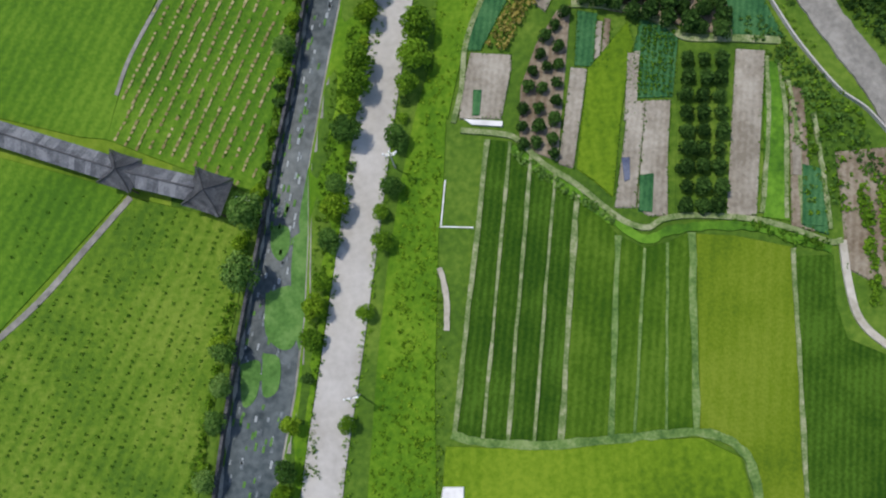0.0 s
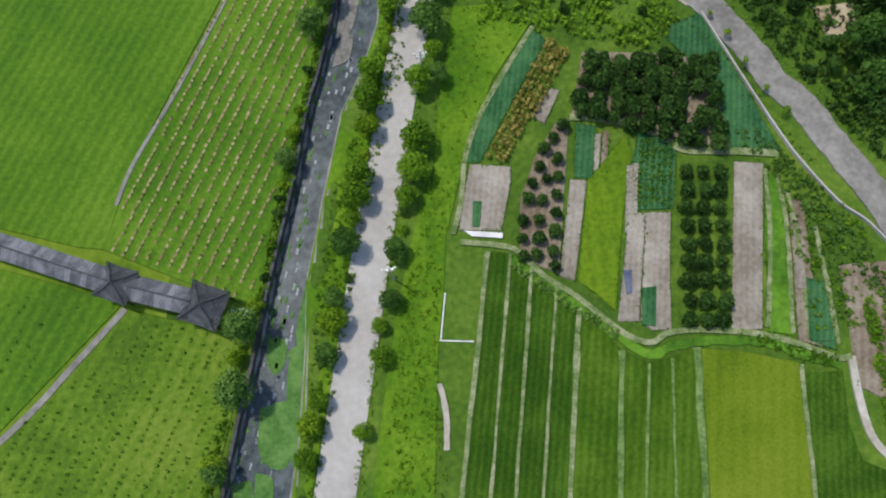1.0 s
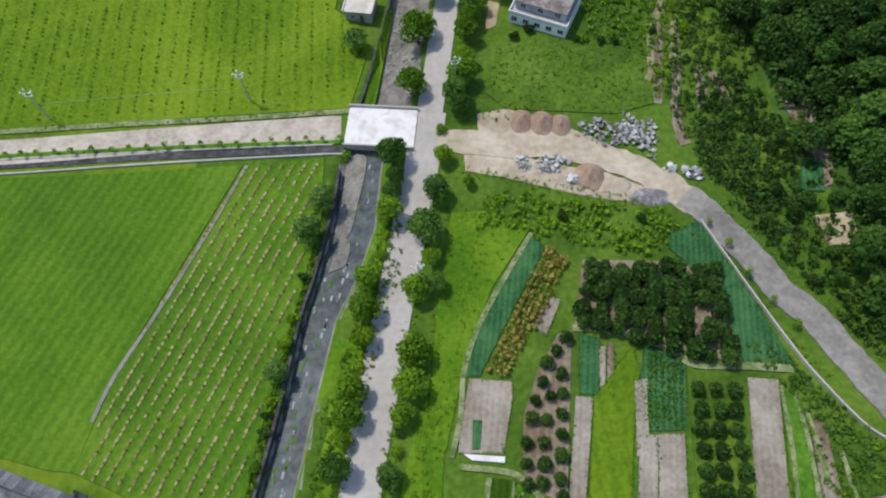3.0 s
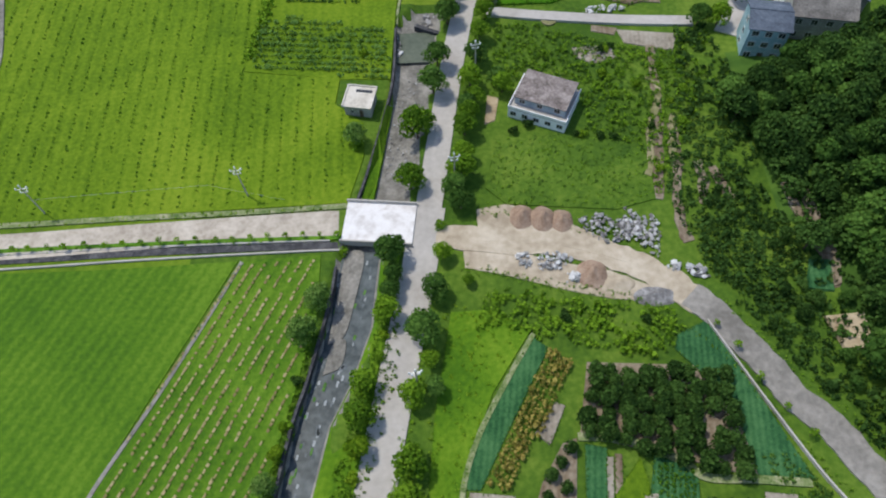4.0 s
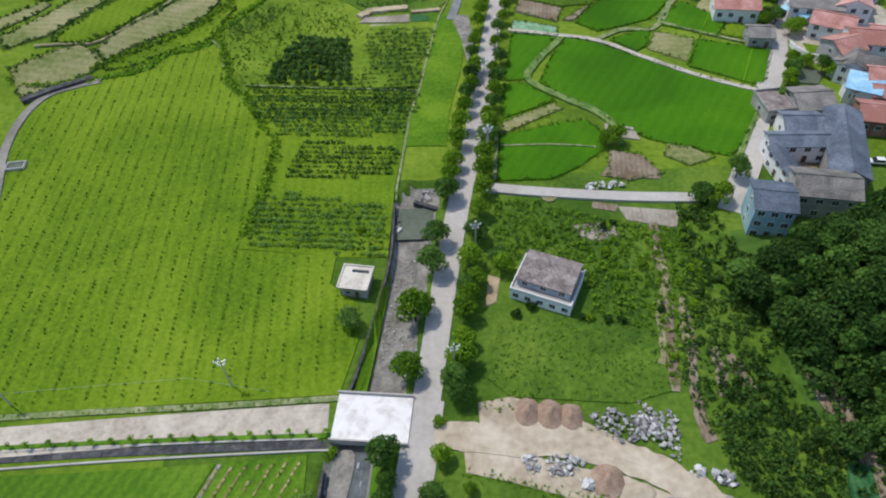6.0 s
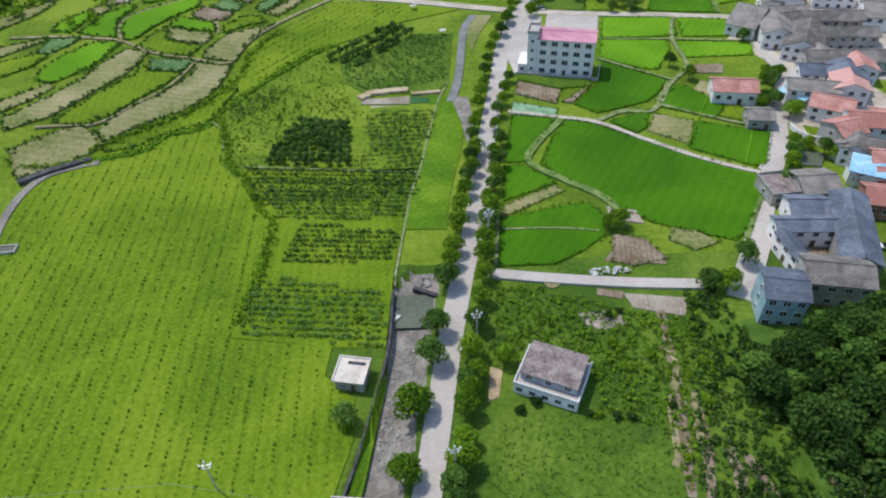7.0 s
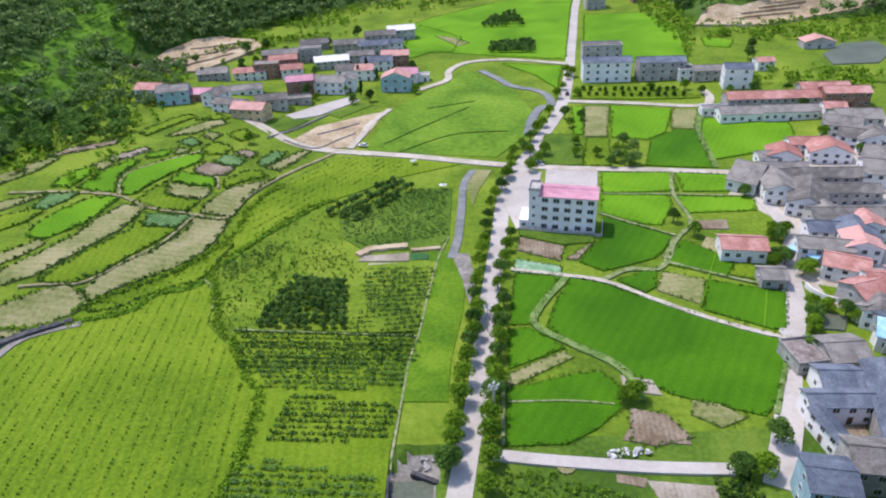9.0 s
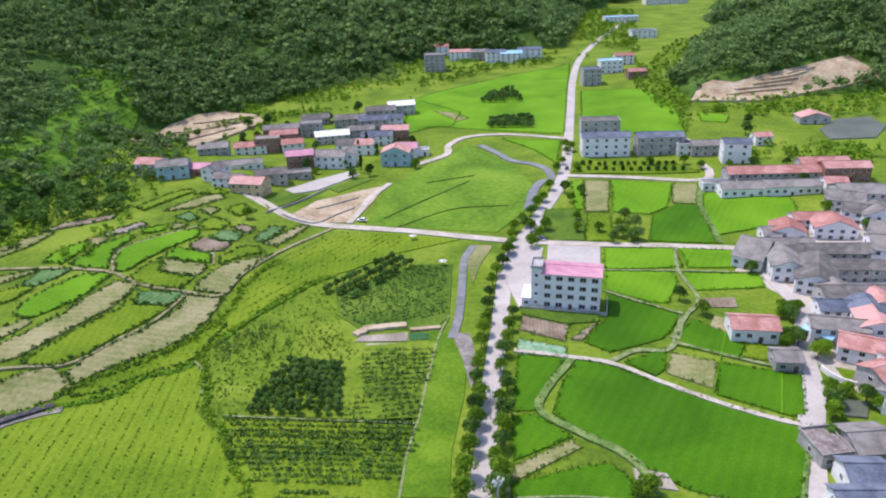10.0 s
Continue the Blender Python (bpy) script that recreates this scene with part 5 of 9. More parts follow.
plant_all("road", [(1.9, 164.5), (4.1, 177.5), (7.2, 197.1), (9.6, 208.0), (3.6, 123.4), (5.4, 137.3), (8.2, 152.2), (10.0, 165.7), (11.6, 178.2), (15.0, 199.2)], 1.0, "roadside trees")
plant_all("road", [(8.6, 206.6), (9.7, 218.7), (11.6, 229.5), (13.7, 243.6), (16.1, 259.0), (19.2, 275.0), (24.2, 290.5), (12.1, 188.7), (15.3, 209.6), (18.4, 231.9), (21.5, 245.5)], 0.82, "roadside trees")
plant_all("road", [(37.3, 324.2), (41.3, 336.1), (48.7, 352.0), (54.1, 366.2), (61.7, 389.9), (66.9, 402.9), (30.2, 313.5), (27.7, 300.6), (24.3, 288.9), (60.6, 361.5), (75.6, 424.7), (73.4, 429.3), (44.9, 320.4), (41.3, 312.4), (36.9, 304.8)], 0.9, "roadside trees")
plant_all("shrub", [(-19.3, 30.7), (-9.9, 42.0), (-10.2, 39.1), (-12.2, 77.7), (-13.4, 73.6), (-16.6, 53.0), (-26.3, -4.1), (-2.0, 100.2)], 1.1)
# trees on the river wall
for kind, spots in (
    ("willow", [(-26.3, 78.0, 3.9), (-24.2, 84.5, 2.6), (-30.3, 52.1, 2.3), (-35.9, 23.3, 2.8), (-36.6, 13.0, 3.6)]),
    ("lime", [(-29.0, 56.9, 1.7), (-34.4, 26.8, 1.6), (-37.4, 18.3, 1.8), (-40.0, 1.2, 2.2)]),
):
    for x, y, reach in spots:
        plant(kind, x, y, reach / 2.9, "river bank trees")
plant_all("shrub", [(-26.9, 69.5), (-28.4, 61.8), (-30.9, 47.8), (-31.4, 45.3), (-31.4, 42.5), (-32.5, 37.1), (-33.3, 31.6), (-41.6, -4.9), (-42.0, -12.0), (-43.0, -17.6)], 1.05)
plant_all("willow", [(-39.4, 0.4), (-39.8, -4.9), (-40.8, -10.6), (-42.3, -19.6)], 0.72, "river bank trees")
plant_all("willow", [(-19.2, 122.4)], 0.9, "river bank trees")
plant_all("shrub", [(-18.9, 148.5), (-19.1, 121.0), (-17.9, 131.5), (-20.9, 95.9)], 1.2)
# trees of the gardens, the yard and the lane
plant_all("road", [(59.0, 153.9), (63.4, 153.6), (43.8, 176.4), (69.7, 161.5)], 1.15, "lane trees")
plant_all("road", [(11.3, 137.8), (12.3, 135.3), (6.3, 131.6), (4.7, 127.1)], 0.9, "lane trees")
plant_all("road", [(79.2, 259.8), (82.9, 250.1), (109.3, 275.7), (112.3, 287.1), (105.8, 246.2), (107.5, 244.4), (99.1, 229.0), (102.9, 230.2), (107.9, 225.4), (98.7, 205.2), (95.5, 198.7), (90.1, 190.7), (41.2, 175.9), (-79.7, 336.0), (76.1, 312.4), (74.3, 318.5), (77.5, 309.4), (65.8, 316.5)], 0.85)
plant_all("forest", [(183.7, 450.5), (174.8, 432.9), (-50.3, 529.6), (-201.4, 508.6), (-119.6, 502.2), (-107.9, 507.7)], 1.0)
plant_all("cypress", [(-41.7, 435.3), (-37.6, 443.8), (-30.7, 428.1), (-16.6, 415.5), (-37.3, 403.5)], 1.0)


def lattice(kind, a, b, c, d, nx, ny, jitter, scale=1.0, group="", skip=0.0):
    """Trees in nx columns and ny rows over the plot a, b, c, d."""
    a, b, c, d = (Vector(p) for p in (a, b, c, d))
    for j in range(ny):
        for i in range(nx):
            if random.random() < skip:
                continue
            u, v = (i + 0.5) / nx, (j + 0.5) / ny
            p = a.lerp(b, u).lerp(d.lerp(c, u), v)
            plant(kind, p.x + random.uniform(-jitter, jitter), p.y + random.uniform(-jitter, jitter), scale, group)


lattice("orchard", *[(36.8, 49.4), (45.4, 48.8), (42.4, 20.7), (34.6, 20.8)], 3, 9, 0.25, 1.12, "orchard row trees")
plant_all("orchard", [(18.1, 56.8), (16.3, 54.8), (14.6, 52.7), (16.8, 50.9), (13.7, 49.6), (16.6, 47.6), (12.1, 46.5), (14.5, 47.2), (11.2, 43.7), (13.7, 43.4), (16.2, 44.2), (10.3, 40.0), (12.8, 39.8), (15.8, 41.0), (10.0, 36.7), (12.7, 36.8), (15.5, 37.9), (10.1, 33.8), (12.2, 34.0), (15.0, 34.4), (15.0, 31.8)], 0.92, "orchard trees")
lattice("orchard", *[(22.9, 70.6), (45.4, 68.8), (45.5, 50.7), (19.8, 59.3)], 9, 7, 0.6, 1.3, "grove trees", 0.06)
plant_all("willow", [(78.5, 325.4), (81.3, 318.9), (72.4, 311.1), (76.2, 306.2), (68.8, 305.9), (79.2, 307.5)], 0.9)
lattice("grove", *[(-43.5, 234.0), (-27.6, 229.9), (-25.3, 207.0), (-51.2, 209.7)], 10, 9, 0.4, 0.98, "grove trees", 0.03)
lattice("grove", *[(-17.6, 301.2), (-7.2, 293.5), (-27.8, 268.1), (-41.9, 275.7)], 3, 13, 0.4, 1.15, "grove trees", 0.05)
plant_all("sapling", [(45.7, 77.5), (48.2, 73.3), (50.4, 67.5), (53.6, 62.4), (56.3, 57.9)], 1.2)
lattice("orchard", *[(77.4, 403.4), (122.5, 397.0), (126.4, 379.7), (70.2, 389.2)], 13, 2, 0.6, 1.0, "far orchard trees", 0.1)
lattice("grove", *[(42.5, 565.7), (61.9, 588.5), (66.1, 538.5), (34.6, 544.5)], 10, 5, 0.8, 1.4, "far grove trees", 0.05)
lattice("grove", *[(38.5, 497.4), (66.5, 500.2), (62.5, 473.2), (34.0, 478.0)], 12, 4, 0.8, 1.4, "far grove trees", 0.05)


def inside(p, poly):
    x, y = p[:, 0], p[:, 1]
    hit = np.zeros(len(p), bool)
    for (x0, y0), (x1, y1) in zip(poly, poly[1:] + poly[:1]):
        if y0 != y1:
            hit ^= ((y0 > y) != (y1 > y)) & (x < (x1 - x0) * (y - y0) / (y1 - y0) + x0)
    return hit


def in_rows(poly, angle, across, along_row, jitter=0.15, keep=1.0):
    """Places in straight rows inside a plot."""
    q = np.array(poly)
    c, r = q.mean(0), np.linalg.norm(q - q.mean(0), axis=1).max()
    u, v = np.meshgrid(np.arange(-r, r, along_row), np.arange(-r, r, across))
    u, v = u.ravel() + rng.normal(0, jitter, u.size), v.ravel() + rng.normal(0, jitter * 0.5, u.size)
    p = np.stack([c[0] + u * math.cos(angle) - v * math.sin(angle), c[1] + u * math.sin(angle) + v * math.cos(angle)], 1)
    p = p[inside(p, poly)]
    return p[rng.random(len(p)) < keep]


def at_random(poly, per_square_metre):
    q = np.array(poly)
    lo, hi = q.min(0), q.max(0)
    p = rng.uniform(lo, hi, (int(np.prod(hi - lo) * per_square_metre), 2))
    return p[inside(p, poly)]


def stand(name, p, size, mat, label, category, sprays=7, leaf=0.45, tall=0.8, lift=0.15):
    """A whole stand of small plants, too many to count, as one mesh."""
    n = len(p)
    if n == 0:
        return None
    variants = [leaves_on([(0, 0, 0.35 * tall, 0.42, 0.42 * tall)], sprays, leaf)[0] for _ in range(12)]
    base = np.stack(variants)[rng.integers(0, 12, n)]
    s = (size * rng.uniform(0.6, 1.35, n))[:, None, None]
    z = np.array([surface(x, y) for x, y in p]) + lift
    v = base * s + np.concatenate([p, z[:, None]], 1)[:, None, :]
    f = np.arange(n * sprays * 4).reshape(-1, 4)
    return tagged(new(name, fast_mesh(name, v.reshape(-1, 3), f, mat)), label, category, kind="stuff")


def slabs(name, p, angle, length, width, mat, label, category, lift=0.2):
    """Many flat scraps of one kind lying in rows."""
    n = len(p)
    l = length * rng.uniform(0.5, 1.3, n)[:, None] / 2
    w = width * rng.uniform(0.7, 1.2, n)[:, None] / 2
    a = np.array([math.cos(angle), math.sin(angle)])
    b = np.array([-a[1], a[0]])
    z = np.array([surface(x, y) for x, y in p]) + lift
    c = [p - a * l - b * w * 0.8, p + a * l * 0.9 - b * w, p + a * l + b * w * 0.9, p - a * l * 0.95 + b * w]
    v = np.stack([np.concatenate([q, z[:, None]], 1) for q in c], 1)
    return tagged(new(name, fast_mesh(name, v.reshape(-1, 3), np.arange(n * 4).reshape(-1, 4), mat)), label, category, kind="stuff")


STRAW = material("straw", (0.20, 0.17, 0.07), (0.28, 0.24, 0.105), (0.37, 0.32, 0.16), 0.3, 2.0, bump=0.5, per_island=0.4)
MULCHED = [(-40.7, 93.0), (-26.0, 93.7), (-25.9, 81.7), (-27.9, 70.1), (-31.3, 53.2), (-34.0, 39.8), (-35.1, 30.9), (-37.4, 27.5), (-47.0, 31.6), (-60.4, 37.3), (-57.7, 52.6)]
mulch = in_rows(MULCHED, ROWS_WEST, 2.1, 1.05, 0.11, 0.88)
slabs("mulch", mulch, ROWS_WEST, 0.95, 0.5, STRAW, "tan straw mulch laid in rows", "mulch", 0.33)
stand("seedlings", mulch + 0.3, 0.45, LEAF_SEED, "small green seedlings in mulched rows", "seedlings", lift=0.3)
NORTH_FIELD = [(-110.5, 106.4), (-88.1, 106.5), (-21.5, 107.7), (-18.8, 118.7), (-19.3, 127.7), (-24.6, 133.6), (-25.2, 141.3), (-46.9, 144.3), (-43.9, 155.3), (-43.9, 180.5), (-50.3, 193.6), (-60.2, 206.3)] + [(-63.7, 209.8), (-65.5, 227.9), (-78.9, 232.2), (-101.9, 218.3), (-115.4, 209.3), (-116.4, 192.9), (-107.5, 161.5), (-119.5, 147.3)]
stand("shrub_rows", in_rows(NORTH_FIELD, ROWS_NORTH, 3.3, 1.25, 0.10, 0.85), 0.72, LEAF_SEED, "young dark shrubs in straight rows", "shrubs")
stand("shrub_rows", in_rows([(-55.7, 25.9), (-47.3, 23.7), (-39.5, 21.5), (-37.5, 18.5), (-39.1, 8.1), (-42.1, -5.6), (-44.8, -22.5), (-45.4, -32.6), (-103.4, -31.9), (-105.4, -14.3), (-78.1, 2.1)], ROWS_WEST, 2.1, 1.1, 0.14, 0.8), 0.62, LEAF_SEED, "young shrubs in slanting rows", "shrubs")
stand("shrub_rows", in_rows([(-112.2, 44.1), (-80.5, 33.7), (-69.3, 30.5), (-58.7, 27.5), (-79.7, 4.4), (-105.4, -14.3)], ROWS_WEST, 2.2, 1.7, 0.35, 0.3), 0.6, LEAF_SEED, "sparse seedlings in slanting rows", "shrubs")
for outline in ([(-45.1, 145.1), (-12.5, 140.6), (-14.2, 156.4), (-36.7, 162.9), (-43.6, 162.3)], [(-39.4, 168.3), (-11.1, 166.5), (-11.3, 178.7), (-36.0, 182.8)], [(-42.1, 184.4), (-9.9, 183.3), (-9.0, 194.4), (-48.6, 198.7)], [(-47.2, 199.9), (-8.6, 197.0), (-7.4, 204.9), (-56.6, 208.8)], [(-50.3, 190.5), (-6.4, 193.3), (-5.8, 201.0), (-54.8, 204.3)]):
    stand("shrub_rows", in_rows(outline, along((-30, 150), (-15, 148.5)), 1.9, 0.9, 0.14, 0.93), 1.35, LEAF_NURSERY, "bushy dark green shrubs in rows", "shrubs", sprays=11, leaf=0.42)
stand("rough_grass", at_random([(-67.6, 244.3), (-56.6, 265.6), (-36.8, 281.0), (-32.2, 259.0), (-28.7, 243.4), (-36.3, 236.9), (-50.8, 234.5), (-58.8, 221.4), (-58.0, 210.5), (-63.5, 221.8)], 0.25), 0.9, LEAF_SEED, "rough tufts between the plots", "grass", sprays=7)
stand("shrub_rows", in_rows([(-23.0, 238.3), (-2.0, 238.1), (-3.7, 225.3), (-5.2, 215.1), (-19.6, 216.1), (-22.8, 226.7)], along((-20, 240), (-5, 239)), 2.4, 1.1, 0.25, 0.8), 1.3, LEAF_NURSERY, "bushy green shrubs in rows", "shrubs", sprays=12, leaf=0.4)
stand("shrub_rows", in_rows([(-34.3, 276.6), (-6.8, 292.7), (3.6, 290.4), (2.7, 256.0), (-24.2, 251.3), (-31.3, 258.9)], along((-20, 240), (-5, 247)), 2.0, 1.0, 0.25, 0.8), 1.2, LEAF_NURSERY, "bushy dark shrubs in rows", "shrubs", sprays=12, leaf=0.4)
stand("shrub_rows", in_rows([(-67.5, 238.1), (-67.7, 245.0), (-60.3, 253.6), (-50.2, 256.9), (-52.3, 249.6), (-59.0, 241.1), (-64.1, 234.9)], 0.9, 1.7, 1.0, 0.3, 0.85), 1.3, LEAF_NURSERY, "dense dark shrubs beside the hedge", "shrubs", sprays=12, leaf=0.4)
stand("shrub_rows", in_rows([(-70.2, 263.7), (-60.6, 260.7), (-49.8, 275.1), (-43.9, 288.0), (-49.0, 323.0), (-62.5, 299.4), (-68.9, 282.0)], 0.95, 3.4, 1.0, 0.3, 0.7), 0.9, LEAF_SEED, "low shrubs in faint rows", "shrubs")
stand("shrub_rows", in_rows([(-43.2, 283.6), (-36.6, 296.5), (-18.1, 309.5), (-11.7, 316.9), (-31.0, 329.1), (-47.1, 325.9)], 0.95, 3.0, 1.0, 0.3, 0.6), 0.9, LEAF_SEED, "low shrubs in faint rows", "shrubs")
stand("shrub_rows", in_rows([(-26.7, 206.7), (-21.2, 217.4), (-22.8, 235.2), (-0.4, 235.9), (-6.1, 204.0)], 0.1, 2.2, 1.0, 0.25, 0.8), 1.25, LEAF_NURSERY, "bushy green shrubs in rows", "shrubs", sprays=12, leaf=0.4)
stand("rough_grass", at_random([(-59.5, 208.3), (-62.6, 235.4), (-46.2, 254.8), (-27.1, 244.9), (-22.9, 236.7), (-48.3, 209.8)], 0.5), 0.8, LEAF_SEED, "rough tufts round the grove", "grass", sprays=7)
stand("tall_weeds", at_random([(-102.6, 222.8), (-93.4, 230.5), (-80.9, 240.7), (-73.4, 257.1), (-68.0, 255.4), (-72.4, 237.6), (-85.0, 229.2), (-100.1, 220.7)], 0.6), 0.8, LEAF_LIME, "bright weeds below the terraces", "weeds", sprays=7)
stand("sunflowers", in_rows([(4.0, 52.0), (8.3, 50.7), (20.2, 71.6), (16.3, 73.8), (9.4, 61.1)], ROWS_EAST - 0.35, 0.95, 0.8, 0.15), 1.0, LEAF_TAN, "tall yellow brown crop in a dense strip", "crop", sprays=12, leaf=0.5, tall=1.6)
stand("vegetables", in_rows([(31.3, 55.1), (37.3, 52.6), (35.5, 41.8), (29.9, 41.8), (30.1, 49.7)], ROWS_EAST, 1.0, 0.8, 0.12), 0.9, LEAF_SEED, "leafy green vegetables in a bed", "vegetables", sprays=9)
stand("hedge", at_random([(8.1, 33.4), (13.2, 29.5), (18.6, 25.4), (24.9, 20.9), (24.4, 19.7), (18.1, 24.3), (12.2, 28.5), (7.6, 32.4)], 3.0), 1.0, LEAF_WILLOW, "pale weeds along the garden bank", "weeds", sprays=8)
stand("hedge", at_random([(43.3, 19.9), (47.8, 19.3), (53.1, 17.5), (59.6, 15.6), (59.5, 14.2), (52.9, 15.6), (47.7, 18.0)], 3.0), 0.9, LEAF_SEED, "green hedge along the garden path", "hedge", sprays=8)
for outline in ([(64.3, 24.9), (66.2, 25.3), (66.1, 5.3), (64.3, 5.4)], [(67.3, 24.8), (69.1, 24.7), (69.6, 5.3), (67.4, 5.3)]):
    stand("bean_rows", at_random(outline, 4.0), 1.0, LEAF_MID, "tall climbing beans on a garden bed", "beans", sprays=10)

# weeds, rough grass and scrub
stand("tall_weeds", at_random([(-16.7, -23.0), (-13.8, -1.7), (-11.7, 15.8), (-10.2, 27.3), (-7.0, 42.2), (-5.4, 50.3), (-2.6, 45.1), (-3.9, 30.1), (-5.1, 18.5), (-3.6, 1.7), (-5.1, -23.2)], 1.0), 0.75, LEAF_LIME, "tall green weeds on the road verge", "weeds", sprays=6)
stand("tall_weeds", at_random([(-6.6, 44.6), (-5.0, 58.4), (-3.2, 77.2), (-0.4, 84.3), (8.0, 81.5), (13.0, 77.9), (5.1, 65.5), (0.7, 52.1), (-2.0, 39.8)], 0.5), 0.6, LEAF_LIME, "bright weeds on the road verge", "weeds", sprays=6)
stand("bank_weeds", at_random([(-24, -20), (-26, 5), (-25, 25), (-22.5, 45), (-16.5, 66), (-13.5, 80), (-10, 90), (-9.5, 72), (-16, 45), (-20, 20), (-24, -2), (-27, -20)], 1.6), 0.8, LEAF_MID, "lush weeds on the river bank", "weeds", sprays=6)
stand("scrub", at_random([(5.9, 85.4), (9.9, 86.3), (19.5, 84.3), (28.8, 81.9), (38.2, 81.1), (41.9, 77.0), (34.2, 71.6), (22.0, 74.8), (14.7, 76.0), (9.3, 79.1), (4.5, 78.3)], 0.9), 1.3, LEAF_MID, "green scrub and creepers below the yard", "scrub", sprays=9)
stand("scrub", at_random([(11.5, 157.8), (23.4, 156.1), (38.2, 148.5), (53.0, 145.7), (53.9, 128.6), (41.5, 104.9), (38.8, 118.7), (29.0, 122.2), (29.2, 131.5), (16.5, 138.9), (10.0, 134.2)], 0.8), 1.1, LEAF_MID, "green scrub round the old house", "scrub", sprays=9)
stand("scrub", at_random([(49.8, 137.1), (58.9, 129.8), (58.4, 104.1), (61.9, 89.6), (65.1, 77.1), (56.0, 77.4), (49.6, 88.0), (44.4, 95.0), (43.2, 107.4)], 0.7), 1.3, LEAF_DARK, "dark green scrub on the slope", "scrub", sprays=9)
stand("scrub", at_random([(11.5, 157.8), (23.4, 156.1), (38.2, 148.5), (53.0, 145.7), (55.9, 128.6), (45.5, 104.9), (38.8, 118.7), (29.0, 122.2), (29.2, 131.5), (16.5, 138.9), (10.0, 134.2)], 0.5), 0.85, LEAF_GROVE, "dark green scrub round the old house", "scrub", sprays=9, leaf=0.42)
stand("rough_grass", at_random([(10.3, 121.6), (24.4, 122.4), (41.1, 118.6), (40.5, 105.0), (32.5, 102.8), (11.3, 105.0), (7.3, 109.1)], 0.6), 0.55, LEAF_GROVE, "dark grass tufts in the meadow", "grass", sprays=6)
stand("scrub", at_random([(53.4, 50.4), (58.3, 47.3), (67.2, 36.9), (70.9, 28.2), (68.6, 20.2), (55.4, 20.5), (54.7, 32.0)], 0.5), 0.9, LEAF_GROVE, "dark rough scrub beside the gardens", "scrub", sprays=8)
stand("rough_grass", at_random([(10.3, 121.6), (24.4, 122.4), (41.1, 118.6), (40.5, 105.0), (32.5, 102.8), (11.3, 105.0), (7.3, 109.1)], 0.6), 0.6, LEAF_MID, "rough grass tufts in the meadow", "grass", sprays=5)
for x, y in at_random([(10.0, 134.2), (15.5, 127.5), (29.0, 122.2), (42.7, 132.4), (45.1, 121.4), (40.5, 105.0), (39.4, 115.8), (28.6, 119.2), (12.8, 123.0)], 0.03).tolist() + at_random([(35.9, 150.5), (54.7, 136.8), (52.0, 121.0), (42.3, 124.5), (32.1, 134.7)], 0.03).tolist() + at_random([(4.8, 83.3), (19.3, 82.8), (38.0, 80.1), (39.8, 76.1), (27.5, 74.6), (14.9, 77.9)], 0.02).tolist():
    plant("shrub", x, y, 1.1)
WOOD = [(58.0, 131.0), (61.9, 129.9), (66.1, 135.1), (75.5, 133.7), (88.8, 141.6), (98.4, 144.2), (103.2, 137.3), (90.3, 111.5), (75.1, 107.4), (68.8, 108.3), (64.8, 110.3), (60.0, 116.2)]
WOOD_LOW = [(63.4, 126.1), (64.5, 98.6), (65.5, 78.9), (68.0, 64.2), (73.1, 51.6), (76.7, 49.4), (93.7, 118.5)]
CLEARINGS = ([(67.3, 108.1), (68.6, 108.5), (70.3, 88.8), (69.3, 84.3), (68.0, 83.9), (68.1, 91.7)], [(65.5, 89.7), (68.7, 89.1), (67.8, 83.1), (63.8, 84.0)], [(64.9, 78.4), (71.1, 78.5), (70.9, 72.6), (66.6, 71.7)])
for outline, mat, label in zip(CLEARINGS, (SOIL, TEAL_LEAF, CLAY), ("narrow brown plot in a wood", "green vegetable bed in a wood", "bare tan plot in a wood")):
    patch("garden_bed", outline, mat, label, "garden bed", lift=0.4, step=3)
for x, y in in_rows(WOOD, 0.3, 5.2, 5.2, 1.3).tolist() + in_rows(WOOD_LOW, 0.3, 7.5, 7.5, 1.5, 0.9).tolist():
    if not any(inside(np.array([(x, y)]), c)[0] for c in CLEARINGS):
        plant("forest", x, y, 0.95)
low = at_random(WOOD_LOW, 0.075)
for c in CLEARINGS:
    low = low[~inside(low, [tuple(np.mean(c, 0) + (np.array(q) - np.mean(c, 0)) * 1.25) for q in c])]
# Scrub cover whose dark leaf colour includes the slope's cloud shade.
stand("undergrowth", at_random(WOOD_LOW, 0.45), 1.7, LEAF_DARK, "shade-darkened undergrowth on the wooded slope", "scrub", sprays=8)
stand("woodland", low, 4.6, LEAF_DARK, "shade-darkened mixed woodland on the slope", "woodland", sprays=70, leaf=0.17, tall=1.2)
stand("woodland", low[::5] + 1.5, 3.4, LEAF_GROVE, "green saplings among dark woodland", "woodland", sprays=60, leaf=0.18, tall=1.2)
gap_wood = at_random([(57.3, 129.5), (60.9, 128.9), (61.2, 110.6), (65.8, 108.3), (74.9, 106.8), (86.1, 110.8), (80.1, 95.5), (71.6, 88.4), (70.0, 97.5), (65.0, 105.8), (61.4, 104.2), (58.9, 115.1)], 0.09)
stand("woodland", gap_wood, 4.0, LEAF_DARK, "dark bushes below the wood", "woodland", sprays=70, leaf=0.17, tall=1.1)
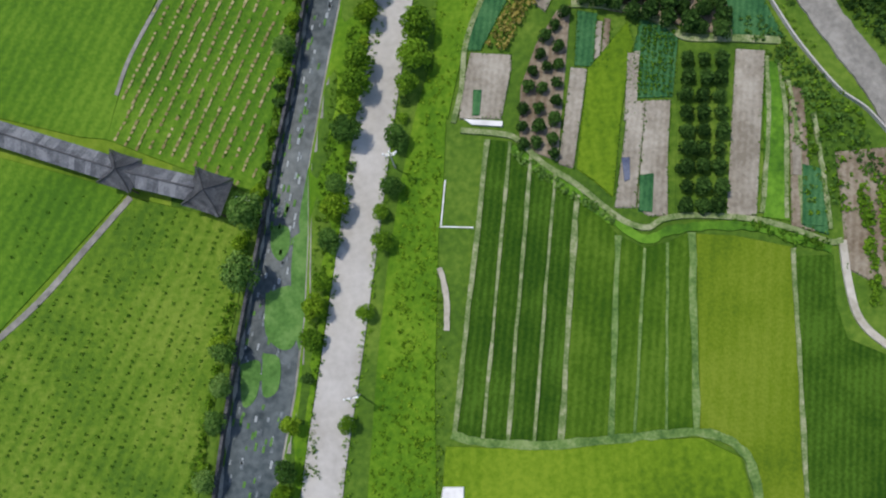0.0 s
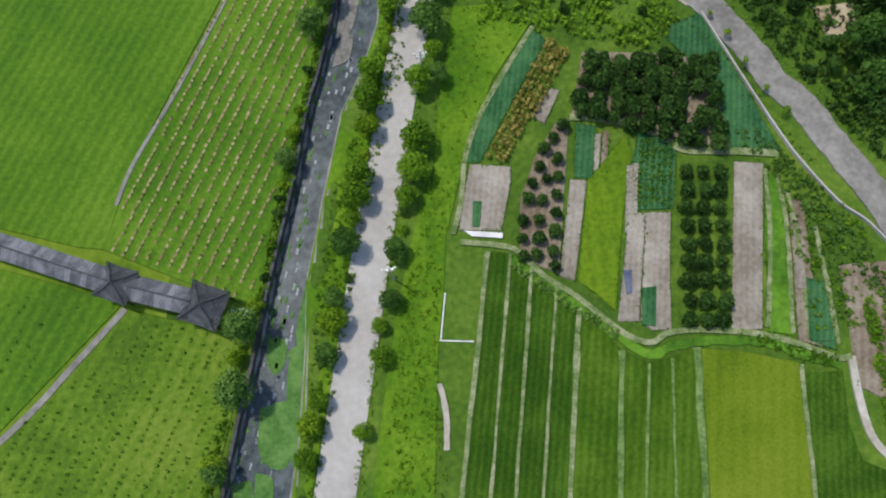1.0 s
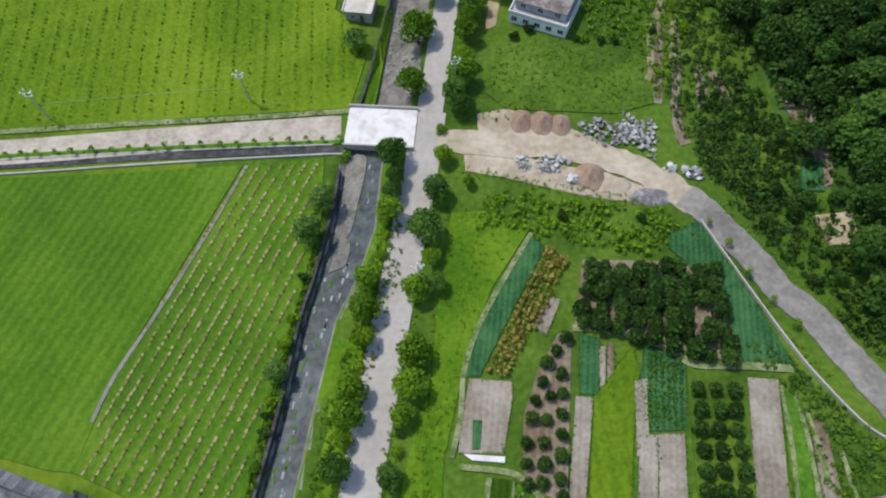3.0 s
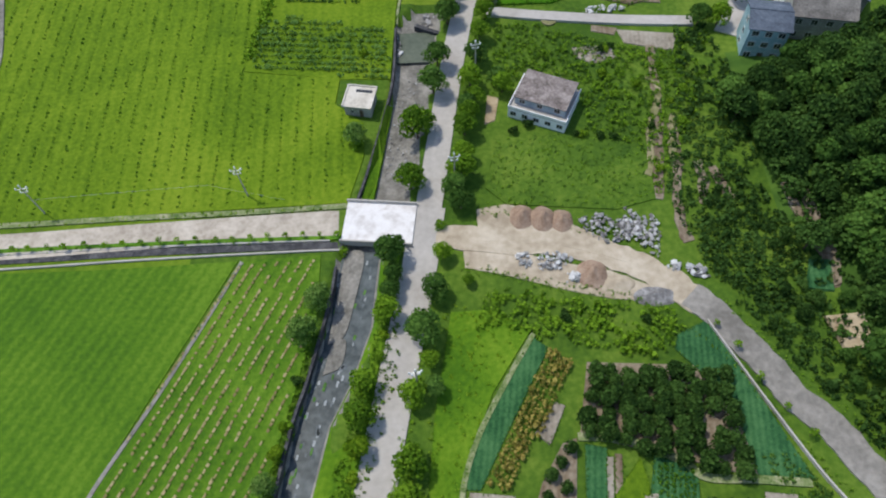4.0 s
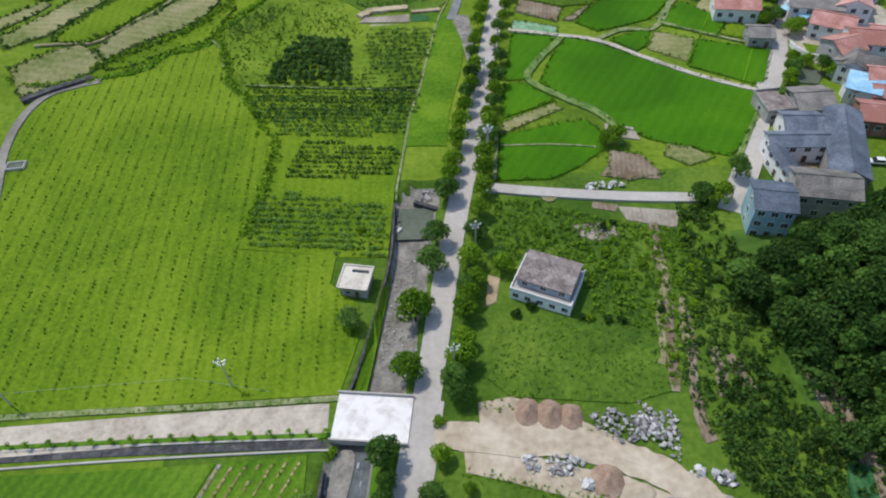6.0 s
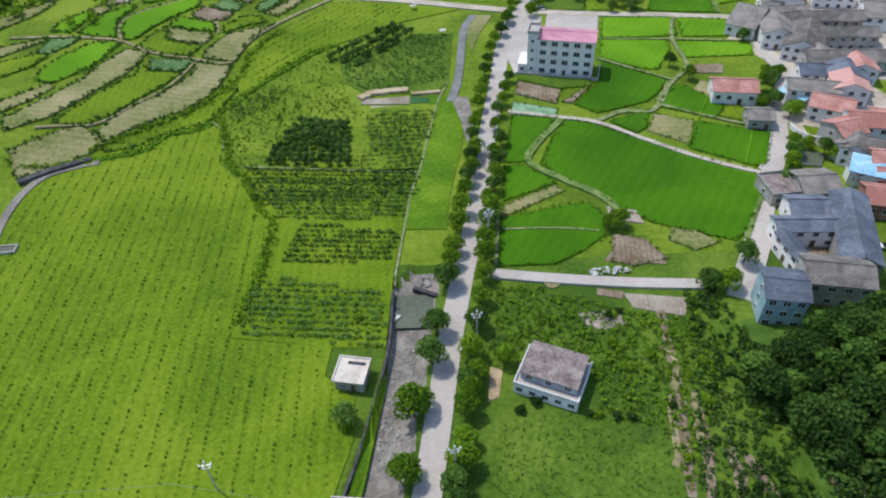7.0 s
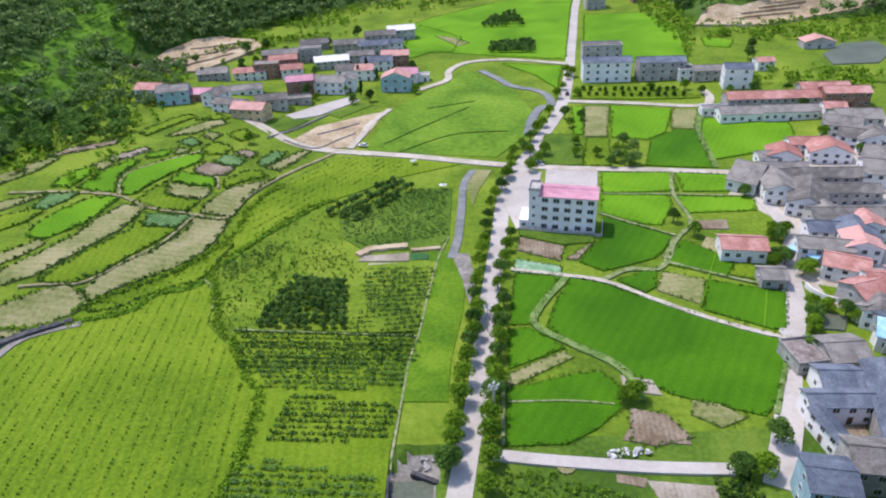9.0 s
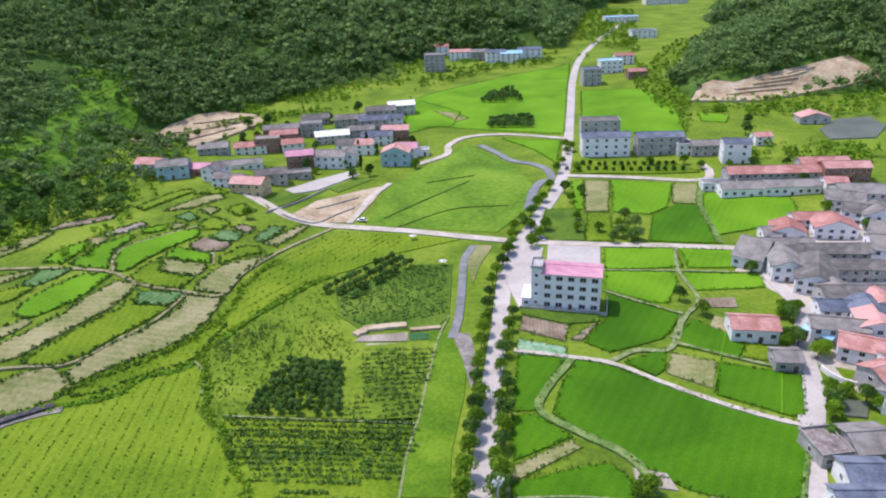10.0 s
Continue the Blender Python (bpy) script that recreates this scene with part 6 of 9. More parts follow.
stand("scrub", at_random([(50.7, 81.4), (59.0, 67.6), (65.9, 56.0), (72.8, 47.3), (78.1, 55.1), (68.2, 65.3), (64.5, 79.0), (63.5, 98.8), (59.7, 111.8), (50.3, 109.6), (46.3, 92.2)], 0.9), 1.5, LEAF_DARK, "dark green scrub between track and wood", "scrub", sprays=9)
stand("scrub", at_random([(53.4, 50.4), (58.3, 47.3), (67.2, 36.9), (70.9, 28.2), (68.6, 20.2), (55.4, 20.5), (54.7, 32.0)], 0.35), 1.0, LEAF_MID, "rough green scrub beside the gardens", "scrub", sprays=9)
stand("undergrowth", at_random([(104, 10), (104, 60), (112, 120), (104, 142), (200, 150), (200, -30), (110, -30)], 0.06), 7.0, LEAF_DARK, "dark woodland on the slope", "woodland", sprays=40, leaf=0.3, tall=1.2)
# Same darkened leaf colour, cloud shade included.
stand("undergrowth", at_random(WOOD, 0.3), 2.0, LEAF_DARK, "shade-darkened undergrowth below the trees", "scrub", sprays=8)

for x, y in in_rows([(56.6, 94.6), (59.2, 100.8), (78.1, 96.5), (70.1, 51.3), (65.7, 62.7), (60.0, 77.4)], 0.3, 5.0, 5.0, 1.3, 0.7).tolist():
    if not any(inside(np.array([(x, y)]), c)[0] for c in CLEARINGS):
        plant("forest", x, y, 0.42 if x < 72 else 0.7)

stand("scrub", at_random([(47.2, 55.3), (55.6, 42.8), (62.0, 33.1), (68.7, 23.3), (69.2, 27.6), (64.3, 37.0), (53.0, 55.1)], 1.2), 0.9, LEAF_GROVE, "dark weeds between garden wall and track", "scrub", sprays=8)

# the wooded hills
CLEARING = [(-180.8, 460.2), (-173.3, 508.6), (-161.3, 530.8), (-145.9, 544.7), (-121.8, 535.1), (-111.7, 515.5), (-124.1, 490.0), (-150.5, 445.2)]
QUARRY = [(171.9, 510.3), (185.5, 535.0), (209.1, 531.1), (253.1, 543.2), (299.7, 556.9), (305.8, 544.9), (311.4, 532.2), (259.1, 520.2), (212.9, 502.6)]
SLOPE = [(-229.1, 477.8), (-240.4, 537.2), (-210.9, 556.2), (-190.0, 510.4), (-187.6, 461.0), (-182.6, 409.7), (-189.9, 375.2), (-199.2, 349.9), (-230.6, 408.3), (-206.9, 423.6)]
patch("hill_meadow", SLOPE, WEEDS, "bright terraced grass on the hillside", "meadow", lift=0.8, step=5)
patch("clearing", CLEARING, CLAY, "bare tan earth cleared on the hillside", "clearing", lift=1.2, step=5)
patch("quarry", QUARRY, CLAY, "stepped tan earth cut into the hillside", "quarry", lift=1.5, step=5)
for line in ([(201.0, 519.1), (221.5, 522.3), (241.4, 523.8)], [(207.0, 524.9), (231.3, 527.5), (247.3, 528.9)], [(220.1, 528.9), (240.5, 531.4), (252.9, 533.2)], [(233.1, 532.6), (249.8, 535.2), (261.0, 538.6)], [(246.5, 536.9), (260.0, 540.7), (269.2, 543.6)]):
    ribbon("bench", line, 2.5, CLAY, "earth step of the hillside cut", "bench", lift=2.4, height=2.5)


def hill_wood():
    spots = []
    for x0, x1, y0, y1, gap in ((-330, 160, 230, 640, 6.0), (-500, -330, 230, 640, 9), (-400, 260, 640, 1000, 9.5), (-500, 420, 1000, 1500, 15), (160, 420, 480, 760, 6.5), (260, 700, 760, 1500, 14), (420, 700, 480, 760, 10)):
        gx, gy = np.meshgrid(np.arange(x0, x1, gap), np.arange(y0, y1, gap))
        p = np.stack([gx.ravel(), gy.ravel()], 1) + rng.uniform(-gap * 0.45, gap * 0.45, (gx.size, 2))
        spots += [(x, y, gap) for x, y in p]
    out = []
    for x, y, gap in spots:
        d = max(left_hills(x, y), right_hills(x, y))
        if d < 3 or (d < 40 and noise.noise((x * 0.025, y * 0.025, 3)) > 0.22) or noise.noise((x * 0.018, y * 0.018, 8)) > 0.55:
            continue
        out.append((x, y, gap))
    q = np.array(out)
    q = q[~inside(q[:, :2], CLEARING) & ~inside(q[:, :2], QUARRY) & ~(inside(q[:, :2], SLOPE) & (rng.random(len(q)) < 0.6))]
    n, sprays = len(q), 44
    variants = []
    for _ in range(10):
        lobes = [(rng.uniform(-0.4, 0.4), rng.uniform(-0.4, 0.4), rng.uniform(0.55, 1.0), rng.uniform(0.3, 0.5), rng.uniform(0.3, 0.5)) for _ in range(5)]
        variants.append(leaves_on(lobes, sprays, 0.36)[0])
    base = np.stack(variants)[rng.integers(0, 10, n)]
    s = (q[:, 2] * rng.uniform(0.8, 1.35, n))[:, None, None]
    z = np.array([surface(x, y) for x, y in q[:, :2]])
    v = base * s + np.concatenate([q[:, :2], z[:, None]], 1)[:, None, :]
    f = np.arange(n * sprays * 4).reshape(-1, 4)
    tagged(new("hill_wood", fast_mesh("hill_wood", v.reshape(-1, 3), f, LEAF_FOREST_HAZED)), "dense green woodland covering the hills", "woodland", kind="stuff")


hill_wood()
for outline in ([(-224.3, 416.8), (-211.8, 428.3), (-189.7, 402.9), (-188.8, 372.8), (-193.4, 355.9)], [(-345.3, 718.9), (-328.7, 739.7), (-262.4, 654.2), (-209.3, 567.4), (-185.0, 480.0), (-207.8, 471.2), (-243.5, 537.1)]):
    stand("bush_rows", in_rows(outline, 1.2, 3.6, 1.4, 0.3, 0.85), 1.8, LEAF_MID, "terraced rows of green bushes on the hillside", "bushes", sprays=10, leaf=0.45)
stand("woodland", at_random([(-192.1, 353.1), (-186.0, 366.9), (-169.5, 381.3), (-145.3, 372.1), (-135.9, 355.0), (-141.0, 340.5), (-168.1, 331.8), (-180.3, 329.5)], 0.045), 6.5, LEAF_GROVE, "dense dark trees below the hill", "woodland", sprays=70, leaf=0.2, tall=1.2)
stand("woodland", at_random([(-211.8, 428.3), (-187.4, 488.7), (-152.0, 476.4), (-134.1, 415.2), (-141.4, 379.4), (-177.0, 385.4), (-192.4, 408.0)], 0.03), 5.5, LEAF_FOREST_HAZED, "green trees and bushes on the slope", "woodland", sprays=60, leaf=0.22, tall=1.2)
stand("woodland", at_random([(-184.2, 494.4), (-171.5, 499.9), (-181.6, 571.9), (-119.3, 575.5), (-28.7, 620.9), (-13.6, 685.3), (-115.3, 646.8), (-199.8, 590.2), (-214.2, 532.0)], 0.02), 4.5, LEAF_FOREST_HAZED, "slim young trees on the lower slope", "woodland", sprays=50, leaf=0.22, tall=1.7)
hill_foot = [(x, y) for x, y in rng.uniform((-200, 300), (150, 730), (5500, 2)).tolist() if -45 < left_hills(x, y) < 6 and noise.noise((x * 0.03, y * 0.03, 5)) > -0.15]
hill_foot = [q for q in hill_foot if not inside(np.array([q]), CLEARING)[0]]
stand("thicket", np.array(hill_foot), 3.4, LEAF_MID, "green thicket along the foot of the hills", "thicket", sprays=16, leaf=0.42, tall=1.1)
stand("thicket", np.array([(x, y) for x, y in rng.uniform((150, 470), (420, 760), (2200, 2)).tolist() if -30 < right_hills(x, y) < 6]), 3.2, LEAF_MID, "green thicket along the foot of the hills", "thicket", sprays=16, leaf=0.42, tall=1.1)


def along_edges(outlines, gap, spread):
    """Places strung along the edges of plots."""
    out = []
    for poly in outlines:
        for a, b in zip(poly, poly[1:] + poly[:1]):
            n = max(1, int(math.dist(a, b) / gap))
            out += [(a[0] + (b[0] - a[0]) * i / n + rng.normal(0, spread), a[1] + (b[1] - a[1]) * i / n + rng.normal(0, spread)) for i in range(n)]
    return np.array(out)


stand("bank_plants", along_edges(TERRACES, 0.7, 0.5), 1.25, LEAF_GROVE, "weeds on the banks between the terraces", "weeds", sprays=8, leaf=0.5, lift=0.1)
stand("bank_plants", along_edges(GARDENS, 0.6, 0.14), 0.38, LEAF_SEED, "weeds round the garden beds", "weeds", sprays=6, leaf=0.5, lift=0.15)
stand("bank_plants", along_edges(PADDIES, 0.8, 0.35), 0.9, LEAF_SEED, "weeds on the paddy banks", "weeds", sprays=6, leaf=0.5, lift=0.2)


def along_line(pts, gap, spread):
    """Places strung along a line."""
    line = smooth_line(pts)
    out = []
    for a, b in zip(line, line[1:]):
        n = max(1, int(math.dist(a, b) / gap))
        out += [(a[0] + (b[0] - a[0]) * i / n + rng.normal(0, spread), a[1] + (b[1] - a[1]) * i / n + rng.normal(0, spread)) for i in range(n)]
    return np.array(out)


for line in ([(-120.9, 212.3), (-102.8, 216.6), (-94.6, 218.5), (-88.2, 221.5), (-84.6, 228.1), (-74.7, 232.0), (-71.9, 236.1), (-68.7, 245.0), (-62.8, 256.3), (-55.9, 266.7), (-45.0, 281.7), (-37.7, 287.5)], [(-69.4, 235.9), (-64.3, 221.9), (-60.2, 210.6), (-54.7, 202.6), (-48.3, 190.3)] + [(-43.2, 180.9), (-43.7, 163.3), (-45.5, 147.9)], [(-105.0, 221.4), (-93.6, 231.0), (-77.3, 245.2), (-69.6, 261.4), (-67.2, 283.0), (-58.8, 301.6)]):
    stand("hedge", along_line(line, 0.35, 0.8), 1.5, LEAF_MID, "overgrown hedge along a field bank", "hedge", sprays=9, leaf=0.42)
stand("bank_weeds", along_line([(-44.9, -23), (-41.9, -6), (-39.3, 8), (-36.9, 18), (-33.8, 31), (-30.7, 47), (-28.0, 62), (-24.7, 79)], 0.35, 0.45), 1.1, LEAF_MID, "green weeds hanging over the river wall", "weeds", sprays=8)
stand("verge_plants", along_line([(-20.8, 98.1), (-42.1, 98.4), (-63.4, 98.2), (-84.8, 97.9), (-116.8, 97.2)], 1.2, 0.3), 0.7, LEAF_MID, "small plants on the lane verge", "weeds", sprays=6)
stand("verge_plants", along_line([(-20.2, 105.7), (-43.2, 105.1), (-65.2, 104.7), (-87.2, 104.2), (-120.2, 103.4)], 0.9, 0.35), 0.6, LEAF_LIME, "dry grass tufts on the lane verge", "weeds", sprays=6)
for x, y in along_line([(-21.9, 98.7), (-42.1, 98.8), (-63.5, 98.5), (-84.9, 98.1), (-101.0, 98.0)], 5.0, 0.15).tolist():
    plant("sapling", x, y)

for outline in ([(164.0, 488.1), (193.1, 490.7), (235.7, 489.2), (288.8, 488.8), (270.2, 458.8), (213.6, 458.9), (185.2, 480.3), (166.0, 476.0)], [(167.9, 408.7), (196.0, 411.2), (235.0, 402.3), (220.4, 378.8), (200.6, 377.1), (172.6, 375.9), (158.6, 384.4)], [(182.3, 685.0), (174.6, 609.0), (172.9, 510.0), (142.8, 434.6), (159.6, 509.4), (152.9, 564.5)], [(149.3, 802.5), (164.3, 738.7), (191.1, 697.9), (273.9, 1013.2), (216.7, 1029.7)], [(-19.1, 527.2), (-10.1, 596.5), (47.3, 651.7), (115.7, 682.0), (117.1, 704.4), (44.8, 683.3), (-8.2, 639.4)], [(-174.1, 447.8), (-155.1, 485.7), (-108.7, 519.4), (-79.6, 529.6), (-49.3, 540.3), (-82.0, 545.9), (-116.0, 535.7), (-159.5, 499.5)]):
    stand("thicket", at_random(outline, 0.03), 4.2, LEAF_MID, "green bushes and hedges up the valley", "thicket", sprays=26, leaf=0.3, tall=1.1)
plant_all("forest", [(-171.4, 454.8), (-157.0, 446.8), (-141.5, 444.6), (-126.2, 431.3), (-123.9, 457.1), (-114.0, 464.2), (-105.0, 485.0), (-93.1, 497.2), (-67.5, 448.4), (-57.5, 474.5), (-45.2, 493.5), (-67.7, 512.4), (-28.5, 521.5), (-11.7, 448.2), (-65.8, 407.5), (-32.5, 398.1), (-40.8, 394.6)], 0.7, "village trees")
plant_all("road", [(126.8, 393.1), (110.3, 395.5), (137.9, 411.7), (144.9, 381.3), (155.4, 379.8), (131.7, 383.1), (158.6, 319.3), (163.9, 301.0), (166.7, 353.1), (171.0, 377.6), (72.0, 391.4), (67.3, 358.2)], 0.9, "village trees")
stand("verge_plants", along_line([(48.1, 82.5), (52.8, 76.1), (56.9, 69.5)] + [(64.1, 60.7), (69.2, 51.3)], 0.5, 0.4), 0.6, LEAF_MID, "weeds along the unpaved track", "weeds", sprays=6)
stand("verge_plants", along_line([(39.9, 78.5), (45.3, 72.6), (49.4, 66.6)] + [(54.7, 56.3), (60.4, 48.7)], 0.5, 0.4), 0.6, LEAF_MID, "weeds along the unpaved track", "weeds", sprays=6)
stand("verge_plants", along_edges([[(5.3, 104.0), (11.3, 105.0), (21.7, 101.4), (30.5, 97.3), (36.3, 95.3)], [(2.1, 91.0), (10.1, 88.8), (19.7, 85.7), (29.0, 83.0), (37.5, 82.3)]], 0.5, 0.5), 0.6, LEAF_MID, "weeds at the edge of the yard", "weeds", sprays=6)
stand("verge_plants", along_line([(-30.6, -60), (-27.4, -23), (-24.2, -2), (-21.4, 18), (-19, 35), (-15.8, 56), (-12.9, 72), (-9.8, 90)], 0.5, 0.35), 0.6, LEAF_MID, "weeds along the road edge", "weeds", sprays=6)
stand("verge_plants", along_line([(-24, -60), (-20.6, -23), (-17.4, -2), (-14.6, 18), (-12.2, 35), (-9, 56), (-6.1, 72), (-2.9, 90)], 0.4, 0.45), 0.65, LEAF_MID, "weeds along the road edge", "weeds", sprays=6)
stand("scrub", at_random([(53.4, 152.8), (60.2, 153.8), (62.4, 138.5), (66.6, 134.9), (60.8, 128.0), (51.4, 130.7), (52.0, 144.0)], 0.6), 1.5, LEAF_DARK, "dark bushes beside the blue house", "scrub", sprays=10)
stand("scrub", at_random([(53.4, 152.8), (60.2, 153.8), (62.4, 138.5), (66.6, 134.9), (60.8, 128.0), (51.4, 130.7), (52.0, 144.0)], 0.3), 1.2, LEAF_MID, "green bushes beside the blue house", "scrub", sprays=10)
RIVER_AREA = [(l + 0.5, y) for y, l in zip(RIVER_Y[:11], RIVER_LEFT[:11])] + [(r - 2.2, y) for y, r in zip(RIVER_Y[10::-1], RIVER_RIGHT[10::-1])]
# Pale scraps put ripple reflections into colour, along with froth.
GLINT_FOAM = material("foam", (0.10, 0.12, 0.13), (0.19, 0.22, 0.235), (0.32, 0.35, 0.36), 0.5, 2.5, rough=0.5, bump=0.2, per_island=0.5)
for mat, density, size, label in ((GLINT_FOAM, 0.28, 1.1, "pale ripples and foam on the stream"), (ALGAE, 0.16, 1.3, "floating green water weed on the stream")):
    slabs("water_weed", at_random(RIVER_AREA, density), along((-36, 10), (-28, 55)), size, 0.45, mat, label, "water weed", 0.6 if mat is GLINT_FOAM else 0.62)
plant_all("forest", [(69.0, 133.5), (73.0, 135.2), (77.0, 136.4), (81.4, 137.8), (85.8, 138.6), (90.3, 139.3), (65.6, 131.1), (69.7, 131.2), (74.2, 132.5), (78.8, 133.9), (83.2, 134.7), (87.6, 135.4), (62.8, 128.4), (65.9, 127.6)], 0.85)


# ---- buildings ----
WHITE_WALL = material("white_wall", (0.66, 0.66, 0.66), (0.77, 0.77, 0.77), (0.83, 0.83, 0.83), 0.3, 2.0, bump=0.1, per_object=0.15)
GREY_WALL = material("grey_wall", (0.26, 0.25, 0.24), (0.36, 0.35, 0.33), (0.48, 0.47, 0.45), 0.3, 2.0, bump=0.2, per_object=0.15)
BRICK_WALL = material("brick_wall", (0.20, 0.10, 0.07), (0.28, 0.15, 0.11), (0.38, 0.23, 0.18), 0.4, 3.0, bump=0.3)
OCHRE_WALL = material("ochre_wall", (0.42, 0.32, 0.17), (0.54, 0.42, 0.24), (0.62, 0.50, 0.31), 0.3, 2.0, bump=0.1)
BLUE_WALL = material("blue_wall", (0.22, 0.36, 0.40), (0.30, 0.45, 0.50), (0.40, 0.55, 0.60), 0.3, 2.0, bump=0.1)
PINK_ROOF = material("pink_roof", (0.34, 0.155, 0.125), (0.46, 0.235, 0.20), (0.57, 0.335, 0.295), 0.2, 1.5, rough=0.6, bump=0.2, per_object=0.3)
ROSE_ROOF = material("rose_roof", (0.44, 0.20, 0.27), (0.55, 0.27, 0.34), (0.62, 0.35, 0.41), 0.2, 1.5, rough=0.55, bump=0.15)
GREY_ROOF = material("grey_tile_roof", (0.12, 0.115, 0.105), (0.20, 0.19, 0.175), (0.29, 0.275, 0.25), 0.25, 2.5, bump=0.5, per_object=0.2)
SLATE_ROOF = material("slate_roof", (0.075, 0.092, 0.12), (0.115, 0.14, 0.178), (0.18, 0.21, 0.255), 0.2, 1.8, rough=0.6, bump=0.3, per_object=0.15)
BLUE_ROOF = material("blue_sheet_roof", (0.20, 0.42, 0.60), (0.30, 0.55, 0.72), (0.45, 0.68, 0.82), 0.3, 2.0, rough=0.5, bump=0.1)
GLASS = material("window_glass", (0.02, 0.025, 0.03), (0.035, 0.04, 0.045), (0.06, 0.065, 0.07), 0.5, 2.0, rough=0.12, bump=0, spec=0.5)
FRAME = material("window_frame", (0.55, 0.56, 0.56), (0.65, 0.66, 0.66), (0.72, 0.73, 0.73), 1.0, 4.0, rough=0.5, bump=0)
TIMBER = material("timber", (0.07, 0.05, 0.035), (0.12, 0.085, 0.06), (0.18, 0.13, 0.09), 0.8, 4.0, bump=0.3)
RUBBLE = material("rubble", (0.13, 0.11, 0.10), (0.24, 0.205, 0.19), (0.36, 0.32, 0.30), 0.5, 2.0, bump=0.9)
SAND = material("sand", (0.24, 0.16, 0.11), (0.33, 0.235, 0.17), (0.42, 0.32, 0.24), 0.3, 2.0, bump=0.4)
PALE_STONE = material("pale_stone", (0.30, 0.30, 0.29), (0.45, 0.45, 0.44), (0.62, 0.62, 0.61), 0.5, 2.0, bump=0.7, per_object=0.5)
GREY_STONE = material("grey_stone", (0.17, 0.165, 0.16), (0.29, 0.285, 0.28), (0.44, 0.43, 0.42), 0.5, 2.0, bump=0.7, per_object=0.5)
METAL = material("galvanised_metal", (0.45, 0.47, 0.48), (0.55, 0.57, 0.58), (0.65, 0.67, 0.68), 1.0, 4.0, rough=0.4, bump=0, metal=0.6)
CAR_WHITE = material("white_car_paint", (0.72, 0.72, 0.72), (0.78, 0.78, 0.78), (0.82, 0.82, 0.82), 1.0, 4.0, rough=0.25, bump=0, spec=0.5)
CAR_DARK = material("dark_car_paint", (0.04, 0.045, 0.06), (0.06, 0.065, 0.08), (0.09, 0.10, 0.12), 1.0, 4.0, rough=0.25, bump=0, spec=0.5)
TYRE = material("tyre", (0.015, 0.015, 0.015), (0.025, 0.025, 0.025), (0.04, 0.04, 0.04), 2.0, 8.0, bump=0.2)


def box(bm, x0, x1, y0, y1, z0, z1):
    v = [bm.verts.new(p) for p in ((x0, y0, z0), (x1, y0, z0), (x1, y1, z0), (x0, y1, z0), (x0, y0, z1), (x1, y0, z1), (x1, y1, z1), (x0, y1, z1))]
    for f in ((0, 3, 2, 1), (4, 5, 6, 7), (0, 1, 5, 4), (1, 2, 6, 5), (2, 3, 7, 6), (3, 0, 4, 7)):
        bm.faces.new([v[i] for i in f])


def boxed(name, dims, mat, parent=None, label=""):
    bm = bmesh.new()
    for d in dims:
        box(bm, *d)
    return part(name, bm, mat, parent, label)


def window_mesh():
    bm = bmesh.new()
    for d in ((-0.5, 0.5, -0.06, 0.03, -0.5, -0.44), (-0.5, 0.5, -0.06, 0.03, 0.44, 0.5), (-0.5, -0.45, -0.06, 0.03, -0.44, 0.44), (0.45, 0.5, -0.06, 0.03, -0.44, 0.44), (-0.02, 0.02, -0.05, 0.02, -0.44, 0.44)):
        box(bm, *d)
    frame_me = bpy.data.meshes.new("window_frame")
    bm.to_mesh(frame_me)
    frame_me.materials.append(FRAME)
    bm = bmesh.new()
    box(bm, -0.45, 0.45, -0.025, 0.02, -0.44, 0.44)
    pane_me = bpy.data.meshes.new("pane")
    bm.to_mesh(pane_me)
    pane_me.materials.append(GLASS)
    return frame_me, pane_me


FRAME_MESH, PANE_MESH = window_mesh()


def window(parent, m, w, h):
    o = new("window", FRAME_MESH)
    o.parent = parent
    o.matrix_basis = m @ Matrix.Diagonal((w, 1.3, h, 1))
    p = new("pane", PANE_MESH)
    p.parent = o


def roof_slab(bm, x0, x1, ya, za, yb, zb, t=0.18):
    """A sloping roof side from the eave (ya, za) to the ridge (yb, zb)."""
    v = [bm.verts.new(p) for p in ((x0, ya, za), (x1, ya, za), (x1, yb, zb), (x0, yb, zb), (x0, ya, za + t), (x1, ya, za + t), (x1, yb, zb + t), (x0, yb, zb + t))]
    for f in ((0, 3, 2, 1), (4, 5, 6, 7), (0, 1, 5, 4), (1, 2, 6, 5), (2, 3, 7, 6), (3, 0, 4, 7)):
        bm.faces.new([v[i] for i in f])


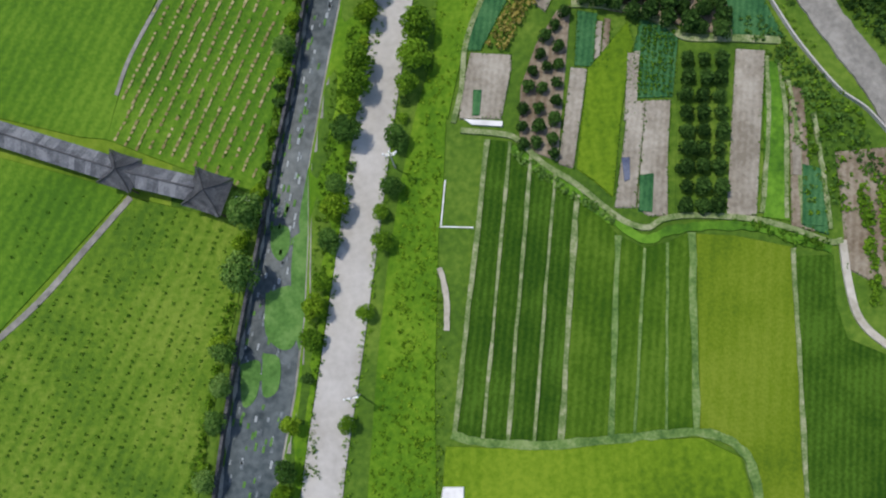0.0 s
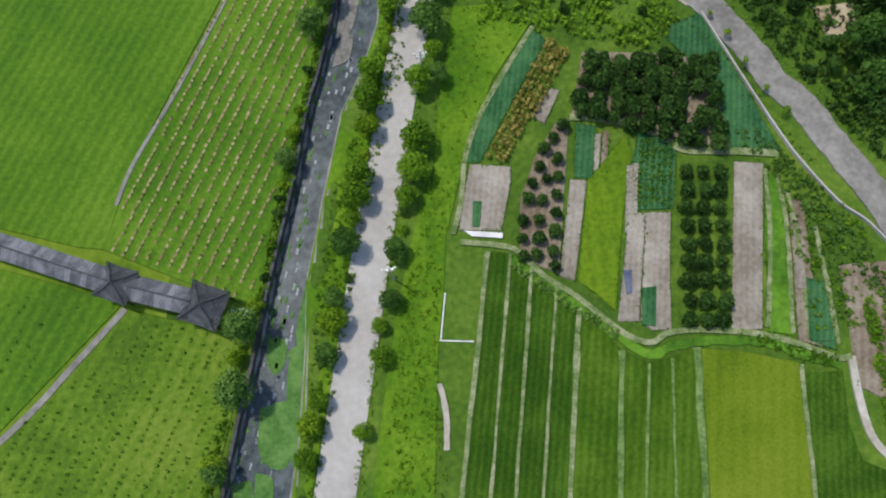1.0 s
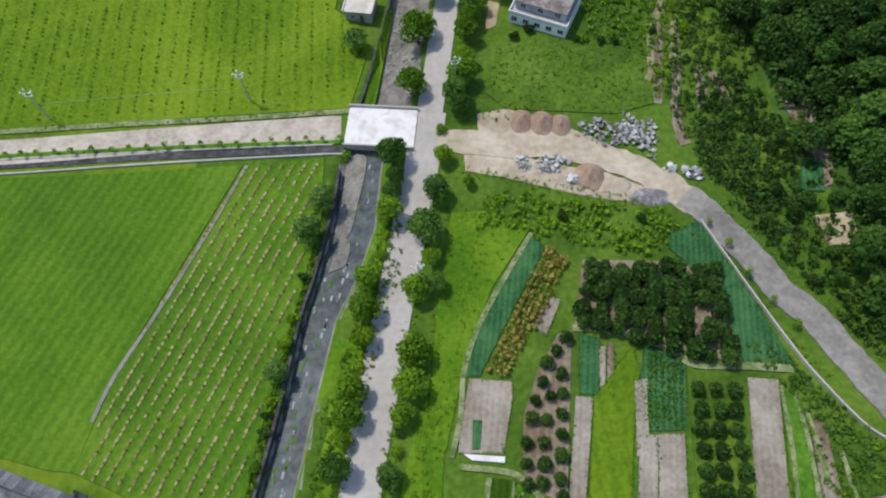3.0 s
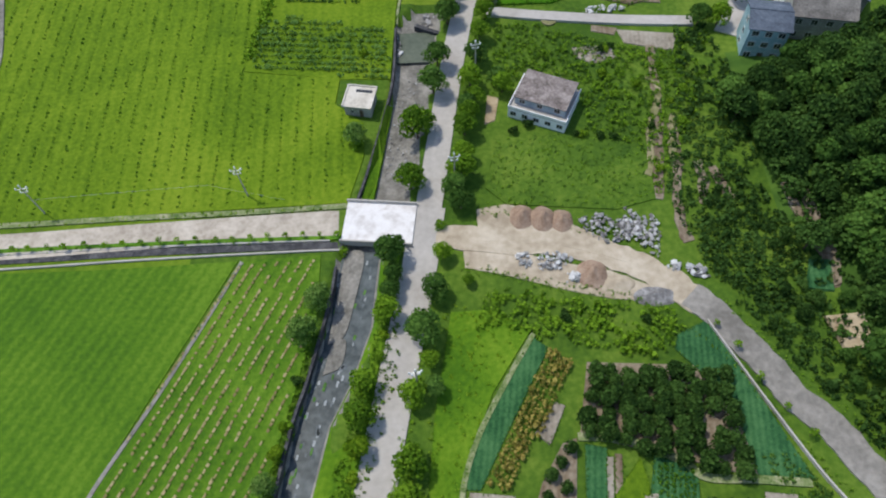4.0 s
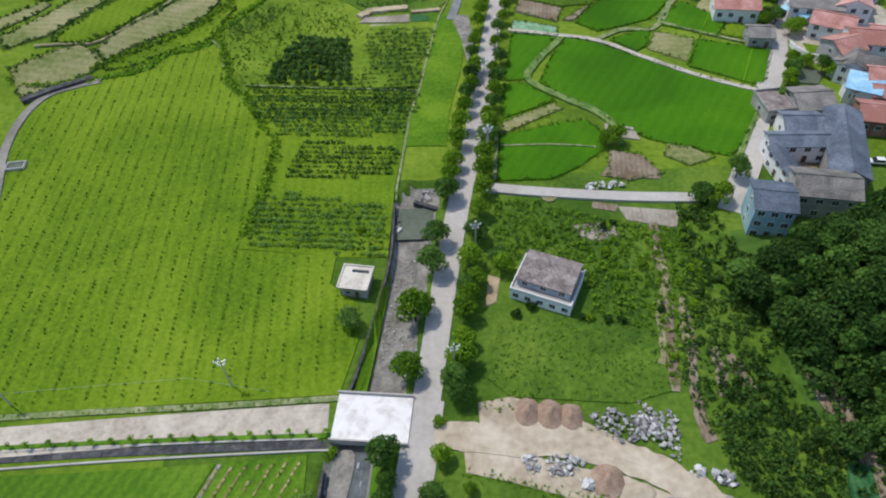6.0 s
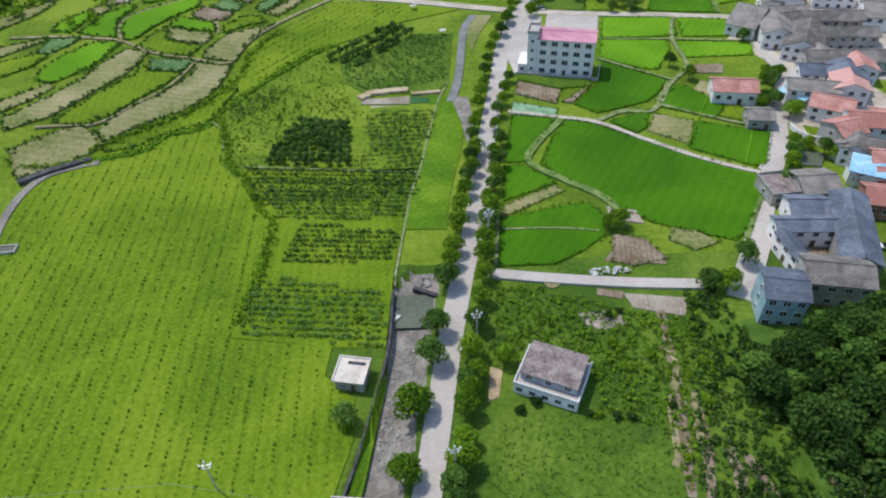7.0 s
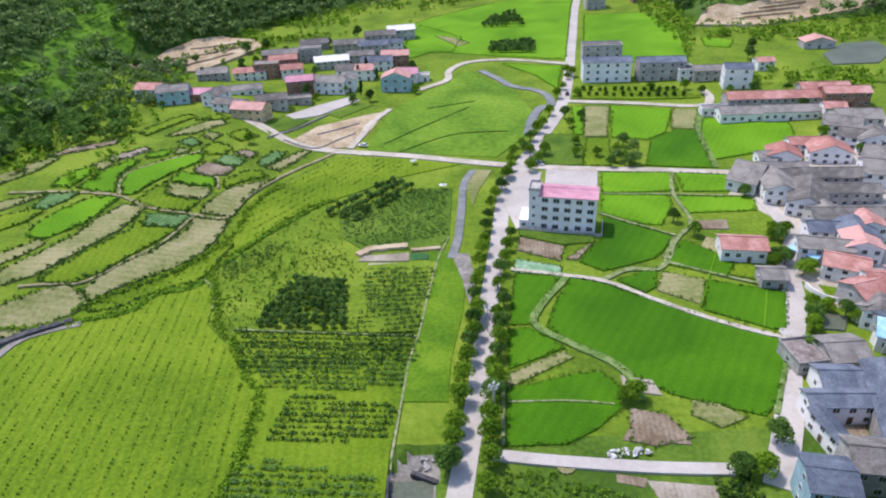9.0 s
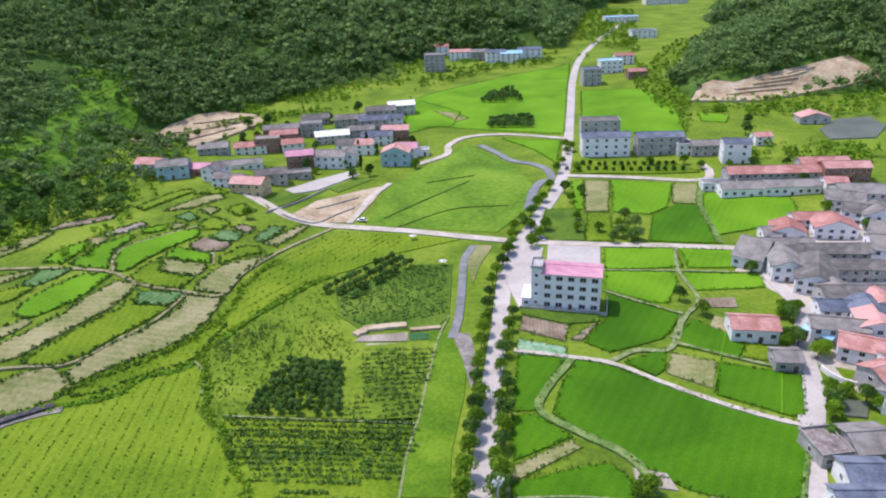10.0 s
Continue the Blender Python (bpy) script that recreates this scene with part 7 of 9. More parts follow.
def house(a, b, depth, height, walls, roof, label, pitch=0.42, style="gable", bays=0, floors=0, name="house", category="house", sill=None, group="", base=None, door=True, win=(1.5, 1.5)):
    """A house whose front runs from a to b, its depth behind that line. Styles: gable (ridge along the front), cross (ridge front to back), flat, shed."""
    w = math.dist(a, b)
    root = tagged(new(name), label, category, group)
    z = min(surface(*a), surface(*b)) if base is None else base
    root.matrix_basis = Matrix.Translation((a[0], a[1], z)) @ Matrix.Rotation(along(a, b), 4, "Z")
    floors = floors or max(1, round(height / 3.1))
    bays = bays or max(1, round(w / 3.4))
    bm = bmesh.new()
    box(bm, 0, w, 0, depth, -1.5, height)
    over = 0.45
    if style == "gable":
        top = height + depth / 2 * pitch
        for x in (0, w - 0.24):
            e = [bm.verts.new(p) for p in ((x, 0, height), (x, depth, height), (x, depth / 2, top - 0.02), (x + 0.24, 0, height), (x + 0.24, depth, height), (x + 0.24, depth / 2, top - 0.02))]
            bm.faces.new(e[:3]), bm.faces.new(e[:2:-1]), bm.faces.new((e[0], e[3], e[5], e[2])), bm.faces.new((e[1], e[2], e[5], e[4]))
        part("wall", bm, walls, root)
        bm = bmesh.new()
        roof_slab(bm, -over, w + over, -over, height - over * pitch, depth / 2, top)
        roof_slab(bm, -over, w + over, depth + over, height - over * pitch, depth / 2, top)
        r = part("roof", bm, roof, root)
        boxed("ridge_cap", [(-over, w + over, depth / 2 - 0.16, depth / 2 + 0.16, top + 0.12, top + 0.3)], roof, r)
    elif style == "cross":
        top = height + w / 2 * pitch
        for y in (0, depth - 0.24):
            e = [bm.verts.new(p) for p in ((0, y, height), (w, y, height), (w / 2, y, top - 0.02), (0, y + 0.24, height), (w, y + 0.24, height), (w / 2, y + 0.24, top - 0.02))]
            bm.faces.new(e[:3]), bm.faces.new(e[:2:-1]), bm.faces.new((e[0], e[3], e[5], e[2])), bm.faces.new((e[1], e[2], e[5], e[4]))
        part("wall", bm, walls, root)
        bm = bmesh.new()
        roof_slab(bm, -over, depth + over, -over, height - over * pitch, w / 2, top)
        roof_slab(bm, -over, depth + over, w + over, height - over * pitch, w / 2, top)
        bmesh.ops.transform(bm, matrix=Matrix(((0, 1, 0, 0), (1, 0, 0, 0), (0, 0, 1, 0), (0, 0, 0, 1))), verts=bm.verts[:])
        bmesh.ops.reverse_faces(bm, faces=bm.faces[:])
        r = part("roof", bm, roof, root)
        boxed("ridge_cap", [(w / 2 - 0.16, w / 2 + 0.16, -over, depth + over, top + 0.12, top + 0.3)], roof, r)
    elif style == "shed":
        part("wall", bm, walls, root)
        bm = bmesh.new()
        roof_slab(bm, -over, w + over, -over, height + 0.05, depth + over, height + depth * 0.15)
        part("roof", bm, roof, root)
    else:
        part("wall", bm, walls, root)
        boxed("roof", [(-0.2, w + 0.2, -0.2, depth + 0.2, height, height + 0.15)], roof, root)
        boxed("parapet", [(-0.2, w + 0.2, -0.2, 0.0, height + 0.15, height + 0.8), (-0.2, w + 0.2, depth, depth + 0.2, height + 0.15, height + 0.8), (-0.2, 0.0, 0.0, depth, height + 0.15, height + 0.8), (w, w + 0.2, 0.0, depth, height + 0.15, height + 0.8)], walls, root)
    tall = height / floors
    for k in range(floors):
        zc = tall * (k + 0.55)
        for i in range(bays):
            if door and k == 0 and i == bays // 2:
                boxed("door", [(w * (i + 0.5) / bays - 0.6, w * (i + 0.5) / bays + 0.6, -0.06, 0.05, 0.0, min(2.2, tall * 0.8))], TIMBER, root, "dark wooden door")
            else:
                window(root, Matrix.Translation((w * (i + 0.5) / bays, -0.02, zc)), win[0], min(win[1], tall * 0.55))
        for i in range(max(1, int(depth / 5))):
            yc = depth * (i + 0.5) / max(1, int(depth / 5))
            window(root, Matrix.Translation((-0.02, yc, zc)) @ Matrix.Rotation(-math.pi / 2, 4, "Z"), 1.2, min(1.4, tall * 0.5))
            window(root, Matrix.Translation((w + 0.02, yc, zc)) @ Matrix.Rotation(math.pi / 2, 4, "Z"), 1.2, min(1.4, tall * 0.5))
    return root


def front(c, w, turn):
    """The two ends of a front w metres long round c."""
    dx, dy = math.cos(radians(turn)) * w / 2, math.sin(radians(turn)) * w / 2
    return (c[0] - dx, c[1] - dy), (c[0] + dx, c[1] + dy)


# the tall white building beside the road
def tall_white_building():
    a, b = (33.6, 258.6), (51.4, 253.9)
    root = house(a, b, 9.5, 12.6, WHITE_WALL, ROSE_ROOF, "four storey white building with a rose pink roof", 0.22, bays=5, floors=4, name="tall_building", category="building", win=(2.1, 1.7))
    w = math.dist(a, b)
    boxed("tower", [(-3.4, -0.1, 0.2, 6.5, -1, 14.2)], WHITE_WALL, root, "white stair tower")
    boxed("tower_roof", [(-3.7, 0.1, -0.1, 6.8, 14.2, 14.45), (-3.7, 0.1, -0.1, 0.1, 14.45, 15.2), (-3.7, -3.5, 0.1, 6.8, 14.45, 15.2), (-0.1, 0.1, 0.1, 6.8, 14.45, 15.2), (-3.5, -0.1, 6.6, 6.8, 14.45, 15.2)], GREY_WALL, root)
    for k in range(4):
        window(root, Matrix.Translation((-1.8, 0.17, 2.0 + 3.2 * k)), 1.0, 1.1)
    bm = bmesh.new()
    roof_slab(bm, -6.6, -3.5, 0, 3.2, 9, 3.4)
    part("lean_to_roof", bm, CAR_WHITE, root, "pale sheet roof")
    boxed("lean_to", [(-6.4, -3.5, 0.3, 8.8, -1, 3.15)], WHITE_WALL, root)
    window(root, Matrix.Translation((-5, 0.27, 1.6)), 1.3, 1.1)
    boxed("plinth", [(-6.8, w + 2.5, -1.6, -1.3, -0.5, 1.1), (w + 2.2, w + 2.5, -1.3, 9, -0.5, 1.1)], GREY_WALL, root, "low boundary wall")


tall_white_building()
patch("yard", [(40.9, 291.4), (59.6, 287.3), (63.1, 302.4), (43.9, 307.4)], CONCRETE, "pale concrete yard behind the tall building", "yard", lift=0.4, kind="structure")
patch("forecourt", [(24.3, 277.5), (26.4, 259.4), (29.8, 261.0), (41.5, 303.5), (34.2, 309.5)], CONCRETE, "pale concrete forecourt at the crossroads", "yard", lift=0.3, kind="structure")

# the blue house and the old courtyard buildings
house(*[(65.6, 142.3), (73.6, 140.6)], 9.0, 8.6, BLUE_WALL, SLATE_ROOF, "pale blue three storey house with a slate roof", 0.3, floors=3, bays=3, base=0.2)
house(*[(77.0, 147.9), (89.8, 145.3)], 9.0, 6.8, GREY_WALL, GREY_ROOF, "old grey brick hall with a tiled roof", 0.45, floors=2, bays=4, base=0.2, door=False)
for pts, d, h, mat, label in (
    ([(95.4, 152.7), (103.6, 177.0)], 8.2, 5.8, GREY_WALL, "long courtyard wing with a slate blue tiled roof"),
    ([(78.5, 166.6), (92.4, 165.8)], 5.5, 5.0, WHITE_WALL, "courtyard hall with a slate blue tiled roof"),
    ([(80.0, 153.9), (89.6, 153.1)], 3.6, 5.4, GREY_WALL, "narrow courtyard wing with a slate blue roof"),
    ([(77.9, 166.4), (79.0, 156.6)], 3.2, 4.8, WHITE_WALL, "white walled courtyard wing with a slate roof"),
    ([(84.5, 173.0), (93.4, 172.2)], 7.5, 4.6, WHITE_WALL, "courtyard side house with a slate blue roof"),
):
    house(*pts, d, h, mat, SLATE_ROOF, label, 0.4, group="courtyard wings", base=0.2)
patch("yard", [(79.5, 157.5), (88.0, 157.0), (90.5, 165.5), (79.0, 166.2)], SOIL, "dark bare inner courtyard", "yard", lift=0.3, kind="structure")
house(*[(83.6, 181.9), (90.6, 182.5)], 9, 3.5, GREY_WALL, RUBBLE, "low flat roofed shed beside the street", style="flat")
house(*[(91.6, 181.9), (101.0, 182.1)], 10, 3.8, GREY_WALL, GREY_ROOF, "low old house with grey tiled roof", 0.35)

# houses of the village by the street
for c, w, d, h, turn, wall, roof, style, label in (
    ((91.6, 232.7), 13, 9, 4.6, -10, WHITE_WALL, PINK_ROOF, "gable", "white farmhouse with a pink roof"),
    ((94.2, 217.7), 7, 7, 3.6, -8, GREY_WALL, GREY_ROOF, "gable", "small grey farm shed with tiled roof"),

    ((114.2, 219.2), 11.4, 9, 5.0, -29.9, WHITE_WALL, PINK_ROOF, "gable", "long white house with a faded red roof"),
    ((114.1, 204.1), 7.9, 9, 6, 15.4, GREY_WALL, PINK_ROOF, "gable", "grey house with a faded red roof"),
    ((112.3, 197.9), 4.9, 6, 5, 21.4, WHITE_WALL, GREY_ROOF, "gable", "small white house with a grey roof"),
    ((115.2, 194.9), 3.9, 6, 5, -16.6, WHITE_WALL, GREY_ROOF, "cross", "small white gabled house with grey tiles"),
    ((126.0, 210.8), 7.9, 8, 5, -20.0, WHITE_WALL, PINK_ROOF, "gable", "white house with a faded red roof"),
    ((109.3, 188.6), 3.3, 5, 4, 3.5, WHITE_WALL, GREY_ROOF, "shed", "low white shed with a grey roof"),
    ((114.8, 185.3), 5.9, 7, 4, -16.9, BRICK_WALL, PINK_ROOF, "gable", "low brick house with a red roof"),
    ((113.9, 229.2), 15, 8, 5.5, -16, WHITE_WALL, GREY_ROOF, "gable", "white house with a grey tiled roof"),
    ((124.2, 227.8), 10, 10, 6.0, -16, WHITE_WALL, PINK_ROOF, "cross", "white house with a red roof"),

    ((121.5, 207.0), 14, 9, 6.0, -14, WHITE_WALL, PINK_ROOF, "gable", "large house with a pink roof"),
    ((110.8, 197.4), 7, 8, 5.5, -30, WHITE_WALL, GREY_ROOF, "cross", "narrow white house with a grey roof"),
    ((116.2, 195.7), 9, 8, 5.0, -25, WHITE_WALL, GREY_ROOF, "gable", "white house with a grey roof"),
    ((109.7, 187.8), 8, 7, 4.5, -30, WHITE_WALL, BLUE_ROOF, "shed", "small house with a blue sheet roof"),
    ((118.5, 189.4), 12, 9, 5.0, -15, BRICK_WALL, PINK_ROOF, "gable", "brick house with a red roof"),
    ((110.0, 174.6), 12, 9, 4.5, -15, BRICK_WALL, PINK_ROOF, "gable", "brick house with a red roof"),
    ((108.8, 278.8), 10, 20, 4.6, -40, WHITE_WALL, GREY_ROOF, "gable", "old white walled house with grey tiles"),
    ((118.3, 268.1), 10, 16, 6.0, -12, WHITE_WALL, GREY_ROOF, "cross", "old white gabled house with grey tiles"),
    ((121.9, 257.5), 12, 20, 5.5, -28, WHITE_WALL, GREY_ROOF, "cross", "old white gabled house with grey tiles"),
    ((124.8, 249.6), 9, 8, 5.0, -15, WHITE_WALL, GREY_ROOF, "cross", "white gabled house with grey tiles"),
    ((132.1, 245.5), 26, 9, 5.8, -5, GREY_WALL, GREY_ROOF, "gable", "long old hall with a grey tiled roof"),
    ((126.2, 277.2), 20, 10, 5.0, -8, GREY_WALL, GREY_ROOF, "gable", "old courtyard house with grey tiles"),
    ((141.5, 276.3), 24, 9, 5.2, -5, GREY_WALL, GREY_ROOF, "gable", "old courtyard house with grey tiles"),
    ((140.1, 263.8), 20, 8, 5.2, -6, GREY_WALL, GREY_ROOF, "gable", "old courtyard house with grey tiles"),
    ((127.5, 285.9), 18, 8, 4.6, -6, WHITE_WALL, GREY_ROOF, "gable", "old courtyard house with grey tiles"),
    ((122.7, 239.7), 16, 8, 4.8, -10, WHITE_WALL, SLATE_ROOF, "gable", "white house with a slate roof"),
    ((127.1, 234.3), 11, 11, 5.5, -12, WHITE_WALL, SLATE_ROOF, "cross", "white house with a slate roof"),
    ((132.8, 239.7), 10, 9, 5.5, -12, WHITE_WALL, PINK_ROOF, "cross", "white house with a red roof"),
    ((128.9, 298.8), 9, 7, 3.6, -5, WHITE_WALL, GREY_ROOF, "gable", "small white house with a grey roof"),
    ((133.3, 297.9), 12, 10, 4.2, -18, WHITE_WALL, PINK_ROOF, "cross", "white house with a pink roof"),
    ((145.8, 305.6), 13, 8, 4.8, -4, WHITE_WALL, PINK_ROOF, "gable", "white house with a pink roof"),
    ((149.8, 295.7), 15, 10, 5.0, -14, WHITE_WALL, PINK_ROOF, "cross", "white house with a pink roof"),
    ((137.3, 343.2), 22, 10, 4.6, -4, WHITE_WALL, GREY_ROOF, "gable", "long white barn with a grey roof"),
    ((156.0, 341.1), 24, 9, 4.6, -3, WHITE_WALL, GREY_ROOF, "gable", "long white barn with a grey roof"),
    ((129.9, 353.8), 16, 6, 3.4, -5, WHITE_WALL, GREY_ROOF, "flat", "row of low white outbuildings"),
    ((157.1, 357.6), 44, 10, 5.6, -3, GREY_WALL, PINK_ROOF, "gable", "long hall with a pink sheet roof"),
    ((183.6, 365.9), 22, 9, 4.6, -4, GREY_WALL, PINK_ROOF, "gable", "grey hall with a pink sheet roof"),
    ((186.4, 353.0), 20, 9, 6.6, -5, BRICK_WALL, PINK_ROOF, "gable", "brick house with a faded red roof"),
    ((173.5, 338.1), 9, 9, 5.0, -10, WHITE_WALL, PINK_ROOF, "gable", "white house with a pink roof"),
    ((165.0, 318.5), 14, 12, 5.4, -30, WHITE_WALL, GREY_ROOF, "gable", "white house with a grey tiled roof"),
    ((176.5, 324.5), 18, 12, 5.6, -8, GREY_WALL, GREY_ROOF, "gable", "old house with a grey tiled roof"),
    ((165.5, 305.7), 15, 10, 5.4, -30, WHITE_WALL, GREY_ROOF, "gable", "white house with a grey tiled roof"),
    ((170.9, 302.0), 14, 10, 5.4, -12, WHITE_WALL, GREY_ROOF, "cross", "white gabled house with grey tiles"),
    ((158.4, 284.2), 8, 16, 5.6, -35, WHITE_WALL, GREY_ROOF, "gable", "white house with a grey tiled roof"),
    ((157.1, 273.1), 14, 14, 5.6, -20, WHITE_WALL, GREY_ROOF, "gable", "white house with a grey tiled roof"),
):
    house(*front(c, w, turn), d, h, wall, roof, label, 0.4, style, group="village houses")

# houses up the valley
for c, w, d, h, turn, wall, roof, style, label in (
    ((92.0, 412.6), 25, 11, 10.5, -4, WHITE_WALL, SLATE_ROOF, "gable", "white three storey apartment house"),
    ((96.9, 446.2), 22, 10, 10.0, -4, GREY_WALL, GREY_ROOF, "flat", "grey three storey house"),
    ((120.2, 410.1), 24, 11, 10.0, -3, GREY_WALL, SLATE_ROOF, "gable", "grey brick three storey house"),
    ((131.8, 405.6), 8, 10, 6.0, -3, WHITE_WALL, GREY_ROOF, "flat", "white annex with a flat roof"),
    ((143.1, 402.0), 18, 10, 6.0, -3, GREY_WALL, GREY_ROOF, "gable", "grey house with a tiled roof"),
    ((150.4, 386.7), 13, 10, 10.5, -12, WHITE_WALL, SLATE_ROOF, "gable", "white three storey house"),
    ((175.3, 411.2), 9, 8, 5.0, 0, WHITE_WALL, PINK_ROOF, "gable", "white house with a pink roof"),
    ((221.6, 447.3), 17, 10, 4.0, -6, GREY_WALL, PINK_ROOF, "cross", "farm shed with a pink roof by the pond"),
    ((123.1, 583.8), 14, 12, 12.0, 0, GREY_WALL, SLATE_ROOF, "flat", "grey four storey house"),
    ((146.9, 620.6), 18, 12, 10.0, 0, WHITE_WALL, BLUE_ROOF, "flat", "white house far up the valley"),
    ((159.9, 592.1), 14, 10, 6.0, 0, BRICK_WALL, PINK_ROOF, "gable", "red roofed house far up the valley"),
    ((165.1, 649.1), 16, 10, 8.0, 0, WHITE_WALL, PINK_ROOF, "gable", "white house far up the valley"),
    ((4.0, 666.0), 18, 12, 14.0, 0, GREY_WALL, GREY_ROOF, "flat", "grey house below the far hills"),
    ((7.7, 744.3), 22, 12, 9.0, 0, WHITE_WALL, PINK_ROOF, "gable", "white house below the far hills"),
    ((28.5, 715.5), 20, 12, 8.0, 0, WHITE_WALL, PINK_ROOF, "gable", "red roofed house below the far hills"),
    ((46.8, 711.2), 16, 12, 8.0, 0, GREY_WALL, GREY_ROOF, "gable", "grey house below the far hills"),
    ((60.5, 699.3), 18, 12, 9.0, 0, WHITE_WALL, SLATE_ROOF, "gable", "white house below the far hills"),
    ((74.2, 696.1), 20, 12, 8.0, 0, WHITE_WALL, BLUE_ROOF, "gable", "white house below the far hills"),
    ((92.7, 706.3), 22, 12, 9.0, 0, WHITE_WALL, SLATE_ROOF, "gable", "white house below the far hills"),
    ((221.4, 783.3), 26, 14, 7.0, 0, WHITE_WALL, SLATE_ROOF, "flat", "white hall far up the valley"),
    ((231.0, 908.3), 40, 14, 6.0, 0, WHITE_WALL, BLUE_ROOF, "flat", "long white hall far up the valley"),
    ((339.5, 1075.0), 60, 20, 10.0, 0, WHITE_WALL, PINK_ROOF, "gable", "far pale houses at the valley's end"),
):
    house(*front(c, w, turn), d, h, wall, roof, label, 0.3, style, group="valley houses", bays=max(2, int(w / 4.5)))

for line in ([(-174.0, 470.0), (-152.0, 476.0), (-128.0, 500.0)], [(-170.0, 492.0), (-148.0, 500.0), (-122.0, 517.0)], [(-160.0, 515.0), (-143.0, 520.0), (-125.0, 529.0)]):
    ribbon("bench", line, 2.0, SOIL, "dug earth step of the hillside clearing", "bench", lift=1.9, height=2.5, ragged=0.5)
# the village below the left hill
for c, w, d, h, turn, wall, roof, style, label in (
    ((-143.5, 393.8), 13, 10, 6.5, -12, WHITE_WALL, PINK_ROOF, "gable", "white house with a pink roof"),
    ((-128.4, 387.6), 15, 10, 6.8, 10, BLUE_WALL, GREY_ROOF, "gable", "pale blue house with a grey roof"),
    ((-119.8, 391.6), 16, 9, 3.8, -10, BRICK_WALL, ROSE_ROOF, "gable", "low brick hall with a rose roof"),
    ((-108.8, 381.8), 10, 10, 6.0, -25, WHITE_WALL, GREY_ROOF, "cross", "white house with a grey roof"),
    ((-98.8, 373.2), 16, 8, 5.0, -20, WHITE_WALL, GREY_ROOF, "gable", "white house with a grey roof"),
    ((-87.3, 364.7), 16, 10, 6.4, -15, OCHRE_WALL, PINK_ROOF, "gable", "ochre two storey house with a pink roof"),
    ((-79.1, 382.1), 15, 9, 6.6, 12, GREY_WALL, GREY_ROOF, "gable", "grey and white house with a tiled roof"),
    ((-69.6, 394.5), 15, 7, 3.6, 10, GREY_WALL, GREY_ROOF, "flat", "low grey flat roofed outbuilding"),
    ((-70.2, 411.8), 14, 9, 8.0, 8, BRICK_WALL, ROSE_ROOF, "gable", "brick three storey house with a pale roof"),
    ((-56.9, 412.6), 20, 11, 6.6, -10, WHITE_WALL, GREY_ROOF, "gable", "white house with a broad grey roof"),
    ((-46.9, 415.1), 10, 9, 6.6, -5, WHITE_WALL, GREY_ROOF, "cross", "white gabled house with grey roof"),
    ((-102.0, 401.1), 28, 8, 4.0, 12, WHITE_WALL, GREY_ROOF, "gable", "long low house with a grey roof"),
    ((-120.1, 427.0), 16, 10, 5.0, 8, GREY_WALL, GREY_ROOF, "gable", "old house with a grey tiled roof"),
    ((-104.0, 442.8), 18, 9, 5.0, 10, WHITE_WALL, PINK_ROOF, "gable", "white house with a pink roof"),
    ((-94.8, 445.1), 14, 10, 8.0, 6, BRICK_WALL, GREY_ROOF, "flat", "brick house with a flat roof"),
    ((-86.9, 455.1), 16, 9, 8.0, 8, BRICK_WALL, PINK_ROOF, "gable", "brick house with a pink roof"),
    ((-79.6, 441.8), 12, 9, 6.0, 8, WHITE_WALL, PINK_ROOF, "gable", "white house with a pink roof"),
    ((-91.6, 476.0), 24, 9, 6.0, 8, BRICK_WALL, GREY_ROOF, "gable", "long brick house with a grey roof"),
    ((-74.5, 475.9), 13, 10, 8.0, 4, GREY_WALL, GREY_ROOF, "flat", "grey three storey house"),
    ((-59.1, 459.1), 20, 10, 5.0, 10, GREY_WALL, WHITE_WALL, "gable", "house with a pale sheet roof"),
    ((-75.9, 504.1), 18, 9, 4.5, 10, GREY_WALL, GREY_ROOF, "gable", "old house with a grey roof"),
    ((-47.2, 435.1), 14, 10, 6.0, 0, WHITE_WALL, GREY_ROOF, "gable", "white house with a grey roof"),
    ((-38.5, 433.9), 10, 10, 6.0, -5, WHITE_WALL, PINK_ROOF, "gable", "white house with a red roof"),
    ((-32.4, 451.7), 18, 10, 5.5, 0, WHITE_WALL, SLATE_ROOF, "gable", "white house with a slate roof"),
    ((-20.1, 411.5), 15, 10, 7.5, -6, BLUE_WALL, PINK_ROOF, "cross", "pale blue house with a pink roof"),
    ((-14.4, 423.4), 11, 10, 6.0, -6, WHITE_WALL, ROSE_ROOF, "gable", "white house with a rose roof"),
    ((-6.7, 427.4), 9, 6, 3.0, 0, WHITE_WALL, CONCRETE, "flat", "small white flat roofed hut"),
    ((-22.1, 459.5), 16, 10, 6.5, 0, BRICK_WALL, PINK_ROOF, "gable", "brick house with a red roof"),
    ((-36.8, 486.9), 18, 10, 6.0, 5, GREY_WALL, SLATE_ROOF, "gable", "grey house with a slate roof"),
    ((-33.7, 511.5), 20, 10, 6.0, 5, GREY_WALL, GREY_ROOF, "gable", "grey house with a tiled roof"),
    ((-20.0, 519.7), 18, 10, 7.0, 8, GREY_WALL, WHITE_WALL, "gable", "house with a pale sheet roof"),
    ((-52.8, 496.3), 20, 10, 5.0, 5, GREY_WALL, GREY_ROOF, "gable", "old house with a grey roof"),
    ((-25.3, 491.8), 14, 9, 5.5, 5, WHITE_WALL, SLATE_ROOF, "gable", "white house with a slate roof"),
    ((-43.1, 468.7), 16, 9, 5.0, 5, GREY_WALL, GREY_ROOF, "gable", "old house with a grey roof"),
):
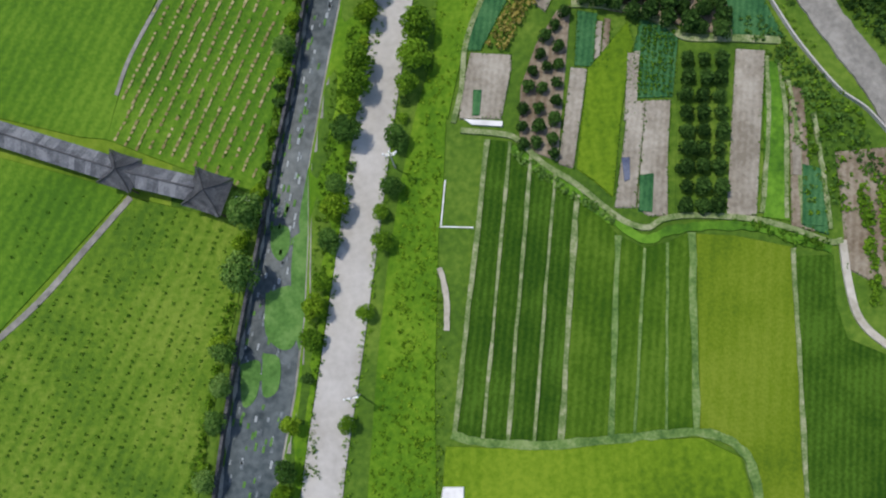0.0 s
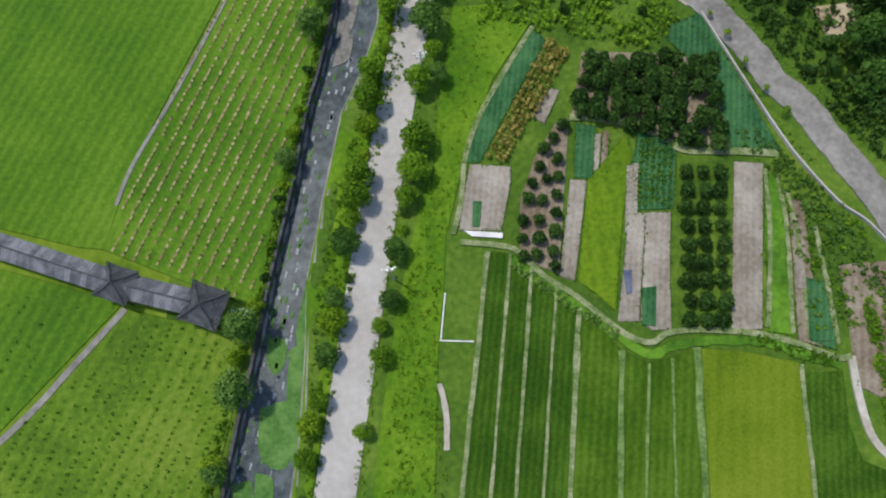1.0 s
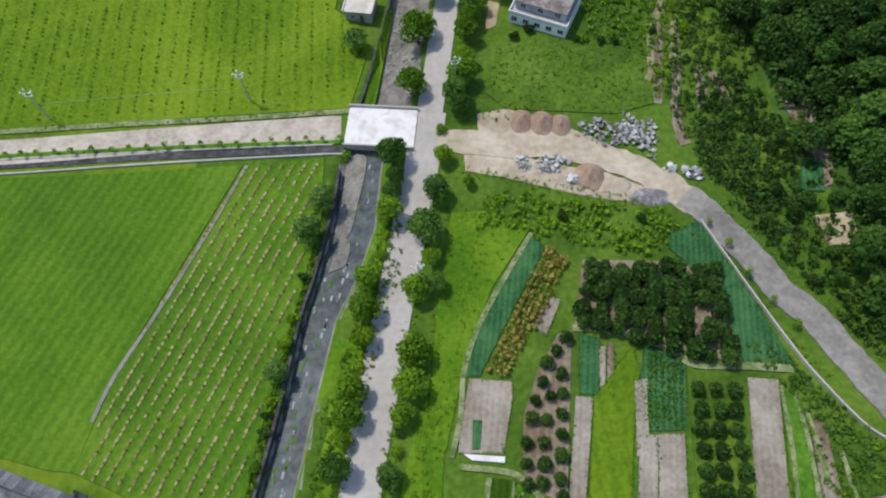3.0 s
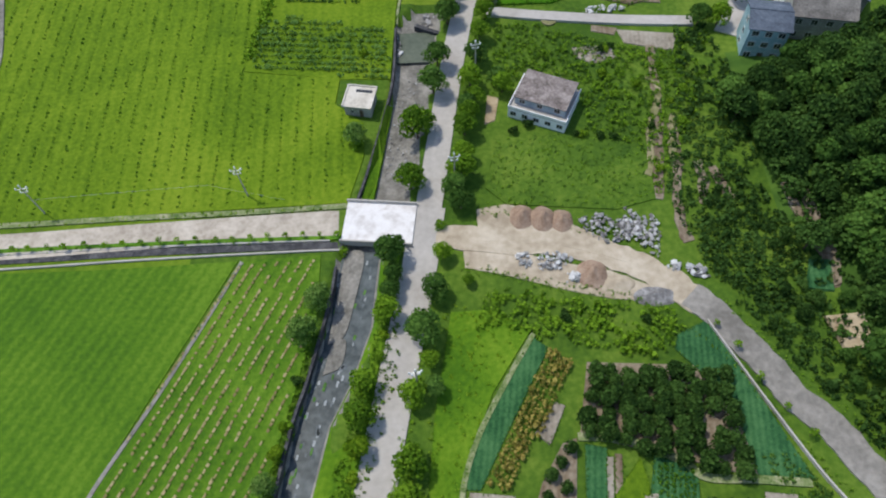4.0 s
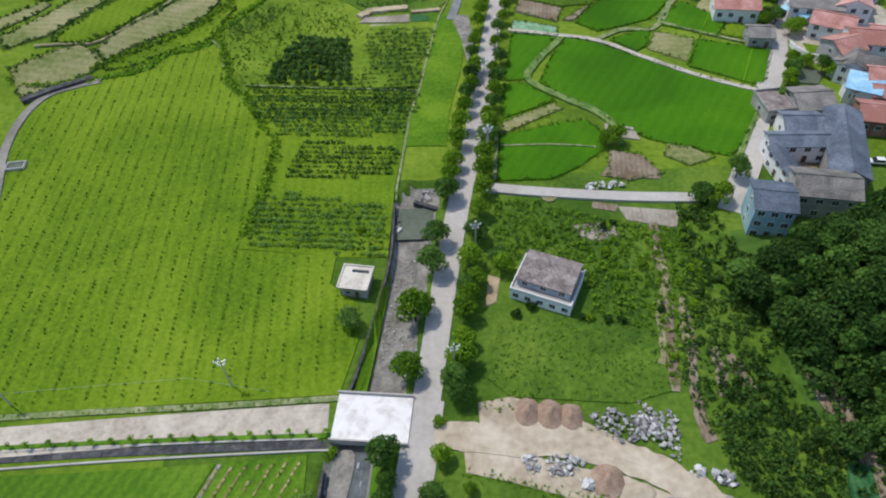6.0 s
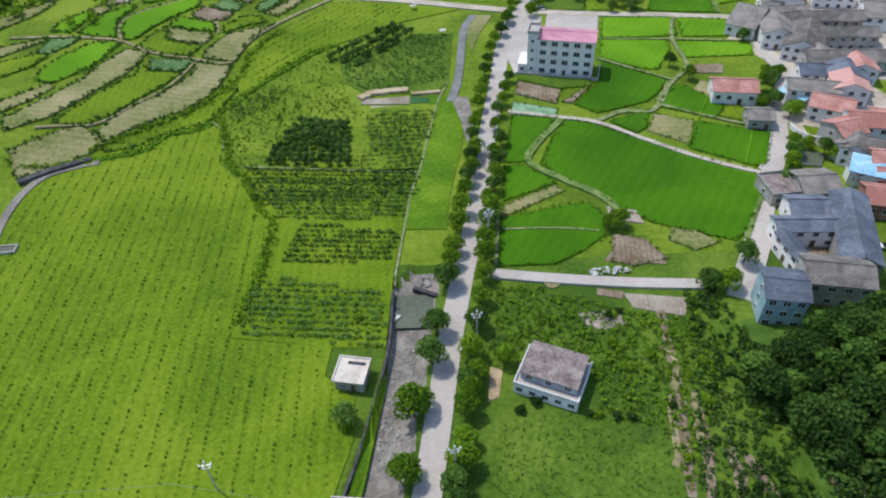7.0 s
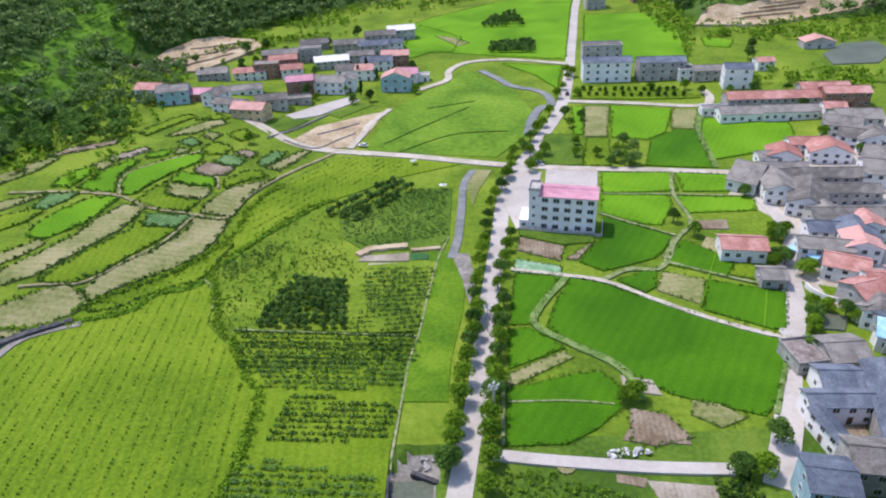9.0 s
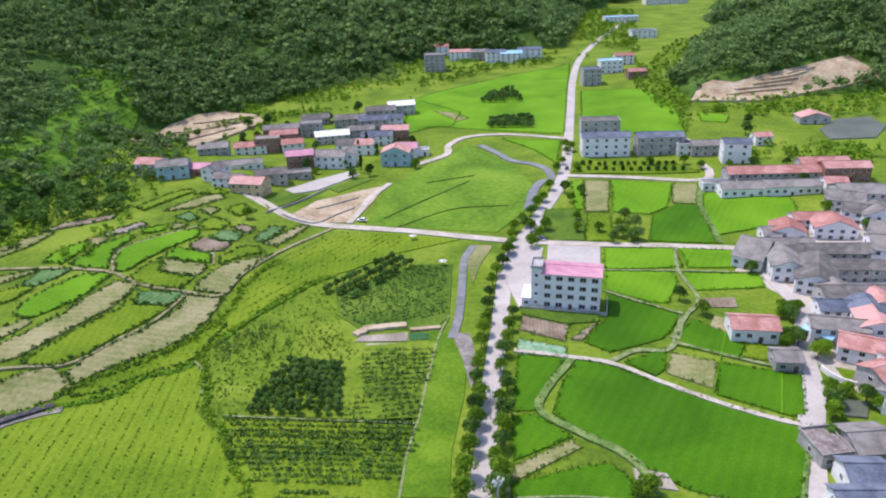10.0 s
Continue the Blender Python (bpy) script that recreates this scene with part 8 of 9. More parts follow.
    house(*front(c, w, turn), d, h, wall, roof, label, 0.4, style, group="hillside village houses", bays=max(2, int(w / 4)))


# ---- the roofed walkway ----
def walkway():
    root = tagged(new("covered_walkway"), "long timber walkway with a grey tiled roof across fields", "walkway")
    a, mid, end = Vector((-150, 62.6)), Vector((-57.2, 30.6)), Vector((-44.5, 27.2))
    for p, q in ((a, mid), (mid, end)):
        d = (q - p).length
        m = Matrix.Translation((p.x, p.y, 0)) @ Matrix.Rotation(along(p, q), 4, "Z")
        bm = bmesh.new()
        n = int(d / 1.0)
        for i in range(n):
            roof_slab(bm, d * i / n, d * (i + 0.985) / n, -2.15, 2.9, 0, 4.0, 0.14)
            roof_slab(bm, d * i / n, d * (i + 0.985) / n, 2.15, 2.9, 0, 4.0, 0.14)
        r = part("roof", bm, SLATE_TILES, root)
        r.matrix_basis = m
        boxed("ridge_cap", [(0, d, -0.14, 0.14, 4.1, 4.34)], DARK_STONE, r)
        boxed("floor", [(0, d, -1.5, 1.5, -0.3, 0.35)], CONCRETE, root, "concrete walkway floor").matrix_basis = m
        boxed("handrail", [(0, d, -1.5, -1.38, 1.0, 1.12), (0, d, 1.38, 1.5, 1.0, 1.12), (0, d, -1.5, -1.38, 0.6, 0.66), (0, d, 1.38, 1.5, 0.6, 0.66)], TIMBER, root, "dark timber handrail").matrix_basis = m
        for i in range(int(d / 3) + 1):
            for y in (-1.44, 1.44):
                o = new("post", POST_MESH)
                o.parent = root
                o.matrix_basis = m @ Matrix.Translation((min(d - 0.2, 3 * i + 0.2), y, 0.35))
    for c, half, eave, peak, turn in ((mid, 2.9, 3.3, 5.2, along(a, mid)), (Vector((-42.2, 26.5)), 3.3, 3.5, 5.9, along(mid, end) - 0.08)):
        m = Matrix.Translation((c.x, c.y, 0)) @ Matrix.Rotation(turn, 4, "Z")
        bm = bmesh.new()
        n = 8
        for side in range(4):
            rot = Matrix.Rotation(side * math.pi / 2, 4, "Z")
            grid = []
            for j in range(5):
                v = j / 4
                row = []
                for i in range(n + 1):
                    u = (i / n * 2 - 1)
                    r = half * (1 - v) + 0.12 * v
                    z = eave + (peak - eave) * (v ** 1.35) + 0.45 * abs(u) ** 4 * (1 - v) ** 3
                    row.append(bm.verts.new(rot @ Vector((u * r, -r * (1 + 0.06 * abs(u) ** 4 * (1 - v)), z))))
                grid.append(row)
            for j in range(4):
                for i in range(n):
                    bm.faces.new((grid[j][i], grid[j][i + 1], grid[j + 1][i + 1], grid[j + 1][i]))
        bmesh.ops.solidify(bm, geom=bm.faces[:], thickness=0.15)
        r = part("pavilion_roof", bm, SLATE_TILES, root, "grey hipped roof with turned up corners")
        r.matrix_basis = m
        bm = bmesh.new()
        for side in range(4):
            k = math.pi / 4 + side * math.pi / 2
            limb(bm, (half * 1.44 * math.cos(k), half * 1.44 * math.sin(k), eave + 0.62), (half * 0.7 * math.cos(k), half * 0.7 * math.sin(k), eave + (peak - eave) * 0.42 + 0.12), 0.12, 0.13)
            limb(bm, (half * 0.7 * math.cos(k), half * 0.7 * math.sin(k), eave + (peak - eave) * 0.42 + 0.12), (0, 0, peak + 0.1), 0.13, 0.13)
        part("hip_ridge", bm, DARK_STONE, r)
        for k in range(4):
            o = new("post", POST_MESH)
            o.parent = root
            g = half * 0.8
            o.matrix_basis = m @ Matrix.Translation((g * (1 if k % 2 else -1), g * (1 if k > 1 else -1), 0.35)) @ Matrix.Diagonal((1.3, 1.3, 1.25, 1))


SLATE_TILES = material("slate_tiles", (0.10, 0.105, 0.115), (0.165, 0.17, 0.185), (0.25, 0.255, 0.27), 0.5, 3.5, bump=0.6, bump_scale=5, per_island=0.25)
_bm = bmesh.new()
limb(_bm, (0, 0, -0.4), (0, 0, 2.75), 0.12, 0.11, 8)
POST_MESH = bpy.data.meshes.new("post")
_bm.to_mesh(POST_MESH)
POST_MESH.materials.append(TIMBER)
walkway()
boxed("step", [(-38.9, -36.8, 24.2, 26.4, -0.3, 0.45), (-36.9, -36.0, 24.5, 26.0, -0.3, 0.25)], BRIGHT_CONCRETE)
tagged(bpy.data.objects["step"], "pale concrete landing at the walkway's end", "steps")


# ---- the bridge, pump house and old house ----
def bridge():
    root = tagged(new("bridge"), "short white concrete bridge over the stream", "bridge")
    root.matrix_basis = Matrix.Translation((-21.2, 97.6, 0)) @ Matrix.Rotation(radians(-6), 4, "Z")
    boxed("deck", [(0, 13.8, 0, 9.3, -0.35, 0.5)], BRIDGE_WHITE, root, "white concrete deck")
    boxed("parapet", [(-0.2, 13.9, -0.25, 0.02, -0.5, 1.2)], CONCRETE, root)
    boxed("parapet", [(-0.2, 13.9, 9.28, 9.55, -0.5, 1.2)], CONCRETE, root)
    boxed("abutment", [(0, 1.0, 0.1, 9.2, -2.6, -0.35)], DARK_STONE, root)
    boxed("abutment", [(12.6, 13.6, 0.1, 9.2, -2.6, -0.35)], DARK_STONE, root)
    boxed("pier", [(6.5, 7.1, 0.3, 9.0, -2.6, -0.35)], DARK_STONE, root)


BRIDGE_WHITE = material("bridge_white", (0.60, 0.57, 0.54), (0.76, 0.74, 0.72), (0.82, 0.81, 0.80), 0.3, 0.9, bump=0.1)
bridge()


def pump_house():
    a, b = (-22.3, 130.2), (-16.3, 129.1)
    root = tagged(new("pump_house"), "small grey concrete pump house with a flat roof", "hut")
    root.matrix_basis = Matrix.Translation((*a, 0)) @ Matrix.Rotation(along(a, b), 4, "Z")
    boxed("wall", [(0.2, 6.0, 0.2, 5.6, -1.5, 3.0)], GREY_WALL, root)
    boxed("roof", [(-0.2, 6.4, -0.2, 6.2, 3.0, 3.2)], ROOF_CREAM, root, "cream concrete roof slab")
    boxed("roof_edge", [(-0.2, 6.4, 5.95, 6.2, 3.2, 3.5), (-0.2, 0.1, -0.2, 5.95, 3.2, 3.45), (6.1, 6.4, -0.2, 5.95, 3.2, 3.45)], ROOF_CREAM, root)
    boxed("roof_hatch", [(2.0, 5.6, 4.3, 5.0, 3.2, 3.3)], GLASS, root)
    boxed("door", [(3.5, 4.3, 0.14, 0.25, 0.0, 2.0)], TIMBER, root, "dark doorway")
    window(root, Matrix.Translation((2.0, 0.18, 1.5)), 0.9, 0.9)


ROOF_CREAM = material("cream_roof", (0.48, 0.44, 0.37), (0.60, 0.56, 0.48), (0.68, 0.64, 0.57), 0.3, 1.5, bump=0.15)
pump_house()


def old_house():
    a, b = (12.9, 128.0), (24.6, 122.6)
    w, d = math.dist(a, b), 10.2
    root = tagged(new("old_house"), "unfinished grey house with a rubble covered flat roof", "house")
    root.matrix_basis = Matrix.Translation((*a, 0)) @ Matrix.Rotation(along(a, b), 4, "Z")
    boxed("wall", [(0.9, w - 0.9, 1.7, d - 0.3, -0.5, 4.9)], BLUE_GREY_WALL, root)
    boxed("roof", [(0.7, w - 0.7, 1.4, d - 0.1, 4.9, 5.1)], RUBBLE, root, "flat roof strewn with rubble")
    boxed("ledge", [(0, w, 0, 1.7, 2.7, 2.9), (0, 0.9, 1.7, d, 2.7, 2.9), (w - 0.9, w, 1.7, d, 2.7, 2.9)], CONCRETE, root)
    boxed("parapet", [(0, w, 0, 0.2, 2.9, 3.5), (0, 0.2, 0.2, d, 2.9, 3.5), (w - 0.2, w, 0.2, d, 2.9, 3.5)], WHITE_WALL, root)
    boxed("ground_floor_wall", [(0.1, w - 0.1, 0.1, d - 0.1, -0.5, 2.7)], WHITE_WALL, root)
    for i in range(5):
        window(root, Matrix.Translation((w * (i + 0.5) / 5, 0.08, 1.5)), 1.3, 1.3)
    for i in range(3):
        window(root, Matrix.Translation((2.6 + (w - 5.2) * i / 2, 1.68, 4.0)), 1.3, 1.3)


BLUE_GREY_WALL = material("blue_grey_wall", (0.26, 0.31, 0.35), (0.34, 0.40, 0.44), (0.42, 0.48, 0.52), 0.3, 2.0, bump=0.2)
old_house()


# ---- heaps in the yard ----
def heap(x, y, rx, ry, h, mat, label, turn=0.0, name="sand_mound", category="heap"):
    bm = bmesh.new()
    n, rings = 22, 7
    top = bm.verts.new((0, 0, h))
    prev = None
    for j in range(1, rings + 1):
        r = j / rings
        ring = []
        for i in range(n):
            k = i * math.tau / n
            wob = 1 + 0.18 * noise.noise((math.cos(k) * 1.3 + x, math.sin(k) * 1.3 + y, 2))
            ring.append(bm.verts.new((rx * r * wob * math.cos(k), ry * r * wob * math.sin(k), h * (1 - r) ** 1.15 + 0.25 * h * noise.noise((r * 3 + x, k, y)) * (1 - r) - (0.3 if j == rings else 0))))
        for i in range(n):
            if prev is None:
                bm.faces.new((top, ring[i], ring[(i + 1) % n]))
            else:
                bm.faces.new((prev[i], ring[i], ring[(i + 1) % n], prev[(i + 1) % n]))
        prev = ring
    ob = part(name, bm, mat, None, smooth=True)
    ob.matrix_basis = Matrix.Translation((x, y, surface(x, y) + 0.12)) @ Matrix.Rotation(turn, 4, "Z")
    return tagged(ob, label, category, "heaps in the yard")


def stone_meshes(mat):
    out = []
    for k in range(5):
        bm = bmesh.new()
        bmesh.ops.create_icosphere(bm, subdivisions=1, radius=0.5)
        for v in bm.verts:
            v.co *= random.uniform(0.5, 1.3)
            v.co.z *= 0.6
        me = bpy.data.meshes.new("stone")
        bm.to_mesh(me)
        me.materials.append(mat)
        out.append(me)
    return out


STONES = {"grey": stone_meshes(GREY_STONE), "pale": stone_meshes(PALE_STONE)}


def rubble_heap(outline, count, size, kinds, label, height=0.8):
    q = np.array(outline)
    c = q.mean(0)
    root = tagged(new("rubble_heap"), label, "rubble", "rubble heaps")
    root.location = (c[0], c[1], surface(*c))
    reach = np.linalg.norm(q - c, axis=1).max()
    for x, y in at_random(outline, count / max(1.0, np.prod(q.max(0) - q.min(0)) * 0.6)).tolist():
        o = new("stone", random.choice(STONES[random.choice(kinds)]))
        o.parent = root
        s = size * random.choice((0.5, 0.7, 1.0, 1.0, 1.6))
        o.matrix_basis = Matrix.Translation((x - c[0], y - c[1], 0.15 + s * 0.25 + height * max(0, 1 - math.dist((x, y), c) / reach) * random.random())) @ Euler((random.uniform(-0.5, 0.5), random.uniform(-0.5, 0.5), random.uniform(0, 6.3))).to_matrix().to_4x4() @ Matrix.Diagonal((s * random.uniform(0.8, 1.5), s, s * 0.8, 1))


for (x, y), rx, ry, h in (((13.8, 101.7), 2.8, 3.2, 2.2), ((17.9, 101.1), 2.8, 3.4, 2.2), ((21.5, 100.4), 2.4, 3.0, 1.9), ((25.8, 88.6), 3.2, 3.4, 1.8)):
    heap(x, y, rx, ry, h, SAND, "brown conical heap of builder's sand")
heap(*(36.5, 83.7), 4.2, 2.2, 0.9, GREY_STONE, "low grey heap of crushed gravel", name="gravel_mound")
heap(*(30.2, 86.4), 3.8, 2.2, 0.7, DIRT, "low tan heap of sandy earth", name="earth_mound")
rubble_heap([(24.7, 100.8), (28.5, 101.9), (31.8, 100.0), (35.9, 102.2), (37.1, 98.6), (33.4, 95.3), (28.4, 95.5), (25.3, 97.9)], 190, 0.6, ("grey",), "spread heap of broken grey rubble")
rubble_heap([(34.0, 103.4), (36.6, 100.9), (39.7, 100.8), (39.6, 95.1), (38.5, 91.3), (36.4, 93.0), (34.6, 96.4), (31.4, 95.4)], 190, 0.65, ("grey", "grey", "pale"), "heap of grey rubble and pale slabs")
rubble_heap([(12.0, 93.4), (14.7, 93.6), (14.8, 90.6), (12.8, 90.2)], 60, 0.5, ("pale",), "heap of pale building stone")
rubble_heap([(15.6, 93.3), (20.1, 93.4), (22.9, 91.9), (20.6, 89.9), (16.2, 89.7)], 100, 0.55, ("pale", "pale", "grey"), "heap of pale building stone")
rubble_heap([(21.3, 89.1), (23.9, 89.0), (23.6, 87.0), (21.0, 87.1)], 18, 0.8, ("pale",), "small heap of white stone")
rubble_heap([(40.1, 90.2), (42.1, 90.1), (41.5, 88.6), (39.3, 88.9)], 14, 0.8, ("pale",), "small heap of pale stone")
rubble_heap([(43.0, 90.1), (46.3, 89.6), (47.0, 87.1), (45.0, 86.9), (43.1, 88.5)], 26, 1.0, ("pale", "grey"), "heap of pale slabs by the track")
rubble_heap([(34.2, 161.4), (43.2, 161.9), (42.7, 159.5), (33.9, 159.4)], 26, 1.0, ("pale",), "pale stone blocks beside the lane")
rubble_heap([(29.7, 148.0), (38.2, 148.5), (38.6, 143.8), (32.2, 143.3)], 40, 0.4, ("grey", "grey", "pale"), "scattered pale rubble in scrub")

rubble_heap([(-13.1, 156.3), (-10.9, 158.7), (-10.1, 148.2), (-11.8, 147.2)], 40, 0.7, ("grey", "pale"), "tumbled boulders beside the pool", 0.4)
rubble_heap([(-6.0, 160.2), (-2.7, 159.9), (-2.3, 165.0), (-4.6, 164.0)], 40, 0.6, ("grey",), "grey stone apron above the weir", 0.2)
# stones of the stream bed
for outline, n in (([(-14.5, 114.6), (-8.3, 114.1), (-9.1, 125.7), (-13.2, 126.0)], 70), ([(-12.1, 127.4), (-6.7, 127.1), (-6.2, 141.7), (-10.6, 142.0)], 60), ([(-22.5, 79.1), (-17.6, 78.9), (-18.0, 93.3), (-20.2, 93.4)], 50), ([(-21.7, 73.1), (-24.6, 71.7), (-22.9, 77.9), (-19.2, 77.1)], 40)):
    rubble_heap(outline, n, 0.3, ("grey", "grey", "grey", "pale"), "loose stones on the stream bed", 0.0)
for outline in ([(-33.1, 21.5), (-30.2, 21.2), (-30.0, 17.5), (-31.6, 15.4), (-33.1, 17.6)], [(-33.9, 10.0), (-29.1, 10.8), (-28.6, 2.3), (-30.9, 0.5), (-33.8, 3.3)], [(-38.0, -1.7), (-34.7, -1.3), (-35.1, -6.8), (-37.4, -8.5)], [(-34.2, 0.1), (-31.4, -0.9), (-31.6, -5.9), (-34.1, -6.8)], [(-29.2, 19.5), (-24.9, 21.3), (-25.3, 5.9), (-28.1, 0.4), (-29.6, 11.7)], [(-26.9, 31.2), (-21.5, 33.1), (-22.4, 21.2), (-28.2, 20.4)]):
    level = -1.38 + 0.012 * len([o for o in bpy.data.objects if o.name.startswith("weed_island")])
    verts = [(x, y, level) for x, y in smooth_line(outline + outline[:1], 4)[:-1]]
    n = len(verts)
    tagged(mesh_object("weed_island", verts + [(x, y, -1.9) for x, y, z in verts], [tuple(range(n))[::-1]] + [(i, (i + 1) % n, n + (i + 1) % n, n + i) for i in range(n)], ALGAE), "green water weed island in the stream", "water weed", "weed islands")
for outline in ([(-22.6, 77.0), (-21.9, 82.3), (-20.4, 95.0), (-16.8, 95.5), (-18.1, 85.9), (-19.7, 78.6)], [(-23.1, 71.2), (-21.7, 76.9), (-19.4, 77.7), (-20.0, 72.8)], [(-23.9, 37.2), (-21.5, 38.1), (-21.5, 32.6), (-24.9, 33.2)]):
    level = -1.25 + 0.012 * len([o for o in bpy.data.objects if o.name.startswith("sandbar")])
    verts = [(x, y, level) for x, y in smooth_line(outline + outline[:1], 4)[:-1]]
    n = len(verts)
    tagged(mesh_object("sandbar", verts + [(x, y, -1.9) for x, y, z in verts], [tuple(range(n))[::-1]] + [(i, (i + 1) % n, n + (i + 1) % n, n + i) for i in range(n)], RIVER_BED), "pale sand bank in the stream", "sandbar")
ribbon("weir", [(-7.0, 158.8), (-1.0, 155.6)], 1.0, DARK_STONE, "dark stone weir across the stream", "weir", lift=-0.5, height=1.5, z=0)
ribbon("stream", [(4.0, 242.3), (6.7, 255.7), (8.9, 278.9), (10.6, 296.7), (14.7, 308.3)], 2.8, SKY_STREAM, "narrow grey stream in a grassy channel", "stream", lift=0.25)
patch("sandbar", [(4.1, 245.6), (9.6, 244.5), (10.9, 229.7), (8.4, 216.5), (6.8, 230.0)], RIVER_BED, "bare sandy stream bed", "sandbar", lift=0.25, kind="structure")
patch("sandbar", [(12.8, 278.5), (16.2, 291.5), (22.2, 307.6), (15.7, 309.3), (11.3, 294.3)], STUBBLE, "dry grassy stream bed", "sandbar", lift=0.2, kind="structure")
ribbon("stream", [(27.2, 442.9), (35.4, 426.6), (41.6, 412.7), (52.5, 404.5), (57.7, 394.7), (57.4, 381.0), (51.1, 376.1), (45.4, 361.4), (41.1, 343.0)], 4.2, SKY_STREAM, "grey bending stream up the valley", "stream", lift=0.45)
patch("pond", [(218.0, 435.6), (238.3, 454.8), (259.4, 456.6), (255.8, 435.6), (237.8, 415.5), (213.7, 415.9)], POND, "calm greenish farm pond", "pond", lift=0.6, kind="structure")
patch("pond", [(101.2, 206.0), (107.3, 203.6), (103.6, 197.8), (98.4, 199.0)], POND, "small green pond among houses", "pond", lift=0.5, kind="structure")
patch("garden_bed", [(107.5, 218.9), (115.0, 215.0), (112.7, 211.7), (107.0, 214.2)], SEEDLING, "bright green walled house garden", "garden bed", lift=0.35)
ribbon("wall", [(103.3, 218.5), (104.1, 215.0), (106.5, 211.3), (111.9, 208.9)], 0.3, WHITE_WALL, "white garden wall along the street", "wall", lift=1.6, height=2.0)
plant_all("road", [(100.5, 209.3), (98.1, 203.3), (95.6, 198.4), (103.4, 206.7), (105.1, 223.6), (100.7, 232.9), (103.2, 232.7), (110.5, 247.3), (107.4, 249.5), (106.6, 203.6), (108.2, 201.7)], 0.9, "village trees")


# ---- poles, cars and small things ----
def utility_pole():
    root = tagged(new("utility_pole"), "grey concrete power pole with white insulators", "utility pole")
    bm = bmesh.new()
    limb(bm, (0, 0, -0.5), (0, 0, 9.2), 0.17, 0.11, 8)
    part("pole", bm, CONCRETE, root)
    boxed("crossarm", [(-1.1, 1.1, -0.07, 0.07, 8.3, 8.45)], METAL, root)
    boxed("crossarm", [(-0.7, 0.7, -0.07, 0.07, 7.3, 7.42)], METAL, root)
    for x, z in ((-1.0, 8.45), (1.0, 8.45), (0.0, 9.2), (-0.6, 7.42), (0.6, 7.42)):
        bm = bmesh.new()
        limb(bm, (x, 0, z), (x, 0, z + 0.42), 0.2, 0.14, 8)
        bmesh.ops.holes_fill(bm, edges=bm.edges[:])
        part("insulator", bm, CAR_WHITE, root, "white insulator")
    return root


POLE_SPOTS = [(-17.8, -6.9), (-11.6, 30.6)] + [(-6.2, 67.5), (1.2, 110.7)] + [(6.7, 141.3), (11.5, 174.0)] + [(12.4, 204.0), (11.2, 173.6)] + [(-40.8, 109.5), (-81.8, 107.1)]
pole = utility_pole()
for i, (x, y) in enumerate(POLE_SPOTS):
    m = Matrix.Translation((x, y, surface(x, y))) @ Matrix.Rotation(0.15, 4, "Z")
    if i == 0:
        pole.matrix_basis = m
    else:
        copy_thing(pole, m)
bm = bmesh.new()
limb(bm, (-32.5, 106.5, 2.5), (-46.0, 106.6, 8.0), 0.02, 0.02, 4)
limb(bm, (-46.0, 106.6, 8.0), (-80.0, 105.0, 7.6), 0.02, 0.02, 4)
tagged(part("cable", bm, METAL), "thin power cable along the lane", "cable")


def car(x, y, turn, paint, label):
    root = tagged(new("car"), label, "car", "parked cars")
    root.matrix_basis = Matrix.Translation((x, y, surface(x, y) + 0.35)) @ Matrix.Rotation(radians(turn), 4, "Z")
    bm = bmesh.new()
    box(bm, -0.88, 0.88, -2.2, 2.2, 0.28, 0.85)
    bmesh.ops.bevel(bm, geom=bm.edges[:], offset=0.12, segments=2, affect="EDGES")
    part("body", bm, paint, root)
    bm = bmesh.new()
    vs = [bm.verts.new(p) for p in ((-0.8, -1.9, 0.84), (0.8, -1.9, 0.84), (0.8, 1.1, 0.84), (-0.8, 1.1, 0.84), (-0.65, -1.4, 1.42), (0.65, -1.4, 1.42), (0.65, 0.3, 1.42), (-0.65, 0.3, 1.42))]
    for f in ((0, 1, 5, 4), (1, 2, 6, 5), (2, 3, 7, 6), (3, 0, 4, 7)):
        bm.faces.new([vs[i] for i in f])
    part("window_band", bm, GLASS, root, "dark car windows")
    boxed("roof", [(-0.66, 0.66, -1.42, 0.32, 1.42, 1.48)], paint, root)
    for sx in (-0.85, 0.85):
        for sy in (-1.4, 1.4):
            bm = bmesh.new()
            limb(bm, (sx - 0.1, sy, 0.32), (sx + 0.1, sy, 0.32), 0.32, 0.32, 12)
            bmesh.ops.holes_fill(bm, edges=bm.edges[:])
            part("wheel", bm, TYRE, root)


plant_all("road", [(-89.0, 496.7), (-108.5, 478.5), (-116.3, 474.7), (-82.8, 399.2), (-47.0, 412.2), (-9.4, 407.1), (-147.1, 484.5), (-165.6, 487.1), (-60.8, 404.6), (-121.6, 449.9), (-33.9, 439.0), (-21.3, 444.9), (-125.7, 399.8)], 0.85, "village trees")
def field_canopy(x, y):
    root = tagged(new("field_canopy"), "small round white canopy on a post in the field", "canopy", "field canopies")
    root.matrix_basis = Matrix.Translation((x, y, surface(x, y)))
    bm = bmesh.new()
    limb(bm, (0, 0, -0.2), (0, 0, 2.3), 0.05, 0.05, 8)
    part("post", bm, METAL, root)
    bm = bmesh.new()
    rim = [bm.verts.new((1.5 * math.cos(k * math.tau / 12), 1.5 * math.sin(k * math.tau / 12), 1.95)) for k in range(12)]
    top = bm.verts.new((0, 0, 2.45))
    for k in range(12):
        bm.faces.new((rim[k], rim[(k + 1) % 12], top))
    bmesh.ops.solidify(bm, geom=bm.faces[:], thickness=0.05)
    part("canopy", bm, CAR_WHITE, root)


